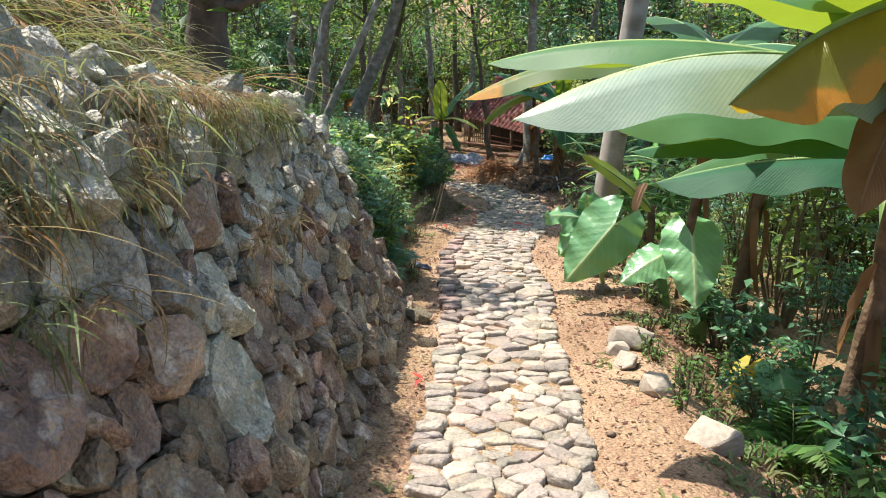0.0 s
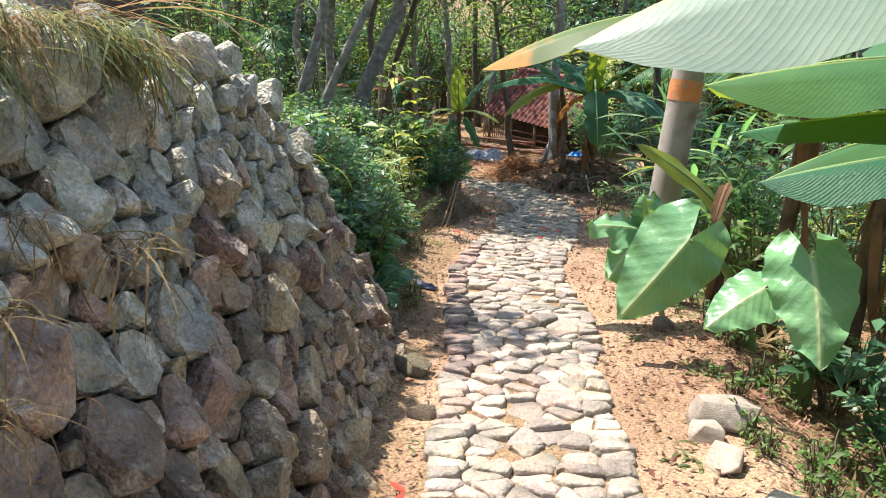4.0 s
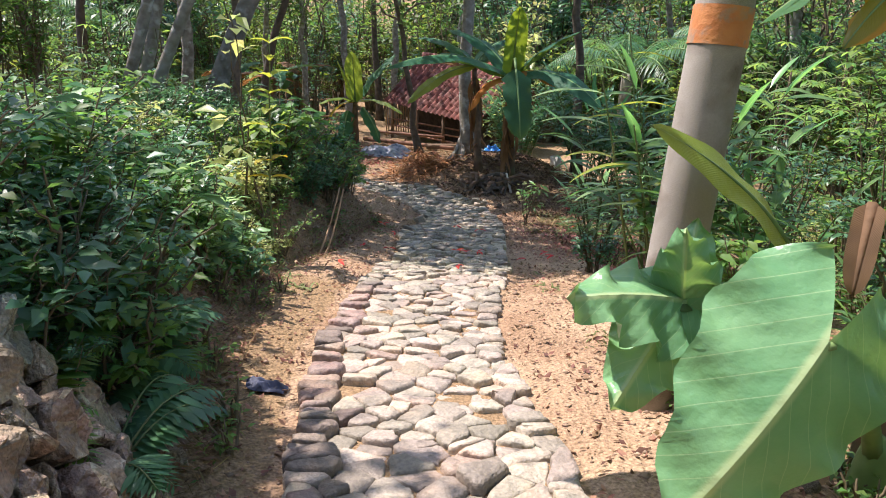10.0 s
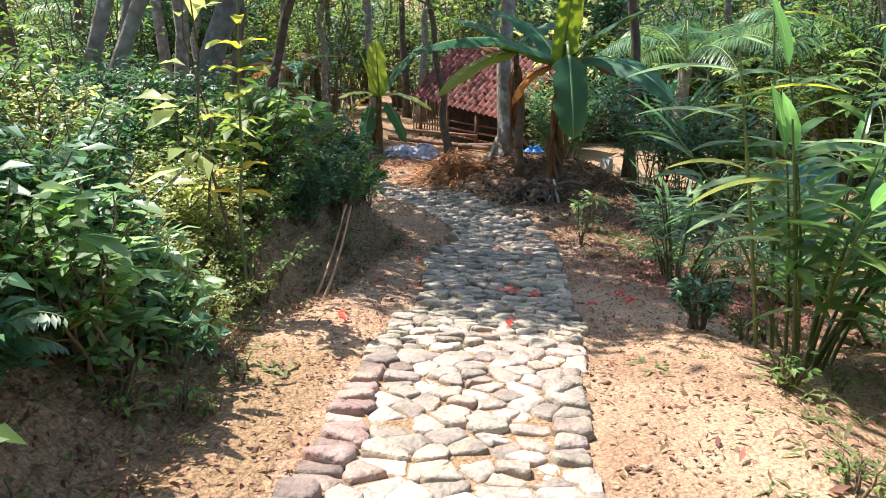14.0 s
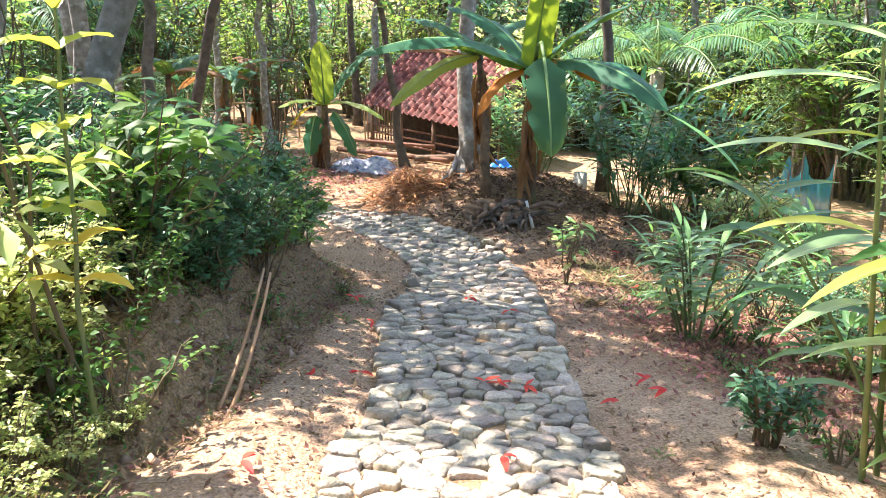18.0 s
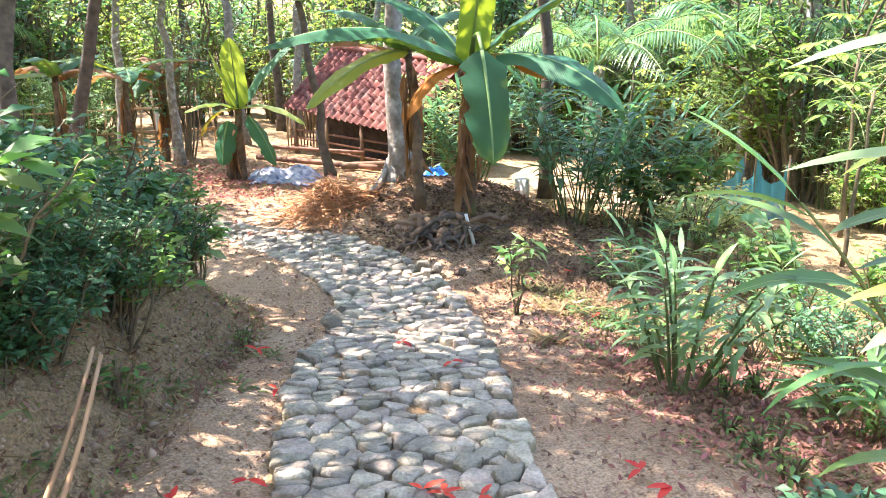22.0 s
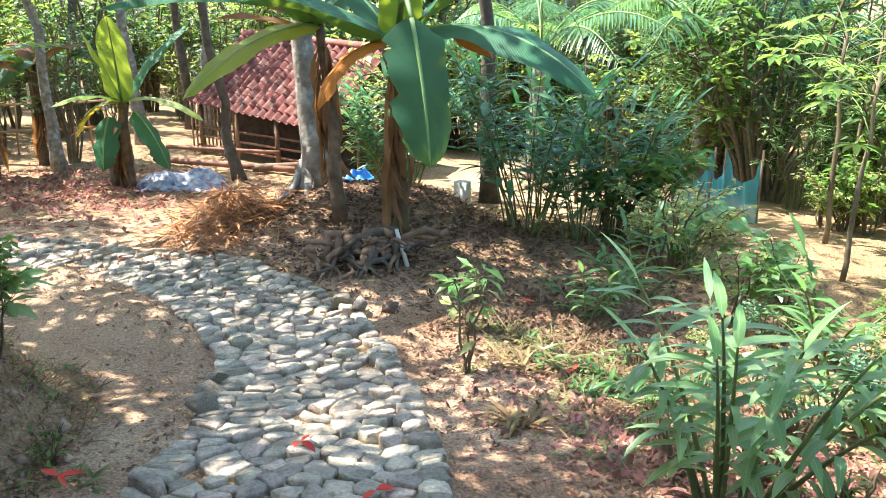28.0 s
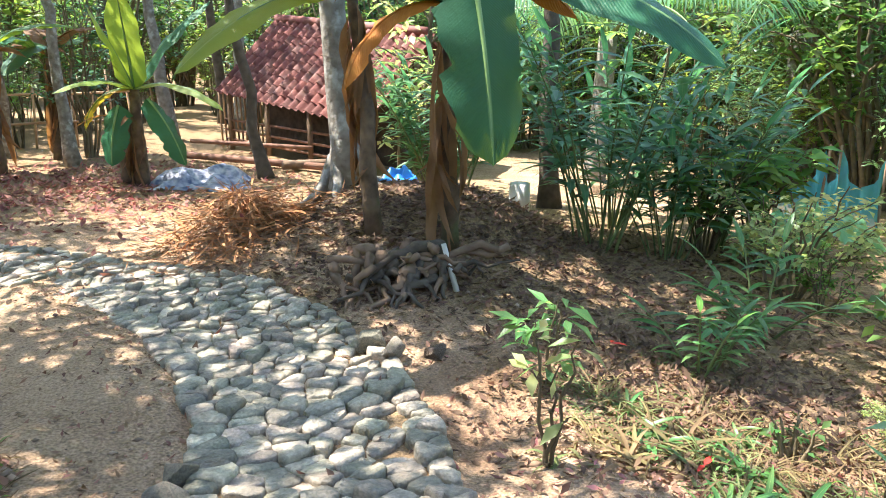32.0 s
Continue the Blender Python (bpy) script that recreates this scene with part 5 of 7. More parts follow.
# ---- trees ----
TREES = [place(tree("tree", "tall tree with lichen-spotted grey trunk", 8.5, 0.13, (0.3, 0.2), 2.0, 1500, 301), -4.2, 20.5),
         place(tree("tree", "tall tree with dark slim trunk", 9.0, 0.11, (-0.4, 0.3), 1.5, 700, 302, "bark_dark"), 4.75, 19.3),
         place(tree("tree", "tall broad-crowned tree with grey trunk", 10.0, 0.16, (0.5, -0.3), 3.4, 3200, 303), 9.5, 20)]
# several are added, some out of view, to shade path and shed or block sky
for k, x, y, s, rz in ((2, -2.8, 16.7, 0.75, 20), (0, 10.6, 15.4, 0.95, 10), (2, 12.6, 12.0, 0.9, 150),
                      (1, -5.5, 17.8, 1.0, 80), (2, -2.6, 24.4, 0.62, 30), (2, -4.0, 22.0, 0.6, 100), (2, -0.3, 26.6, 0.8, 200), (2, -1.3, 23.0, 0.58, 300), (2, 1.0, 28.6, 0.8, 20), (1, -6.5, 22.5, 1.2, 220), (1, 0.6, 30.0, 1.1, 90), (0, 3.6, 31.0, 1.0, 15), (2, 6.0, 28.5, 1.0, 260),
                      (1, -2.0, 31.0, 1.0, 140), (2, -8.5, 28.0, 1.1, 70), (0, 9.5, 26.5, 1.0, 190), (1, 11.5, 23.0, 1.0, 310), (1, 8.0, 8.6, 0.8, 55), (0, 9.5, 5.0, 0.9, 125),
                      (2, 11.0, 1.5, 0.9, 20), (1, -8.0, 10.5, 0.8, 75), (0, -9.0, 4.5, 0.7, 20), (2, -9.5, 1.0, 0.9, 240), (1, -5.0, 14.8, 0.9, 170), (0, 12.5, 17.5, 1, 99), (1, -1.9, 16.2, 0.75, 210), (2, 5.5, -1.5, 0.8, 30), (2, 4.2, -4.5, 0.8, 110), (0, -2.8, -4.0, 0.9, 60)):
    again(TREES[k], x, y, s, rz)
place(tree("leaning_tree", "leaning tree trunk with grey lichen patches", 6.5, 0.15, (3.0, -0.6), 2.3, 1300, 304), -2.25, 14.2)
place(tree("mound_tree", "slim grey-barked tree with spreading roots on the mound", 8.0, 0.14, (0.15, 0.2), 2.8, 3800, 305), 2.1, 18.1)
# these five trees, up to the bare trunk, are added to cast shade
place(tree("tree", "tree added for the shade of its leafy crown over the path", 6.6, 0.1, (1.9, -0.2), 2.3, 1700, 310), -3.1, 14.5)
place(tree("tree", "slim dark tree with a wide crown added to shade the mound", 7.0, 0.09, (2.3, -0.2), 2.5, 2600, 311, "bark_dark"), -2.3, 18.3)
place(tree("tree", "slim tree with an airy crown added to shade the bank", 6.0, 0.07, (0.9, 0.0), 1.2, 480, 312), -3.3, 8.1)
place(tree("tree", "slim tree with a small crown added to shade the path", 6.5, 0.08, (2.3, -0.7), 1.7, 1200, 313, low=0.7), -2.9, 13.4)
place(tree("leaning_tree", "slender leaning tree added to shade the dirt beside the path", 5.6, 0.075, (3.1, -0.5), 1.7, 800, 314, low=0.62), -2.5, 12.4)
place(tree("leaning_tree", "thin leaning bare trunk beside the shed", 6.0, 0.085, (-0.9, 0.4), 1.5, 700, 306, "bark_dark"), 1.5, 21.6)
place(tree("tree", "young tree with bright green leaves behind the mound", 3.2, 0.05, (0.2, 0.1), 1.1, 700, 307, "bark_dark", 0.3, "leaf_lime", 0.16), 3.4, 20.4)


# ---- gingers, saplings, weeds ----
place(ginger("ginger_clump", "tall yellow-green ginger clump with arching leafy canes", 14, 1.8, 1.1, 0.42, 401, per=15), 2.75, 9.75)
place(ginger("ginger_clump", "tall ginger clump with drooping green leaves", 9, 1.2, 0.8, 0.36, 402), 3.25, 9.0)
place(ginger("ginger_clump", "leafy pale green ginger clump beside the path", 12, 0.95, 0.65, 0.25, 403, "leaf_pale", per=15, ratio=0.16), 2.85, 12.0)
place(ginger("ginger_clump", "small ginger plant with pale leaves", 5, 0.5, 0.5, 0.24, 404, per=9), 3.5, 11.3)
DARKG = place(ginger("ginger_clump", "tall dark green ginger thicket behind the mound", 16, 1.9, 1.3, 0.42, 405, "leaf_ginger_dark", 15), 4.25, 17.0)
for x, y, s, rz in ((4.9, 18.0, 0.9, 80), (3.4, 19.1, 0.9, 200), (5.5, 17.2, 0.8, 150), (3.4, 19.6, 0.8, 20), (4.75, 16.7, 0.7, 250)):
    again(DARKG, x, y, s, rz)
LOWG = place(ginger("ginger_clump", "low ginger plant with slender leaves", 6, 0.6, 0.5, 0.26, 406, per=10), 3.6, 10.2)
for x, y, s, rz in ((3.3, 7.6, 1.1, 40), (4.1, 12.6, 0.9, 90), (3.7, 14.6, 0.8, 200), (4.4, 15.0, 1.0, 10), (5.0, 13.6, 1.2, 60)):
    again(LOWG, x, y, s, rz)
place(bush("round_shrub", "small round blue-green shrub at the dirt's edge", 0.42, 0.42, 360, 0.055, 0.5, "leaf_dark", 9, 407), 2.25, 10.1)
place(bush("sapling", "thin sapling with lime-green leaf rosettes", 0.62, 0.22, 17, 0.12, 0.34, "leaf_lime", 3, 408, low=0.78), 2.42, 13.75)
place(bush("sapling", "young sapling with glossy green leaves", 0.55, 0.35, 40, 0.15, 0.36, "leaf_ginger", 3, 409, low=0.55), 2.72, 14.5)
WEEDS = [place(tuft("weed_tuft", "small green weed tuft on dirt", 26, 0.16, 410, "grass_green", "weeds", 0.01), 3.0, 13.4),
         place(tuft("weed_tuft", "yellowish grass tuft beside the path", 40, 0.34, 411, "straw", "grass", 0.012), 3.1, 13.8),
         place(tuft("grass_tuft", "green grass tuft beside the path", 40, 0.32, 418, "leaf_ginger", "grass", 0.014), 3.2, 13.2)]
SEED = place(bush("seedling", "tiny green seedling in the leaf litter", 0.2, 0.22, 40, 0.05, 0.5, "leaf_bush", 5, 419), -0.5, 7.4)
rs = random.Random(5)
for _ in range(110):
    y = rs.uniform(2.6, 8.0)
    again(SEED if rs.random() < 0.6 else WEEDS[rs.choice((0, 0, 1))], float(np.interp(y, *RIGHT)) + rs.uniform(0.55, 1.7), y, rs.uniform(0.45, 1.1), rs.uniform(0, 360))
for _ in range(110):
    y = rs.uniform(6.2, 13.8)
    if rs.random() < 0.3:
        x = float(np.interp(y, *FOOT)) + rs.uniform(-0.6, 0.18)
    else:
        x = float(np.interp(y, *RIGHT)) + rs.uniform(1.0, 2.4)
    again(SEED, x, y, rs.uniform(0.5, 1.3), rs.uniform(0, 360))
rw = random.Random(77)
for _ in range(150):
    y = rw.uniform(1.5, 15.5)
    x = np.interp(y, *RIGHT) + rw.uniform(0.25, 2.2) if rw.random() < 0.7 else np.interp(y, *FOOT) + rw.uniform(-0.5, 0.25)
    again(WEEDS[0], float(x), y, rw.uniform(0.4, 1.0), rw.uniform(0, 360))
for x, y in ((2.75, 13.7), (3.0, 13.9), (3.2, 13.5), (3.4, 13.9), (3.0, 14.2), (2.95, 13.3), (3.3, 12.7), (2.4, 12.9)):
    again(WEEDS[2 if rw.random() < 0.6 else 1], x, y, rw.uniform(0.6, 1.0), rw.uniform(0, 360))
FINE = [place(tuft("grass_tuft", "fine yellowing grass tuft beside the path", 60, 0.26, 441, "straw", "grass", 0.004), 3.25, 13.55),
        place(tuft("grass_tuft", "fine green grass tuft beside the path", 60, 0.24, 442, "grass_green", "grass", 0.004), 3.05, 13.65)]
for _ in range(46):
    y = rw.uniform(12.9, 14.5)
    again(FINE[rw.random() < 0.55], rw.gauss(2.75 + 0.35 * (14.5 - y), 0.25) + 0.25, y, rw.uniform(0.6, 1.2), rw.uniform(0, 360))
LIME = place(tuft("grass_tuft", "lime-yellow strap-leaved tuft at the wall's end", 16, 0.36, 443, "leaf_lemon", "grass", 0.014, 1.2, 0.3), -0.78, 5.5)
LIME.location.z = 0.52
BIGLEAF = place(bush("broadleaf_shrub", "sunlit shrub with large pale green leaves", 0.85, 0.8, 120, 0.2, 0.42, "leaf_pale", 7, 414, prof=oval, low=0.2), -1.6, 8.5)
for x, y, k, rz in ((-0.92, 9.05, 0.75, 70), (-0.74, 8.72, 0.62, 170), (-0.66, 8.95, 0.55, 20), (-0.95, 8.65, 0.8, 250), (-0.85, 9.25, 0.5, 300), (-0.7, 8.55, 0.5, 120), (-1.35, 8.2, 0.9, 160), (0.0, 13.75, 0.62, 30), (-0.35, 13.5, 0.7, 250), (-0.95, 7.5, 0.6, 10), (5.6, 14.6, 0.8, 95), (5.3, 16.2, 0.6, 10)):
    again(BIGLEAF, x, y, k, rz)
place(bush("sapling", "thin tall sapling with large yellow-green leaves", 1.95, 0.3, 44, 0.2, 0.4, "leaf_lime", 2, 415, low=0.62), -0.68, 10.12)


def arching_cane():
    rng = np.random.default_rng(435)
    p = thing("ginger_cane", "arching ginger canes with long lime leaves over the dirt", "ginger plant")
    for base, tip, per in (((2.5, 9.8), (2.02, 9.5, 0.42), 8), ((2.6, 9.55), (2.2, 9.25, 0.1), 5), ((2.65, 9.9), (2.35, 9.9, 0.75), 7)):
        pts = bent((base[0], base[1], gz(*base) - 0.05), tip, 0.05, 10)
        g = Geo()
        g.tube(pts, np.linspace(0.014, 0.005, 10), 6, False)
        part("cane", g, "stem_green", p)
        for k in range(per):
            f = (0.4 + 0.6 * k / per) * 9
            i = min(int(f), 8)
            o = pts[i] + (pts[i + 1] - pts[i]) * (f - i)
            a = (math.pi if k % 2 else 0) + rng.uniform(-0.45, 0.45)
            g = Geo()
            put_leaf(g, leaf_tpl(9, lance, rng.uniform(0.5, 1.0), 0.25, 1, 0, rng.uniform(-0.3, 0.3), rng.uniform(0.15, 0.19)), o, (math.cos(a), math.sin(a), rng.uniform(0.15, 0.5)), rng.uniform(0.42, 0.6))
            part("leaf", g, "leaf_lemon" if k % 3 == 0 else "leaf_pale", p)


arching_cane()


def paired_sapling(h, pairs, leaf):
    """A thin stem with large leaves in opposite pairs, the topmost brightest and upright."""
    rng = np.random.default_rng(433)
    p = thing("sapling", "thin tall sapling with paired yellow-lime leaves", "sapling")
    pts = bent((0, 0, -0.05), (0.1, 0.02, h), 0, 9, rng, 0.008)
    g = Geo()
    g.tube(pts, np.linspace(0.011, 0.005, 9), 6, False)
    part("stem", g, "stem_green", p)
    for k in range(pairs):
        f = (0.42 + 0.58 * k / (pairs - 1)) * 8
        i = min(int(f), 7)
        o = pts[i] + (pts[i + 1] - pts[i]) * (f - i)
        a = k * 1.2 + rng.uniform(-0.3, 0.3)
        for side in (0, math.pi):
            g = Geo()
            put_leaf(g, leaf_tpl(7, oval, rng.uniform(0.6, 1.3), 0.3, 2, 0.05, 0, rng.uniform(0.36, 0.46), random.Random(k)), o, (math.cos(a + side), math.sin(a + side), 0.35 + 0.5 * k / pairs), leaf * rng.uniform(0.8, 1.15))
            part("leaf", g, "leaf_lemon" if k > 1 else "leaf_yellow", p)
    return p


place(paired_sapling(1.75, 9, 0.2), -0.57, 10.0)


def papaya(seed, h, label):
    rng = np.random.default_rng(seed)
    p = thing("papaya_tree", label, "papaya tree")
    g = Geo()
    g.tube(bent((0, 0, -0.1), (0.1, 0.05, h), 0, 8, rng, 0.02), np.linspace(0.028, 0.015, 8), 7)
    part("trunk", g, "stem", p)
    for k in range(13):
        a = k * 2.4
        L = rng.uniform(0.45, 0.8)
        o = np.array([0.1, 0.05, h - 0.05 * k])
        e = o + np.array([math.cos(a) * L, math.sin(a) * L, rng.uniform(0.0, 0.45)])
        g = Geo()
        g.tube(bent(o, e, 0.08, 5), 0.006, 4, False)
        lp = part("leaf_stalk", g, "stem_green", p)
        g = Geo()
        for j in range(8):
            b = a + (j - 3.5) * 0.55
            put_leaf(g, leaf_tpl(3, lance, 0.5, 0.15, 1, 0, 0, 0.3), e, (math.cos(b), math.sin(b), rng.uniform(-0.25, 0.15)), rng.uniform(0.17, 0.27))
        part("leaf", g, "leaf_papaya", lp)
    return p


PAPAYA = place(papaya(416, 1.9, "slender papaya tree with bright lobed leaves"), 6.6, 15.0)
for x, y, k, rz in ((7.6, 16.2, 1.2, 70), (8.3, 14.4, 1.1, 150), (5.9, 18.9, 1.1, 220), (7.0, 13.2, 0.9, 20), (9.2, 17.5, 1.3, 300), (-5.2, 19.2, 1.1, 100), (3.3, 21.5, 0.9, 0), (5.5, 25.6, 1.2, 45)):
    again(PAPAYA, x, y, k, rz)


def palm(seed, label):
    rng = np.random.default_rng(seed)
    p = thing("coconut_palm", label, "palm")
    g = Geo()
    g.tube(bent((0, 0, -0.2), (0.15, 0.1, 2.4), 0, 8), np.linspace(0.2, 0.15, 8), 12)
    part("trunk", g, "bark", p)
    for k in range(13):
        a = k * 2.4
        L = rng.uniform(2.2, 3.0)
        o = np.array([0.15, 0.1, 2.4])
        el = rng.uniform(0.2, 1.2)
        e = o + np.array([math.cos(a) * L * math.cos(el * 0.8), math.sin(a) * L * math.cos(el * 0.8), L * 0.6 * math.sin(el) - 0.5])
        pts = bent(o, e, 0.5, 20)
        g = Geo()
        g.tube(pts, np.linspace(0.03, 0.006, 20), 5, False)
        fr = part("frond", g, "petiole", p)
        g = Geo()
        for i in range(3, 20):
            t = pts[i] - pts[i - 1]
            t = t / np.linalg.norm(t)
            side = np.cross(t, [0, 0, 1])
            for sg in (-1, 1):
                for hf in (0.0, 0.5):
                    put_leaf(g, PALM_TPL, pts[i] - t * hf * L / 20, side * sg + t * 0.7 + np.array([0, 0, rng.uniform(-0.5, 0.0)]), 0.75 * math.sin(math.pi * (0.12 + 0.8 * i / 20)))
        part("leaflet", g, "leaf_ginger_dark" if k % 3 else "leaf_ginger", fr)
    return p


PALM_TPL = leaf_tpl(3, lance, 0.7, 0.2, 1, 0, 0, 0.055)
PALM = place(palm(417, "young coconut palm with long feathery fronds"), 6.4, 21.5, 0.9)
again(PALM, 9.2, 20.5, 1.0, 80)
again(PALM, -6.5, 26.0, 1.0, 160)

def wall_point(y, s, d):
    """From the wall's own axes (along, up, out of its face) to the place."""
    foot = np.interp(y, *FOOT) + 0.02 - 0.25 * np.clip(y - 5.3, 0, 2) * (s / 1.6)
    return np.stack([foot - 0.40 * s + d * 0.92, y + 0 * s, np.interp(y, *PROFILE) + s + d * 0.37 - 0.03], -1)


# long dry grass hanging over the wall's top
HANG = [place(tuft("dry_grass_tuft", "long dry straw-coloured grass hanging over the wall", 60, 0.62, 412, "straw", "grass", 0.005, 1.2, 0.25, 3), -1.6, 1.5),
        place(tuft("dry_grass_tuft", "long olive grass hanging over the wall", 60, 0.55, 413, "grass_green", "grass", 0.005, 1.2, 0.25, 3), -1.6, 3.0)]
DRAPE = [place(tuft("dry_grass_tuft", "tangled dry grass trailing down the stones", 30, 0.36, 431, "straw", "grass", 0.0035, 1.1, 1.0, 2), -2.0, 1.2),
         place(tuft("dry_grass_tuft", "tangled olive grass trailing down the stones", 30, 0.32, 432, "grass_green", "grass", 0.0035, 1.1, 1.0, 2), -2.1, 2.2)]
for _ in range(80):
    y = rw.uniform(0.8, 3.9)
    up = 1.72 - abs(rw.gauss(0, 0.2)) * (4.6 - y) / 2.4 if rw.random() < 0.9 else rw.uniform(0.9, 1.6)
    c = again(rw.choice(DRAPE), -2.0, y, rw.uniform(0.5, 1.1), rw.uniform(0, 360))
    c.location = Vector(wall_point(y, up, 0.09))
for _ in range(125):
    y = rw.uniform(0.0, 4.4)
    again(rw.choice(HANG), float(np.interp(y, *FOOT)) - 0.9 - 2.0 * rw.random(), y, rw.uniform(0.6, 1.35), rw.uniform(0, 360))


# ---- dry-stone wall ----
def clip_cell(poly, nx, ny, c):
    """The part of a polygon on the near side of the line nx x + ny y = c."""
    out = []
    for k in range(len(poly)):
        a, b = poly[k], poly[(k + 1) % len(poly)]
        da, db = nx * a[0] + ny * a[1] - c, nx * b[0] + ny * b[1] - c
        if da <= 0:
            out.append(a)
        if da * db < 0:
            t = da / (da - db)
            out.append((a[0] + (b[0] - a[0]) * t, a[1] + (b[1] - a[1]) * t))
    return out


def rock_mesh(name, seed, points=15, soft=0.05):
    """An angular field stone with worn edges: a hull of random points, bevelled."""
    rng = np.random.default_rng(seed)
    bm = bmesh.new()
    for k in range(points):
        d = Vector(rng.normal(0, 1, 3)).normalized()
        e = max(abs(d.x), abs(d.y), abs(d.z))
        bm.verts.new(d * (0.55 + 0.45 / e * 0.75) * rng.uniform(0.86, 1.05))
    res = bmesh.ops.convex_hull(bm, input=bm.verts)
    bmesh.ops.delete(bm, geom=[g for g in res["geom_interior"] if isinstance(g, bmesh.types.BMVert)], context="VERTS")
    bmesh.ops.dissolve_limit(bm, angle_limit=0.28, verts=bm.verts, edges=bm.edges)
    bmesh.ops.bevel(bm, geom=list(bm.edges), offset=soft, segments=1, profile=0.6, affect="EDGES", clamp_overlap=True)
    bmesh.ops.triangulate(bm, faces=bm.faces)
    bmesh.ops.subdivide_edges(bm, edges=[e for e in bm.edges if e.calc_length() > 0.35], cuts=1, use_grid_fill=True)
    bmesh.ops.triangulate(bm, faces=bm.faces)
    for v in bm.verts:
        v.co *= 1 + 0.07 * noise.noise(v.co * 2.1 + Vector((seed, 0, 0))) + 0.025 * noise.noise(v.co * 6.0)
    me = bpy.data.meshes.new(name)
    bm.to_mesh(me)
    bm.free()
    me.polygons.foreach_set("use_smooth", np.ones(len(me.polygons), bool))
    me.set_sharp_from_angle(angle=radians(30))
    return me


ROCKS = []
for k in range(22):
    ROCKS.append(rock_mesh("stone", 500 + k))
    ROCKS[-1].materials.append(MAT["rock"])


def stone(parent, x, y, z, sx, sy, sz, rng, mesh=None, name="stone"):
    ob = new(name, mesh or ROCKS[rng.integers(len(ROCKS))])
    ob.parent = parent
    ob.matrix_basis = pose(x, y, z, *rng.uniform(-40, 40, 3)) @ Matrix.Diagonal((sx, sy, sz, 1))
    return ob


def wall_stone(cell, front, rng):
    """A field stone that fills its cell of the wall: y and height in, a blunt faceted face out; depth is its third axis."""
    P = np.array(cell)
    for cut in (0.16, 0.24):
        nxt = np.roll(P, -1, 0)
        P = np.stack([P * (1 - cut) + nxt * cut, P * cut + nxt * (1 - cut)], 1).reshape(-1, 2)
        keep = np.hypot(*(P - np.roll(P, 1, 0)).T) > 0.014
        P = P[keep] if keep.sum() >= 6 else P
    c, n = P.mean(0), len(P)
    size = math.sqrt(np.ptp(P[:, 0]) * np.ptp(P[:, 1]))
    bulge = size * rng.uniform(0.30, 0.46)
    tilt = rng.normal(0, 0.22, 2)
    knobs = [(rng.normal(0, 0.25, 2) * size, rng.normal(0, 0.55, 2), rng.uniform(0.8, 1.05)) for _ in range(5)]
    V = []
    for scale, h in ((0.90, -0.55 * size - 0.03), (1.0, -0.10 * size), (0.985, bulge * 0.35), (0.88, bulge * 0.80), (0.62, bulge), (0.3, bulge * 1.05)):
        for q in P:
            u = (q - c) * scale * rng.uniform(0.96, 1.03)
            d = h
            if h > 0:
                # broken planes cut the dome, so that the face is faceted, not round
                d = min([h + 0.03 * size] + [bulge * k[2] + k[1] @ (u - k[0]) for k in knobs]) + tilt @ u
                d = max(d, 0.0)
            V.append((*(c + u), d + front + rng.normal(0, 0.02) * size))
    V.append((c[0], c[1], np.mean([v[2] for v in V[-n:]])))
    F = [(r * n + i, r * n + (i + 1) % n, (r + 1) * n + (i + 1) % n, (r + 1) * n + i) for r in range(5) for i in range(n)]
    F += [(5 * n + i, 5 * n + (i + 1) % n, 6 * n, 6 * n) for i in range(n)]
    return np.array(V), np.array(F)


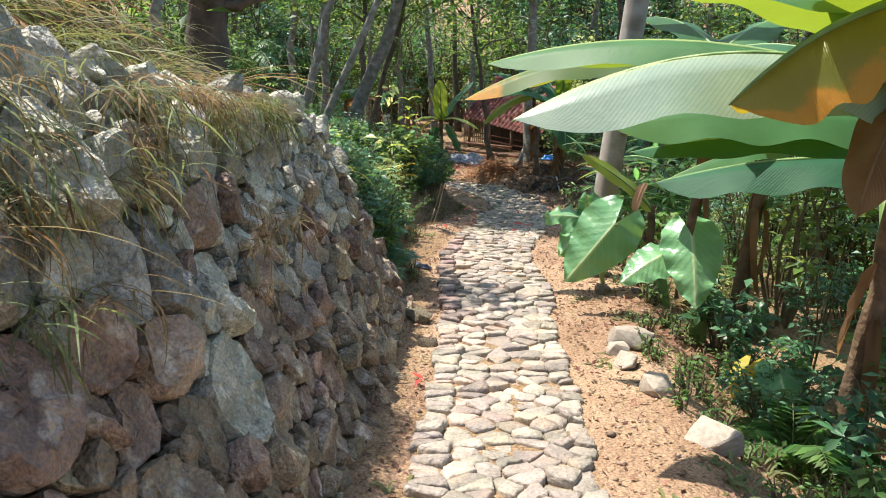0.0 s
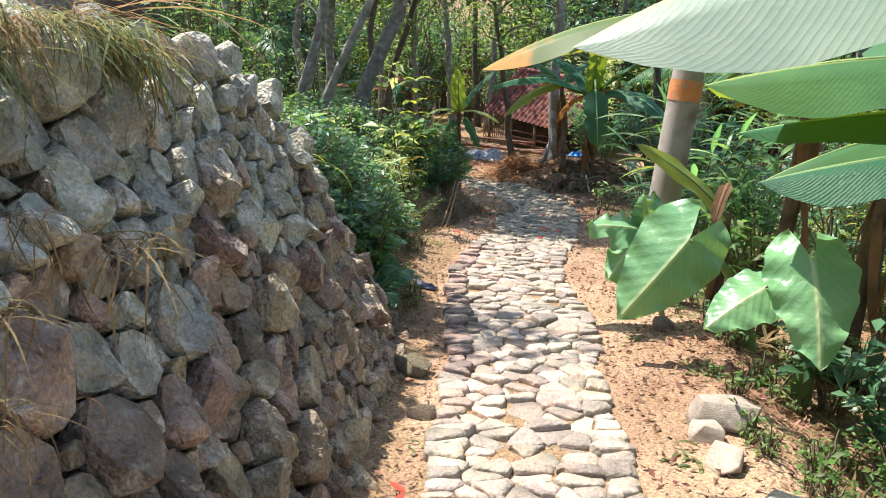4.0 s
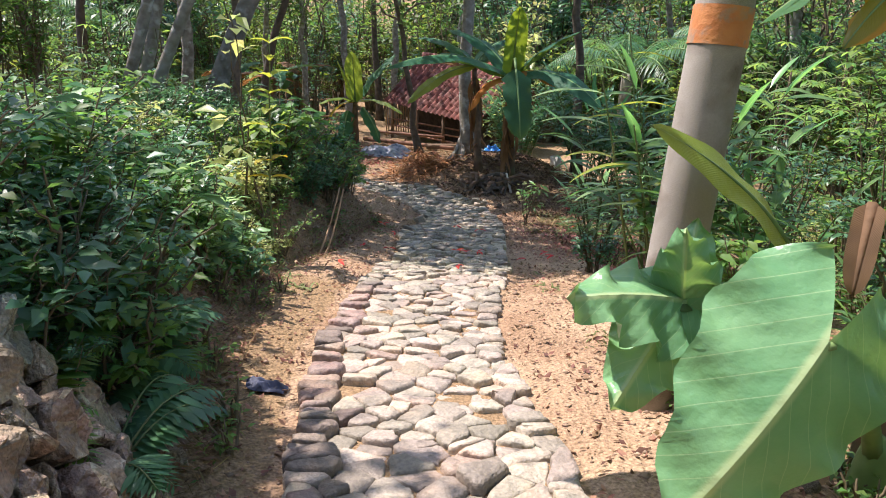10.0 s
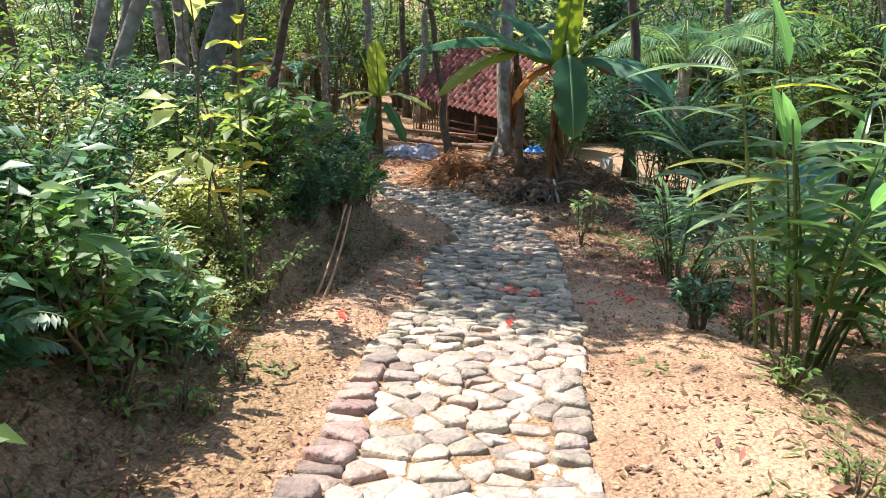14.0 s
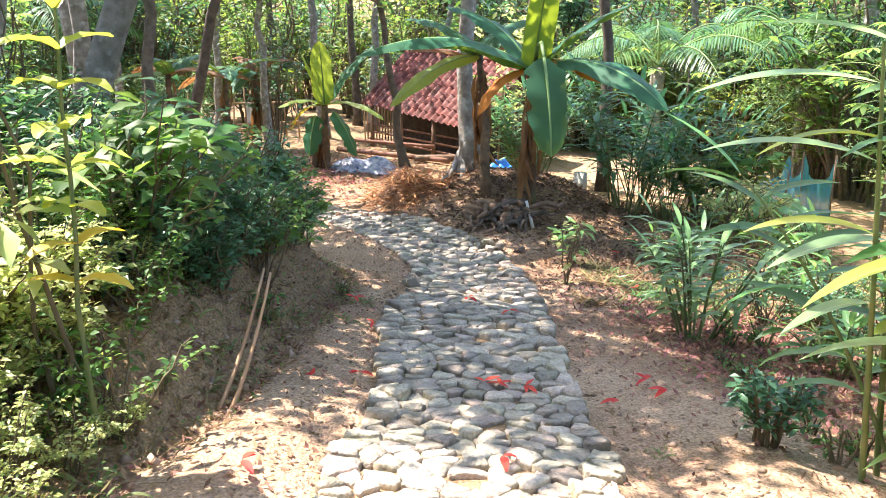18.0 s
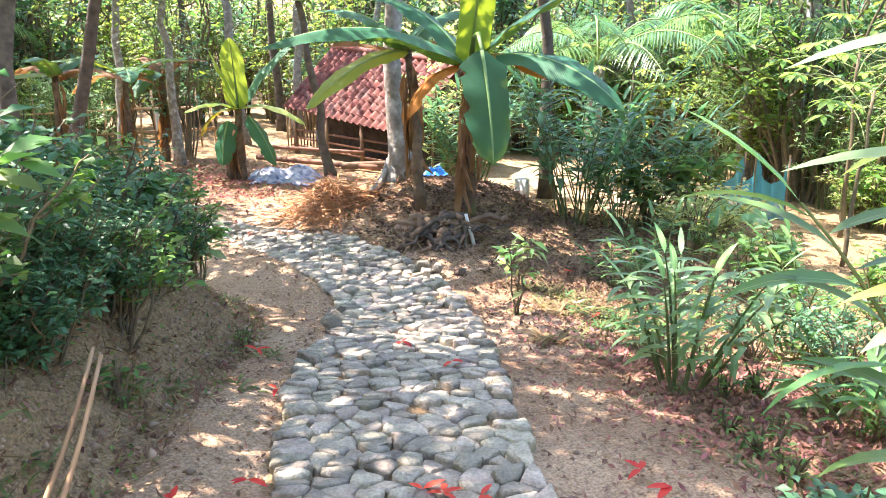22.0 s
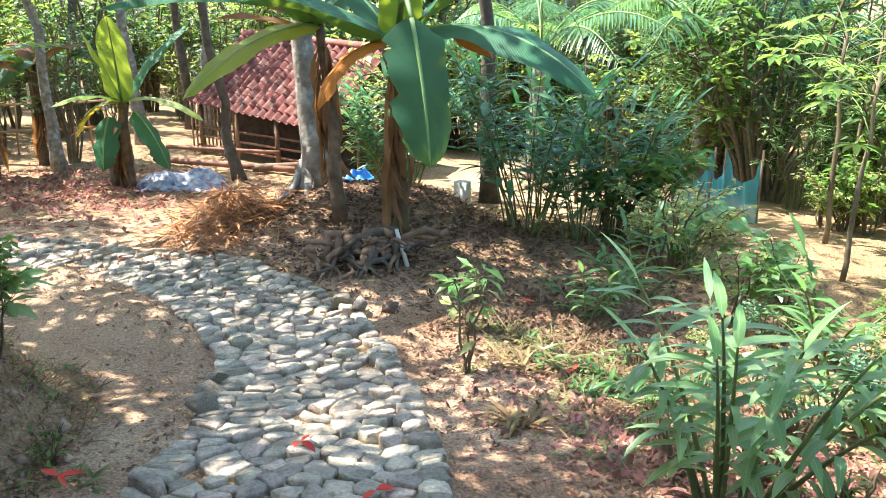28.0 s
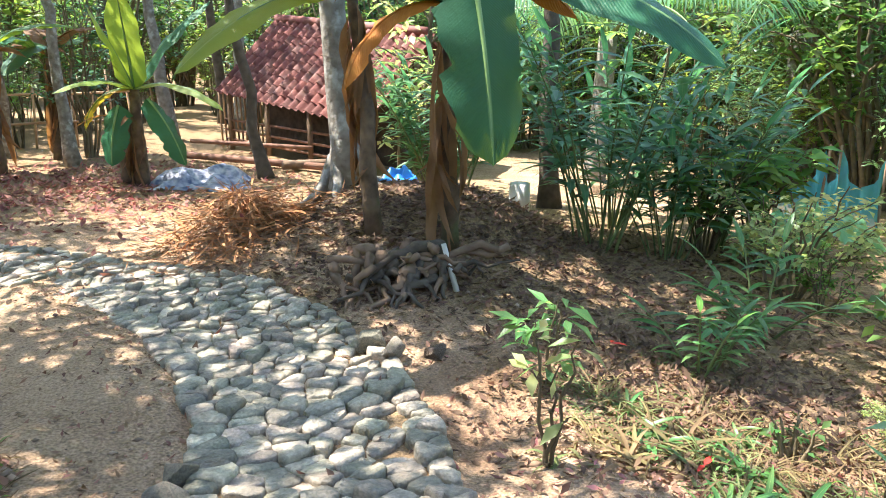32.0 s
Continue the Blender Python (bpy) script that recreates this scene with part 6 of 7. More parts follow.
def stone_wall():
    rng = np.random.default_rng(9)
    w = tagged(new("wall_stone"), "dry-stone retaining wall of brown-grey field rocks", "wall", kind="structure")
    # the stones lean: seeds and cells are laid out on axes turned and stretched
    ca, sa = math.cos(0.9), math.sin(0.9)
    turn = np.array([[ca, sa], [-sa * 1.3, ca * 1.3]])
    undo = np.linalg.inv(turn)

    def top(y):
        return np.interp(y, [0, 1.6, 5.0, 5.9, 6.6], [1.75, 1.75, 1.68, 0.95, 0.12])

    seeds = np.zeros((0, 3))
    for want, tries in ((0.165, 60), (0.115, 500), (0.082, 3000), (0.06, 7000), (0.04, 8000)):
        for _ in range(tries):
            y, z = rng.uniform(0.0, 6.6), rng.uniform(-0.08, 1.8)
            r = want * rng.uniform(0.85, 1.15) * (1.2 if y < 2.2 else 1.0 if y < 4 else 0.92)
            if want > 0.15 and not (y < 2.6 and rng.random() < 0.6) or z > top(y) + 0.02:
                continue
            q = turn @ (y, z)
            if np.all(np.hypot(seeds[:, 0] - q[0], seeds[:, 1] - q[1]) > 0.92 * (r + seeds[:, 2])):
                seeds = np.vstack([seeds, (q[0], q[1], r)])
    S = seeds
    rest = {"rock": Geo(), "rock_lichen": Geo()}
    made = 0
    for k, (qx, qy, r) in enumerate(S):
        dist = np.hypot(S[:, 0] - qx, S[:, 1] - qy)
        R = r * 1.5
        poly = [(R * math.cos(a), R * math.sin(a)) for a in np.linspace(0, 2 * math.pi, 14, endpoint=False)]
        for o in np.nonzero((dist < 1.0) & (dist > 0))[0]:
            dx, dy, ln = S[o, 0] - qx, S[o, 1] - qy, dist[o]
            poly = clip_cell(poly, dx / ln, dy / ln, (ln * ln + r * r - S[o, 2] ** 2) / (2 * ln) - 0.004)
            if len(poly) < 3:
                break
        if len(poly) < 3:
            continue
        P = (np.array(poly) + (qx, qy)) @ undo.T
        if min(np.ptp(P[:, 0]), np.ptp(P[:, 1])) < 0.035:
            continue
        V, F = wall_stone(P, rng.normal(0.0, 0.018), rng)
        W = wall_point(V[:, 0], V[:, 1], V[:, 2])
        y, z = P.mean(0)
        kind = "rock_lichen" if z > 0.98 + 0.12 * math.sin(y * 5) + rng.normal(0, 0.16) else "rock"
        if 1.2 < y < 4.7 and made < 300:
            mid = W.mean(0)
            g = Geo()
            g.add(W - mid, F)
            me = g.mesh("stone", MAT[kind])
            me.set_sharp_from_angle(angle=radians(26))
            ob = new("stone", me)
            ob.parent, ob.location = w, mid
            made += 1
        else:
            rest[kind].add(W, F)
    for kind, name in (("rock", "lower_stones"), ("rock_lichen", "upper_stones")):
        ob = part(name, rest[kind], kind + "_joined", w)
        ob.data.set_sharp_from_angle(angle=radians(26))
        tagged(ob, kind="stuff")
    # the tumbled end of the wall
    for _ in range(40):
        y = rng.uniform(5.1, 6.5)
        t = float(top(y))
        zz = np.interp(y, *PROFILE) + t + rng.uniform(-0.14, 0.02)
        x = np.interp(y, *FOOT) - 0.1 - t * 0.45 - rng.uniform(0.0, 0.6)
        k = rng.uniform(0.08, 0.15)
        stone(w, x, y, zz, k, k * 1.1, k * 0.8, rng)


stone_wall()


def loose_rocks():
    rng = np.random.default_rng(19)
    spots = [(1.25, 3.8, 0.13, "rock_pale"), (1.18, 4.25, 0.1, "rock_pale"), (1.32, 4.7, 0.17, "rock_pale"), (1.2, 4.55, 0.1, "rock_pale"), (-0.2, 5.3, 0.12, "rock"), (-0.12, 4.75, 0.08, "rock"),
             (1.34, 3.15, 0.16, "rock_pale"), (-0.75, 6.75, 0.15, "rock"), (-0.6, 7.0, 0.12, "rock"), (1.45, 6.2, 0.1, "rock"), (2.25, 14.95, 0.08, "rock"), (1.75, 6.15, 0.07, "rock")]
    for x, y, s, m in spots:
        me = rock_mesh("loose_rock", int(x * 100 + y * 7) + 900)
        me.materials.append(MAT[m])
        ob = tagged(new("loose_rock", me), "pale rounded rock in the dirt" if m == "rock_pale" else "brown-grey rock lying in the dirt", "rock")
        ob.matrix_basis = pose(x, y, gz(x, y) + s * 0.25, 0, 0, rng.uniform(0, 360)) @ Matrix.Diagonal((s, s * 1.2, s * 0.7, 1))


loose_rocks()


# ---- utility pole ----
def utility_pole():
    p = thing("utility_pole", "grey concrete utility pole with orange paint band", "utility pole")
    a, b = Vector((1.49, 6.95, gz(1.5, 6.95) - 0.3)), Vector((1.70, 7.04, 0.77))
    d = (b - a).normalized()
    top = a + d * 7.5
    g = Geo()
    g.tube([a + (top - a) * k / 12 for k in range(13)], np.linspace(0.121, 0.092, 13), 28)
    part("shaft", g, "pole", p)
    g = Geo()
    g.tube([b - d * 0.075, b - d * 0.025, b + d * 0.025, b + d * 0.075], 0.118, 28, False)
    part("paint_band", g, "orange", p, "faded orange paint band")
    side = d.cross(Vector((0.3, -1, 0))).normalized()
    face = side.cross(d).normalized()
    g = Geo()
    o = face * -0.111 + side * 0.03
    g.tube([a + o + d * 0.3, a + o * 0.97 + d * 3.0, a + o * 0.8 + d * 7.2], 0.004, 5)
    part("seam", g, "wood_dark", p)
    g = Geo()
    g.box((-0.5, -0.04, -0.04), (0.5, 0.04, 0.04), Matrix.Translation(top - d * 0.4))
    part("crossarm", g, "wood_dark", p)


utility_pole()


# ---- shed with a clay-tile roof ----
def shed():
    p = thing("shed", "low open shed with a red clay-tile roof", "shed")
    o = Vector((0.73, 25.2, -1.19))
    along = Vector((0.53, -0.85, -0.06)).normalized()
    rise = Vector((0.85, 0.53, 0.0)).normalized() * 0.73 + Vector((0, 0, 0.685))
    rise = (rise - along * rise.dot(along)).normalized()
    nrm = along.cross(rise).normalized()
    L, S = 4.0, 1.8
    floor = gz(1.5, 24)
    base = Matrix((along, rise, nrm)).transposed().to_4x4()
    base.translation = o
    g = Geo()
    g.box((-0.05, 0, -0.06), (L + 0.05, S, -0.03), base)
    part("roof_deck", g, "wood_dark", p)
    tile = Geo()
    k = 7
    for i in range(2):
        tile.add([(x, y, 0.045 * math.sin(math.pi * (0.15 + 1.7 * q)) + (0.02 if y == 0 else 0)) for y in (0, 0.22) for q in [j / (k - 1) for j in range(k)] for x in [q * 0.21 - 0.0 + 0]][:2 * k] if i == 0 else
                 [(q * 0.21, 0, 0.045 * math.sin(math.pi * (0.15 + 1.7 * q)) + 0.02 - h) for h in (0, 0.014) for q in [j / (k - 1) for j in range(k)]],
                 [(j, j + 1, k + j + 1, k + j) for j in range(k - 1)])
    me = tile.mesh("roof_tile", MAT["tile"])
    rng = np.random.default_rng(4)
    for r in range(10):
        for c in range(20):
            ob = new("roof_tile", me)
            ob.parent = p
            ob.matrix_basis = base @ pose(c * 0.205 + rng.uniform(-0.008, 0.008), r * 0.185 - 0.05, rng.uniform(0, 0.012), rng.uniform(-1, 1), rng.uniform(-1, 1), rng.uniform(-2, 2))
    g = Geo()
    g.tube([o + rise * S + along * (L * q / 8) + nrm * 0.03 for q in range(9)], 0.075, 10)
    part("ridge", g, "tile", p)
    back = o + rise * S
    g = Geo()
    far = Vector((back.x, back.y, 0)) + Vector((0.85, 0.53, 0)).normalized() * 1.4
    quad = [back, back + along * L, Vector((far.x, far.y, o.z)) + along * L, Vector((far.x, far.y, o.z))]
    g.add([list(q + Vector((0, 0, dz))) for dz in (0, -0.05) for q in quad], [(0, 1, 2, 3), (7, 6, 5, 4), (0, 4, 5, 1), (1, 5, 6, 2), (2, 6, 7, 3), (3, 7, 4, 0)])
    part("rear_roof", g, "tile", p, smooth=False)
    for q in (0.05, 0.35, 0.65, 0.95):
        for dd, hh in ((0.12, 0.05), (S * 0.95, 0.1)):
            b = o + along * (L * q) + rise * dd
            g = Geo()
            g.tube([(b.x, b.y, floor - 0.1), (b.x, b.y, b.z - 0.06)], 0.045, 8)
            part("post", g, "wood", p)
    for hz in (0.15, 0.32, 0.5):
        a = o + rise * 0.14
        b = a + along * L
        g = Geo()
        g.tube([(a.x, a.y, floor + hz), (b.x, b.y, floor + hz)], 0.022, 6)
        part("rail", g, "wood_red", p)
    w0, w1 = o + rise * 1.3, o + rise * 1.3 + along * L
    g = Geo()
    g.add([(w.x, w.y + dy, z) for dy in (0, 0.04) for w in (w0, w1) for z in (floor - 0.05, o.z + 0.75)], [(0, 2, 3, 1), (4, 5, 7, 6), (0, 1, 5, 4), (2, 6, 7, 3), (1, 3, 7, 5), (0, 4, 6, 2)])
    part("back_wall", g, "wood_dark", p, smooth=False)
    # woven gable end on the open side
    for i in range(16):
        q = i / 15
        b = o + rise * (0.05 + 1.7 * q) - along * 0.04
        g = Geo()
        g.tube([(b.x, b.y, floor - 0.02), (b.x, b.y, b.z - 0.05)], 0.018, 5)
        part("cane", g, "bamboo", p)


shed()


def timber(name, a, b, r, material, label):
    g = Geo()
    a, b = Vector(a), Vector(b)
    g.tube(bent(a, b, 0, 6), r, 8)
    ob = new(name, g.mesh(name, MAT[material]))
    return tagged(ob, label, "timber", "timbers before the shed")


timber("timber_beam", (0.1, 23.6, gz(0.1, 23.6) + 0.1), (2.4, 22.0, gz(2.4, 22) + 0.1), 0.055, "wood_red", "long reddish timber lying on the ground")
timber("timber_beam", (0.3, 23.9, gz(0.3, 23.9) + 0.28), (2.2, 22.9, gz(2.2, 22.9) + 0.3), 0.035, "wood_red", "long bamboo pole lying on timbers")
timber("timber_beam", (1.7, 22.2, gz(1.7, 22.2) + 0.1), (3.2, 22.6, gz(3.2, 22.6) + 0.12), 0.07, "wood", "short weathered beam on the ground")


# ---- roots, heaps, cloths on and about the mound ----
def root_heap():
    rng = np.random.default_rng(31)
    p = thing("stump_roots", "tangled weathered dead roots of a stump", "roots")
    c = np.array([2.35, 16.0, gz(2.35, 16.0)])
    for k in range(46):
        a = rng.uniform(0, 6.28)
        r = rng.uniform(0.15, 0.6)
        st = c + rng.normal(0, 0.1, 3) * np.array([2.6, 0.8, 0.5]) + np.array([0, 0, 0.15])
        e = c + np.array([math.cos(a) * r * 1.3, math.sin(a) * r * 0.6 - 0.1, 0])
        e[2] = gz(e[0], e[1]) - 0.02 if k % 4 else gz(e[0], e[1]) + rng.uniform(0.05, 0.28)
        n = 9
        pts = bent(st, e, rng.uniform(0.0, 0.1), n, rng, 0.022)
        g = Geo()
        g.tube(pts, np.linspace(0.042, 0.009, n) * rng.uniform(0.5, 1.15) * rng.uniform(0.8, 1.25, n), 7)
        part("root", g, ("bark_dark", "wood", "wood")[k % 3], p)
    t = thing("tree_roots", "spreading surface roots at the grey tree's foot", "roots")
    for k in range(7):
        g = Geo()
        a = k * 0.9
        pts = [(2.1 + math.cos(a) * r, 18.1 + math.sin(a) * r, gz(2.1 + math.cos(a) * r, 18.1 + math.sin(a) * r) + h) for r, h in ((0.05, 0.35), (0.16, 0.14), (0.32, 0.04), (0.6, -0.02))]
        g.tube(pts, [0.07, 0.06, 0.045, 0.02], 7)
        part("root", g, "bark", t)
    s = thing("pale_stick", "pale broken stick leaning on the roots", "stick")
    g = Geo()
    g.tube([(2.62, 15.85, gz(2.62, 15.85)), (2.55, 15.95, gz(2.5, 15.9) + 0.3)], [0.022, 0.018], 7)
    part("stick", g, "white", s)


root_heap()


def stuff_leaves(name, label, count, centre, spread, size, material, seed, lift=0.0, pile=0.0, category="leaves", long=False, where=None):
    rng = np.random.default_rng(seed)
    g = Geo()
    tpls = [leaf_tpl(2, lance, rng.uniform(-1.2, 1.4), rng.uniform(-0.5, 0.6), 1, 0, 0, 0.05 if long else rng.uniform(0.3, 0.55)) for _ in range(7)]
    made = 0
    while made < count:
        if where:
            x, y = where(rng)
        else:
            x, y = rng.normal(centre[0], spread[0]), rng.normal(centre[1], spread[1])
        h = pile * math.exp(-((x - centre[0]) / spread[0]) ** 2 - ((y - centre[1]) / spread[1]) ** 2) * rng.uniform(0, 1) if pile else 0
        a = rng.uniform(0, 6.28)
        put_leaf(g, tpls[made % 7], (x, y, gz(x, y) + 0.012 + lift + h), (math.cos(a), math.sin(a), rng.normal(0.06, 0.22)), size * rng.uniform(0.6, 1.4), rng.uniform(-0.7, 0.7))
        made += 1
    return tagged(new(name, g.mesh(name, MAT[material])), label, category, kind="stuff")


stuff_leaves("fibre_heap", "orange-brown heap of dry coconut fibre and straw", 1500, (1.2, 17.5), (0.33, 0.26), 0.34, "fibre", 601, pile=0.2, category="straw heap", long=True)
stuff_leaves("mound_litter", "brown dead leaves covering the mound", 6500, (2.7, 16.9), (0.9, 0.7), 0.065, "litter_dark", 602)
stuff_leaves("wood_litter", "dark dead leaves under the gingers", 4200, (4.3, 15.2), (1.1, 1.4), 0.07, "litter_dark", 606)
stuff_leaves("leaf_litter", "reddish-brown dead leaves in a drift beside the path", 7500, (3.15, 11.9), (0.42, 0.85), 0.048, "litter_red", 603)
stuff_leaves("grass_litter", "brown dead leaves among grass beside the path", 4800, (3.45, 14.1), (0.5, 0.75), 0.05, "litter_dark", 610)
stuff_leaves("taro_litter", "brown dead leaves under the taro plants", 2200, (2.05, 5.4), (0.4, 1.3), 0.06, "litter", 609)


def beside(rng):
    while True:
        y = rng.uniform(2.0, 16.5)
        x = np.interp(y, *RIGHT) + abs(rng.normal(0, 1.1)) + 0.05 if rng.random() < 0.6 else np.interp(y, *LEFT) - abs(rng.normal(0, 0.5)) - 0.02
        return float(x), y


stuff_leaves("scattered_leaves", "scattered brown dead leaves on the dirt", 6400, (0, 0), (1, 1), 0.04, "litter", 604, where=beside)
def on_bank(rng):
    y = rng.uniform(6.2, 14.4)
    return float(np.interp(y, *FOOT) + 0.1 - rng.uniform(0, 1.0)), y


stuff_leaves("bank_litter", "small dead leaves and twigs on the earth bank", 5200, (0, 0), (1, 1), 0.045, "litter", 607, where=on_bank)
stuff_leaves("bank_straw", "dry straw and grass clippings on the earth bank", 7000, (0, 0), (1, 1), 0.12, "straw", 611, where=on_bank, long=True, category="straw")
stuff_leaves("bank_moss", "small green creeping leaves on the earth bank", 1800, (0, 0), (1, 1), 0.03, "leaf_bush", 608, where=on_bank, category="weeds")
stuff_leaves("shed_litter", "reddish dead leaves on the ground by the shed", 4200, (-0.7, 20.8), (1.3, 1.4), 0.09, "litter_red", 605)
rr = random.Random(8)
for x, y in ((1.1, 10.85), (1.17, 10.8), (1.3, 10.75), (1.75, 10.6), (2.05, 10.7), (2.0, 10.85), (0.45, 11.1), (0.2, 10.9), (0.42, 12.8), (0.0, 9.9), (3.05, 13.6), (3.3, 14.9), (1.0, 9.9), (1.55, 12.3), (-0.12, 3.9), (0.55, 12.1), (1.35, 12.9), (-0.93, 5.3)):
    g = Geo()
    for _ in range(rr.choice((2, 3, 4))):
        a = rr.uniform(0, 6.28)
        put_leaf(g, leaf_tpl(4, lance, rr.uniform(0, 1), 0.3, 1, 0, 0, 0.35), (0, 0, 0.02), (math.cos(a), math.sin(a), 0.15), rr.uniform(0.06, 0.11))
    ob = tagged(new("fallen_flower", g.mesh("fallen_flower", MAT["red_leaf"])), "fallen red leaf on the ground", "leaf", "fallen red leaves")
    ob.location = (x, y, gz(x, y) + 0.035 if y > 5.4 or x > -0.5 else 0.86)


def crumpled(name, label, category, material, at, size, seed, alpha=1.0):
    rng = np.random.default_rng(seed)
    n = 22
    g = Geo()
    xs = np.linspace(-1, 1, n)
    X, Y = np.meshgrid(xs, xs)
    R = np.clip(1 - np.maximum(abs(X), abs(Y)) ** 3, 0, 1)
    Z = R * (0.45 + 0.9 * hash_noise(X * 3 + seed, Y * 3) + 0.5 * hash_noise(X * 7, Y * 7 + seed)) * size[2]
    i, j = np.meshgrid(np.arange(n - 1), np.arange(n - 1), indexing="ij")
    F = np.stack([i * n + j, i * n + j + 1, (i + 1) * n + j + 1, (i + 1) * n + j], -1).reshape(-1, 4)
    wob = 1 + 0.25 * hash_noise(X * 2 + seed, Y * 2)
    V = np.stack([X * size[0] * wob, Y * size[1] * wob, np.maximum(Z, 0) + 0.015], -1).reshape(-1, 3)
    V[:, 2] += ground(V[:, 0] + at[0], V[:, 1] + at[1]) - gz(*at)
    g.add(V, F)
    ob = tagged(new(name, g.mesh(name, MAT[material])), label, category)
    ob.location = (at[0], at[1], gz(*at))
    return ob


crumpled("blue_tarp", "bright blue plastic sheet heaped on the ground", "plastic sheet", "blue", (2.66, 18.15), (0.2, 0.14, 0.17), 3)
crumpled("striped_tarp", "crumpled grey and white plastic tarp on the dirt", "tarp", "tarp", (0.62, 21.0), (0.6, 0.5, 0.26), 5)
crumpled("cloth_scrap", "dark blue scrap of cloth on the dirt", "cloth", "black", (-0.22, 7.25), (0.09, 0.05, 0.05), 7)


def net_fence():
    rng = np.random.default_rng(12)
    p = thing("net_fence", "sagging teal plastic net hung on thin stakes", "net")
    posts = [(6.55, 17.6), (6.9, 17.4), (7.25, 17.55), (7.65, 17.35)]
    for x, y in posts:
        g = Geo()
        g.tube([(x, y, gz(x, y) - 0.1), (x + rng.uniform(-0.05, 0.05), y, gz(x, y) + 0.95)], 0.014, 6)
        part("stake", g, "wood", p)
    for (x0, y0), (x1, y1) in zip(posts, posts[1:]):
        g = Geo()
        n, m = 14, 12
        V = []
        for j in range(m + 1):
            for i in range(n + 1):
                s, h = i / n, j / m
                x, y = x0 + (x1 - x0) * s, y0 + (y1 - y0) * s + 0.06 * math.sin(s * 19 + h * 3) * (1 - h * 0.4)
                z = gz(x, y) + h * (0.9 - 0.75 * math.sin(math.pi * s) ** 0.8 * 0.5)
                V.append((x, y, z))
        g.add(V, [(j * (n + 1) + i, j * (n + 1) + i + 1, (j + 1) * (n + 1) + i + 1, (j + 1) * (n + 1) + i) for j in range(m) for i in range(n)])
        part("net", g, "net", p)


net_fence()

s = thing("white_stump", "short whitewashed stump on the mound's far side", "stump")
g = Geo()
g.tube([(4.05, 18.5, gz(4.05, 18.5) - 0.05), (4.05, 18.5, gz(4.05, 18.5) + 0.36)], [0.12, 0.11], 12)
part("trunk", g, "white", s)
for a, b in (((-0.22, 10.5), (-0.02, 11.05)), ((-0.16, 10.52), (0.02, 10.98))):
    g = Geo()
    g.tube(bent((a[0], a[1], gz(*a) - 0.03), (b[0], b[1], -0.72), -0.06, 7), np.linspace(0.012, 0.007, 7), 6)
    tagged(new("bare_stick", g.mesh("bare_stick", MAT["bamboo"])), "pale bare stick leaning on the bank", "stick", "sticks on the bank")


# ---- cobbled path ----
CENTRE = np.array([(0.12, -2), (0.15, 0), (0.25, 2.7), (0.35, 3.75), (0.43, 5.45), (0.5, 6.2), (0.46, 7.75), (0.62, 8.7), (0.88, 9.97), (1.02, 10.6), (1.13, 11.6), (1.24, 12.5), (1.46, 13.4), (1.55, 14.0), (1.5, 14.7), (1.3, 15.35), (1.0, 15.95), (0.55, 16.5), (-0.05, 16.95), (-0.8, 17.3), (-1.8, 17.5)])
HALF = np.array([0.40, 0.40, 0.41, 0.42, 0.43, 0.51, 0.5, 0.5, 0.56, 0.5, 0.55, 0.61, 0.54, 0.5, 0.53, 0.52, 0.5, 0.48, 0.45, 0.4, 0.36])


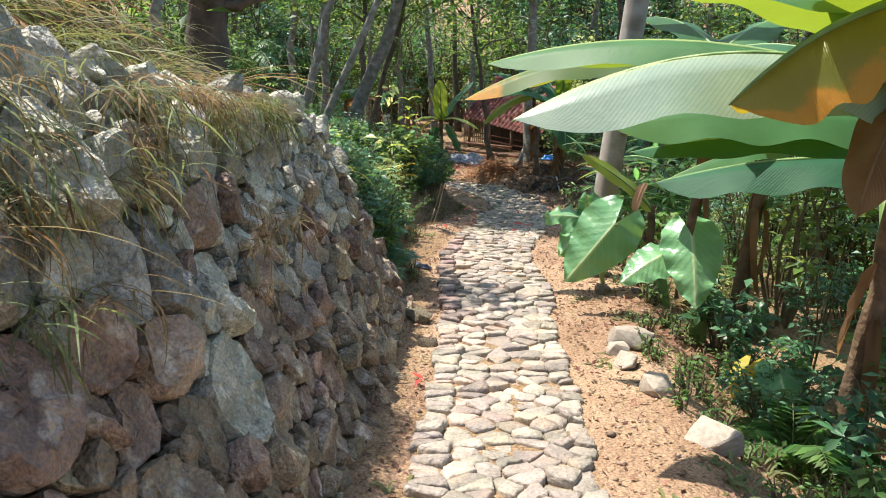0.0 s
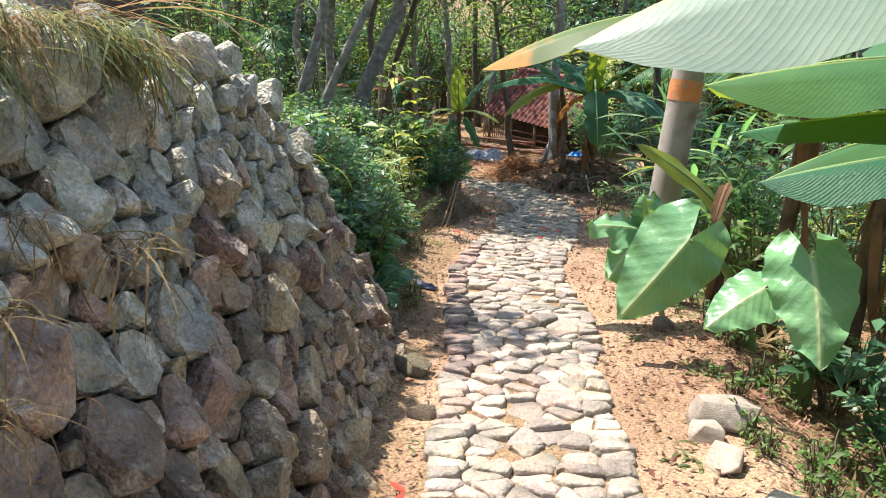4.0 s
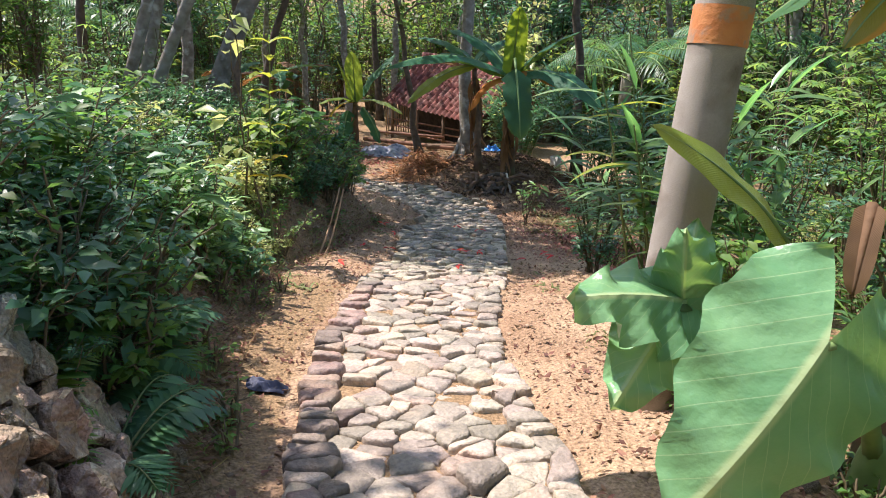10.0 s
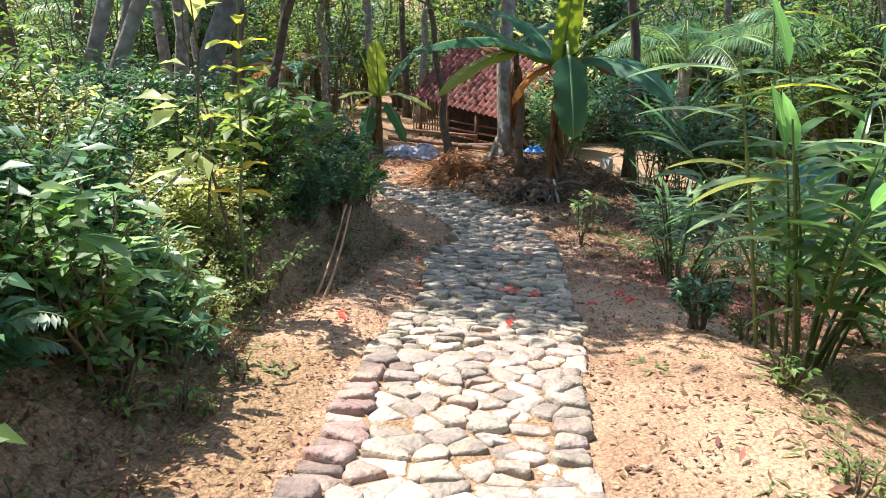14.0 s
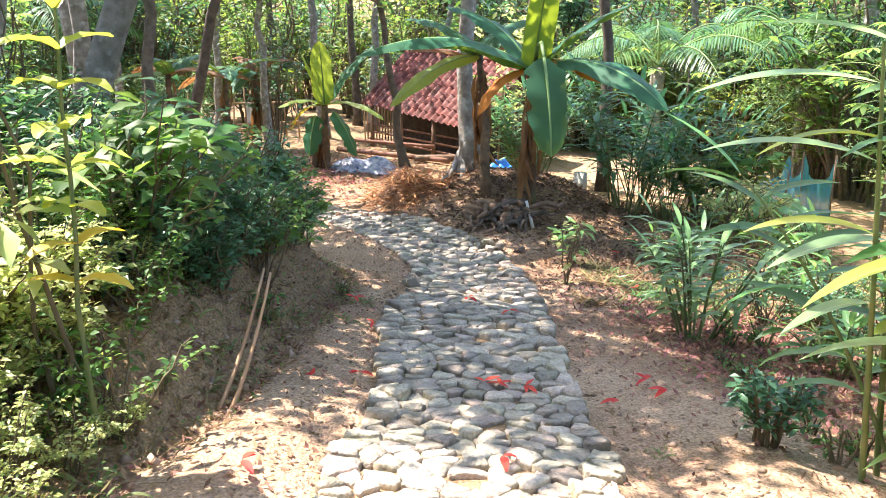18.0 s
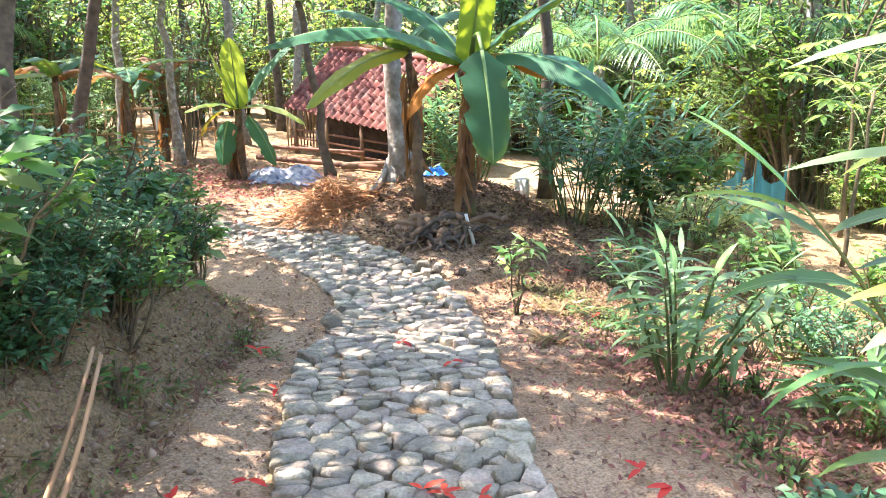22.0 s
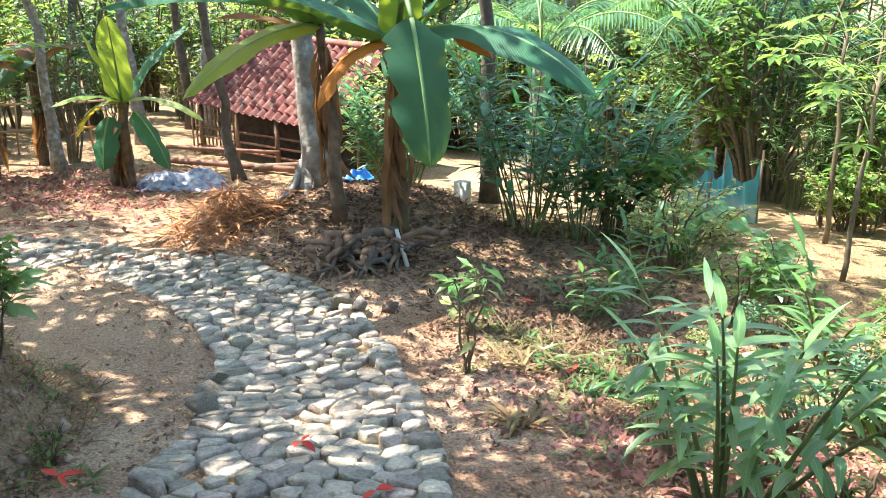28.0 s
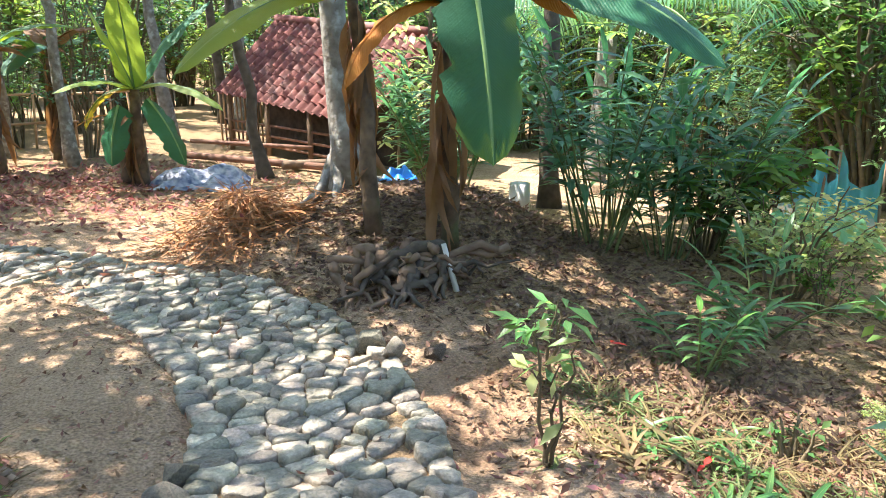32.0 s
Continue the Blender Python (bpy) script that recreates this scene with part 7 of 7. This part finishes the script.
def cobbles():
    rng = np.random.default_rng(21)
    path = tagged(new("path"), "cobbled footpath of rounded grey river stones", "path", kind="structure")
    seg = np.concatenate([[0], np.cumsum(np.hypot(*np.diff(CENTRE, axis=0).T))])
    fine = np.arange(0, seg[-1], 0.05)
    cx, cy, hw = np.interp(fine, seg, CENTRE[:, 0]), np.interp(fine, seg, CENTRE[:, 1]), np.interp(fine, seg, HALF)
    kern = np.ones(13) / 13
    cx[6:-6], cy[6:-6] = np.convolve(cx, kern, "valid"), np.convolve(cy, kern, "valid")
    # stone centres in path coordinates: s along, q across
    seeds = []
    s = 2.0
    while s < seg[-1] - 0.2:
        old = s < 11.4
        ds = rng.uniform(0.065, 0.10) if old else rng.uniform(0.056, 0.082)
        w = float(np.interp(s, fine, hw)) * rng.uniform(0.95, 1.05)
        q = -w + rng.uniform(0.05, 0.07)
        while q < w:
            seeds.append((s + rng.uniform(-0.025, 0.025) if old else s + rng.uniform(-0.02, 0.02), q))
            q += rng.uniform(0.11, 0.25) if old else rng.uniform(0.115, 0.215)
            if w - 0.1 < q < w + 0.05:
                q = w - rng.uniform(0.02, 0.06)
                seeds.append((s + rng.uniform(-0.04, 0.04), q))
                break
        s += ds
    seeds = np.array(seeds)
    rest, dusty, border = Geo(), Geo(), Geo()
    parts = 0
    for k, (sa, qa) in enumerate(seeds):
        w = float(np.interp(sa, fine, hw)) * 1.04 + 0.02 * math.sin(sa * 9)
        poly = [(-0.17, -0.24), (0.17, -0.24), (0.17, 0.24), (-0.17, 0.24)]
        near = np.nonzero((abs(seeds[:, 0] - sa) < 0.4) & (abs(seeds[:, 1] - qa) < 0.52))[0]
        for o in near:
            if o == k:
                continue
            dx, dy = seeds[o] - (sa, qa)
            ln = math.hypot(dx, dy)
            poly = clip_cell(poly, dx / ln, dy / ln, ln / 2 - 0.0025)
            if len(poly) < 3:
                break
        poly = clip_cell(clip_cell(poly, 0, 1, w - qa), 0, -1, w + qa)
        if len(poly) < 3:
            continue
        P = np.array(poly)
        if rng.random() < 0.008:
            continue
        P = P.mean(0) + (P - P.mean(0)) * rng.uniform(0.97, 1.04, 2)
        if np.ptp(P[:, 0]) < 0.045 or np.ptp(P[:, 1]) < 0.045:
            continue
        # cut the corners twice, for a rounded outline
        for cut in ((0.08, 0.16) if sa < 11.4 else (0.12, 0.2)):
            nxt = np.roll(P, -1, 0)
            P = np.stack([P * (1 - cut) + nxt * cut, P * cut + nxt * (1 - cut)], 1).reshape(-1, 2)
            keep = np.hypot(*(P - np.roll(P, 1, 0)).T) > 0.012
            P = P[keep] if keep.sum() >= 5 else P
        P = P.mean(0) + (P - P.mean(0)) * 1.03 + rng.uniform(-0.008, 0.008, P.shape)
        c = P.mean(0)
        n = len(P)
        size = math.sqrt(np.ptp(P[:, 0]) * np.ptp(P[:, 1]))
        top = (rng.uniform(0.008, 0.024) if sa < 11.4 else rng.uniform(0.010, 0.026)) * min(1.3, size / 0.12) + (0.014 if abs(qa) > w - 0.13 else 0)
        tilt = rng.normal(0, 0.085, 2)
        V = []
        for scale, h in ((0.99, -0.05), (1.0, -0.004), (0.97, top * 0.6), (0.87, top * 0.93), (0.5, top * rng.uniform(0.9, 1.1))):
            for x, y in c + (P - c) * scale:
                V.append((x, y, h + (tilt[0] * (x - c[0]) + tilt[1] * (y - c[1])) * (h > -0.01) + rng.uniform(-0.0045, 0.0045)))
        V.append((c[0], c[1], top * rng.uniform(0.95, 1.1)))
        V = np.array(V)
        F = [(r * n + i, (r + 1) * n + i, (r + 1) * n + (i + 1) % n, r * n + (i + 1) % n) for r in range(4) for i in range(n)]
        F += [(4 * n + i, 5 * n, 4 * n + (i + 1) % n, 4 * n + (i + 1) % n) for i in range(n)]
        lift = rng.normal(-0.004, 0.009)
        x0, y0 = float(np.interp(sa, fine, cx)), float(np.interp(sa, fine, cy))
        tx, ty = [float(np.interp(sa + 0.12, fine, v) - np.interp(sa - 0.12, fine, v)) for v in (cx, cy)]
        tl = math.hypot(tx, ty)
        tx, ty = tx / tl, ty / tl
        yc = y0 - tx * qa
        z = float(np.interp(yc, *PROFILE)) if yc < 16.6 else gz(x0 + ty * qa, yc)
        slope = (np.interp(yc + 0.2, *PROFILE) - np.interp(yc - 0.2, *PROFILE)) / 0.4
        rx, ry = V[:, 0], V[:, 1] + qa
        W = np.stack([x0 + tx * rx + ty * ry, y0 + ty * rx - tx * ry, z + slope * ty * rx + V[:, 2] + lift - 0.004], -1)
        if 11.6 < yc < 14.2 and parts < 300:
            mid = W.mean(0)
            g = Geo()
            g.add(W - mid, np.array(F))
            ob = new("cobble", g.mesh("cobble", MAT["cobble"]))
            ob.parent, ob.location = path, mid
            parts += 1
        elif 5.2 < yc < 9.1 and qa < 0.2 - w and rng.random() < 0.85:
            border.add(W + np.array([0, 0, 0.014]), np.array(F))
        elif yc < 9.5 + 0.2 * math.sin(qa * 20):
            dusty.add(W, np.array(F))
        else:
            rest.add(W, np.array(F))
    ob = part("cobbles", rest, "cobble_far", path)
    tagged(ob, kind="stuff")
    tagged(part("dusty_cobbles", dusty, "cobble_dusty", path, "sun-bleached dusty flat cobbles"), kind="stuff")
    tagged(part("border_cobbles", border, "cobble_dark", path, "dark reddish raised edge cobbles"), kind="stuff")
    # square stones set along the edge where the path narrows
    for k, (x, y, r) in enumerate(((0.93, 13.55, 10), (0.98, 13.95, 25), (0.96, 13.75, -8), (2.0, 14.95, 20), (1.9, 15.05, 0))):
        b = rock_mesh("edge_stone", 950 + k)
        b.materials.append(MAT["cobble"])
        ob = new("edge_stone", b)
        ob.parent = path
        ob.matrix_basis = pose(x, y, gz(x, y) + 0.05, 0, 0, r) @ Matrix.Diagonal((0.1, 0.085, 0.09, 1))


cobbles()


# ---- crumbs of earth and small stones ----
def pebbles():
    rng = np.random.default_rng(71)
    g = Geo()
    oct_v = np.array([(1, 0, 0), (-1, 0, 0), (0, 1, 0), (0, -1, 0), (0, 0, 1), (0, 0, -1)], float)
    oct_f = np.array([(0, 2, 4, 4), (2, 1, 4, 4), (1, 3, 4, 4), (3, 0, 4, 4), (2, 0, 5, 5), (1, 2, 5, 5), (3, 1, 5, 5), (0, 3, 5, 5)])
    for _ in range(6000):
        y = rng.uniform(2.0, 17.0)
        if rng.random() < 0.6:
            x = np.interp(y, *RIGHT) + abs(rng.normal(0, 0.8)) - 0.05
        else:
            x = np.interp(y, *LEFT) + 0.08 - abs(rng.normal(0, 0.5))
        r = min(0.003 + rng.exponential(0.0035), 0.03)
        v = oct_v * rng.uniform(0.7, 1.3, (6, 3)) * r * np.array([1.2, 1, 0.7])
        g.add(v + np.array([x, y, gz(x, y) + r * 0.2]), oct_f)
    for _ in range(2200):
        y = rng.uniform(6.4, 14.3)
        x = np.interp(y, *FOOT) + 0.1 - rng.uniform(0, 0.95)
        r = min(0.004 + rng.exponential(0.006), 0.04)
        v = oct_v * rng.uniform(0.6, 1.4, (6, 3)) * r
        g.add(v + np.array([x, y, gz(x, y) + r * 0.2]), oct_f)
    tagged(new("pebbles", g.mesh("pebbles", MAT["crumb"])), "small stones and crumbs of earth on the dirt", "pebbles", kind="stuff")


pebbles()


# ---- far clutter ----
place(tree("old_trunk", "old dark fibrous trunk above the wall", 2.2, 0.26, (0.1, 0.1), 0.7, 60, 308, "bark_dark"), -1.95, 6.0)


def bamboo_fence():
    rng = np.random.default_rng(14)
    p = thing("bamboo_fence", "rough bamboo stake fence with long rails", "fence")
    a, b = Vector((-5.2, 24.2, 0)), Vector((-0.9, 26.2, 0))
    for k in range(15):
        q = a.lerp(b, k / 14)
        z = gz(q.x, q.y)
        g = Geo()
        g.tube([(q.x, q.y, z - 0.1), (q.x + rng.uniform(-0.08, 0.08), q.y, z + rng.uniform(0.9, 1.4))], 0.02, 6)
        part("stake", g, "bamboo", p)
    for h in (0.45, 0.95):
        g = Geo()
        g.tube([(q.x, q.y - 0.03, gz(q.x, q.y) + h) for q in (a.lerp(b, j / 6) for j in range(7))], 0.022, 6)
        part("rail", g, "bamboo", p)
    c = thing("hanging_cloth", "white cloth hung on the bamboo fence", "cloth")
    q = a.lerp(b, 0.72)
    z = gz(q.x, q.y)
    g = Geo()
    V = [(q.x + 0.3 * i / 8, q.y - 0.06 + 0.025 * math.sin(i * 1.9), z + 0.97 - 0.5 * j / 6) for j in range(7) for i in range(9)]
    g.add(V, [(j * 9 + i, j * 9 + i + 1, (j + 1) * 9 + i + 1, (j + 1) * 9 + i) for j in range(6) for i in range(8)])
    part("cloth", g, "white", c)


bamboo_fence()
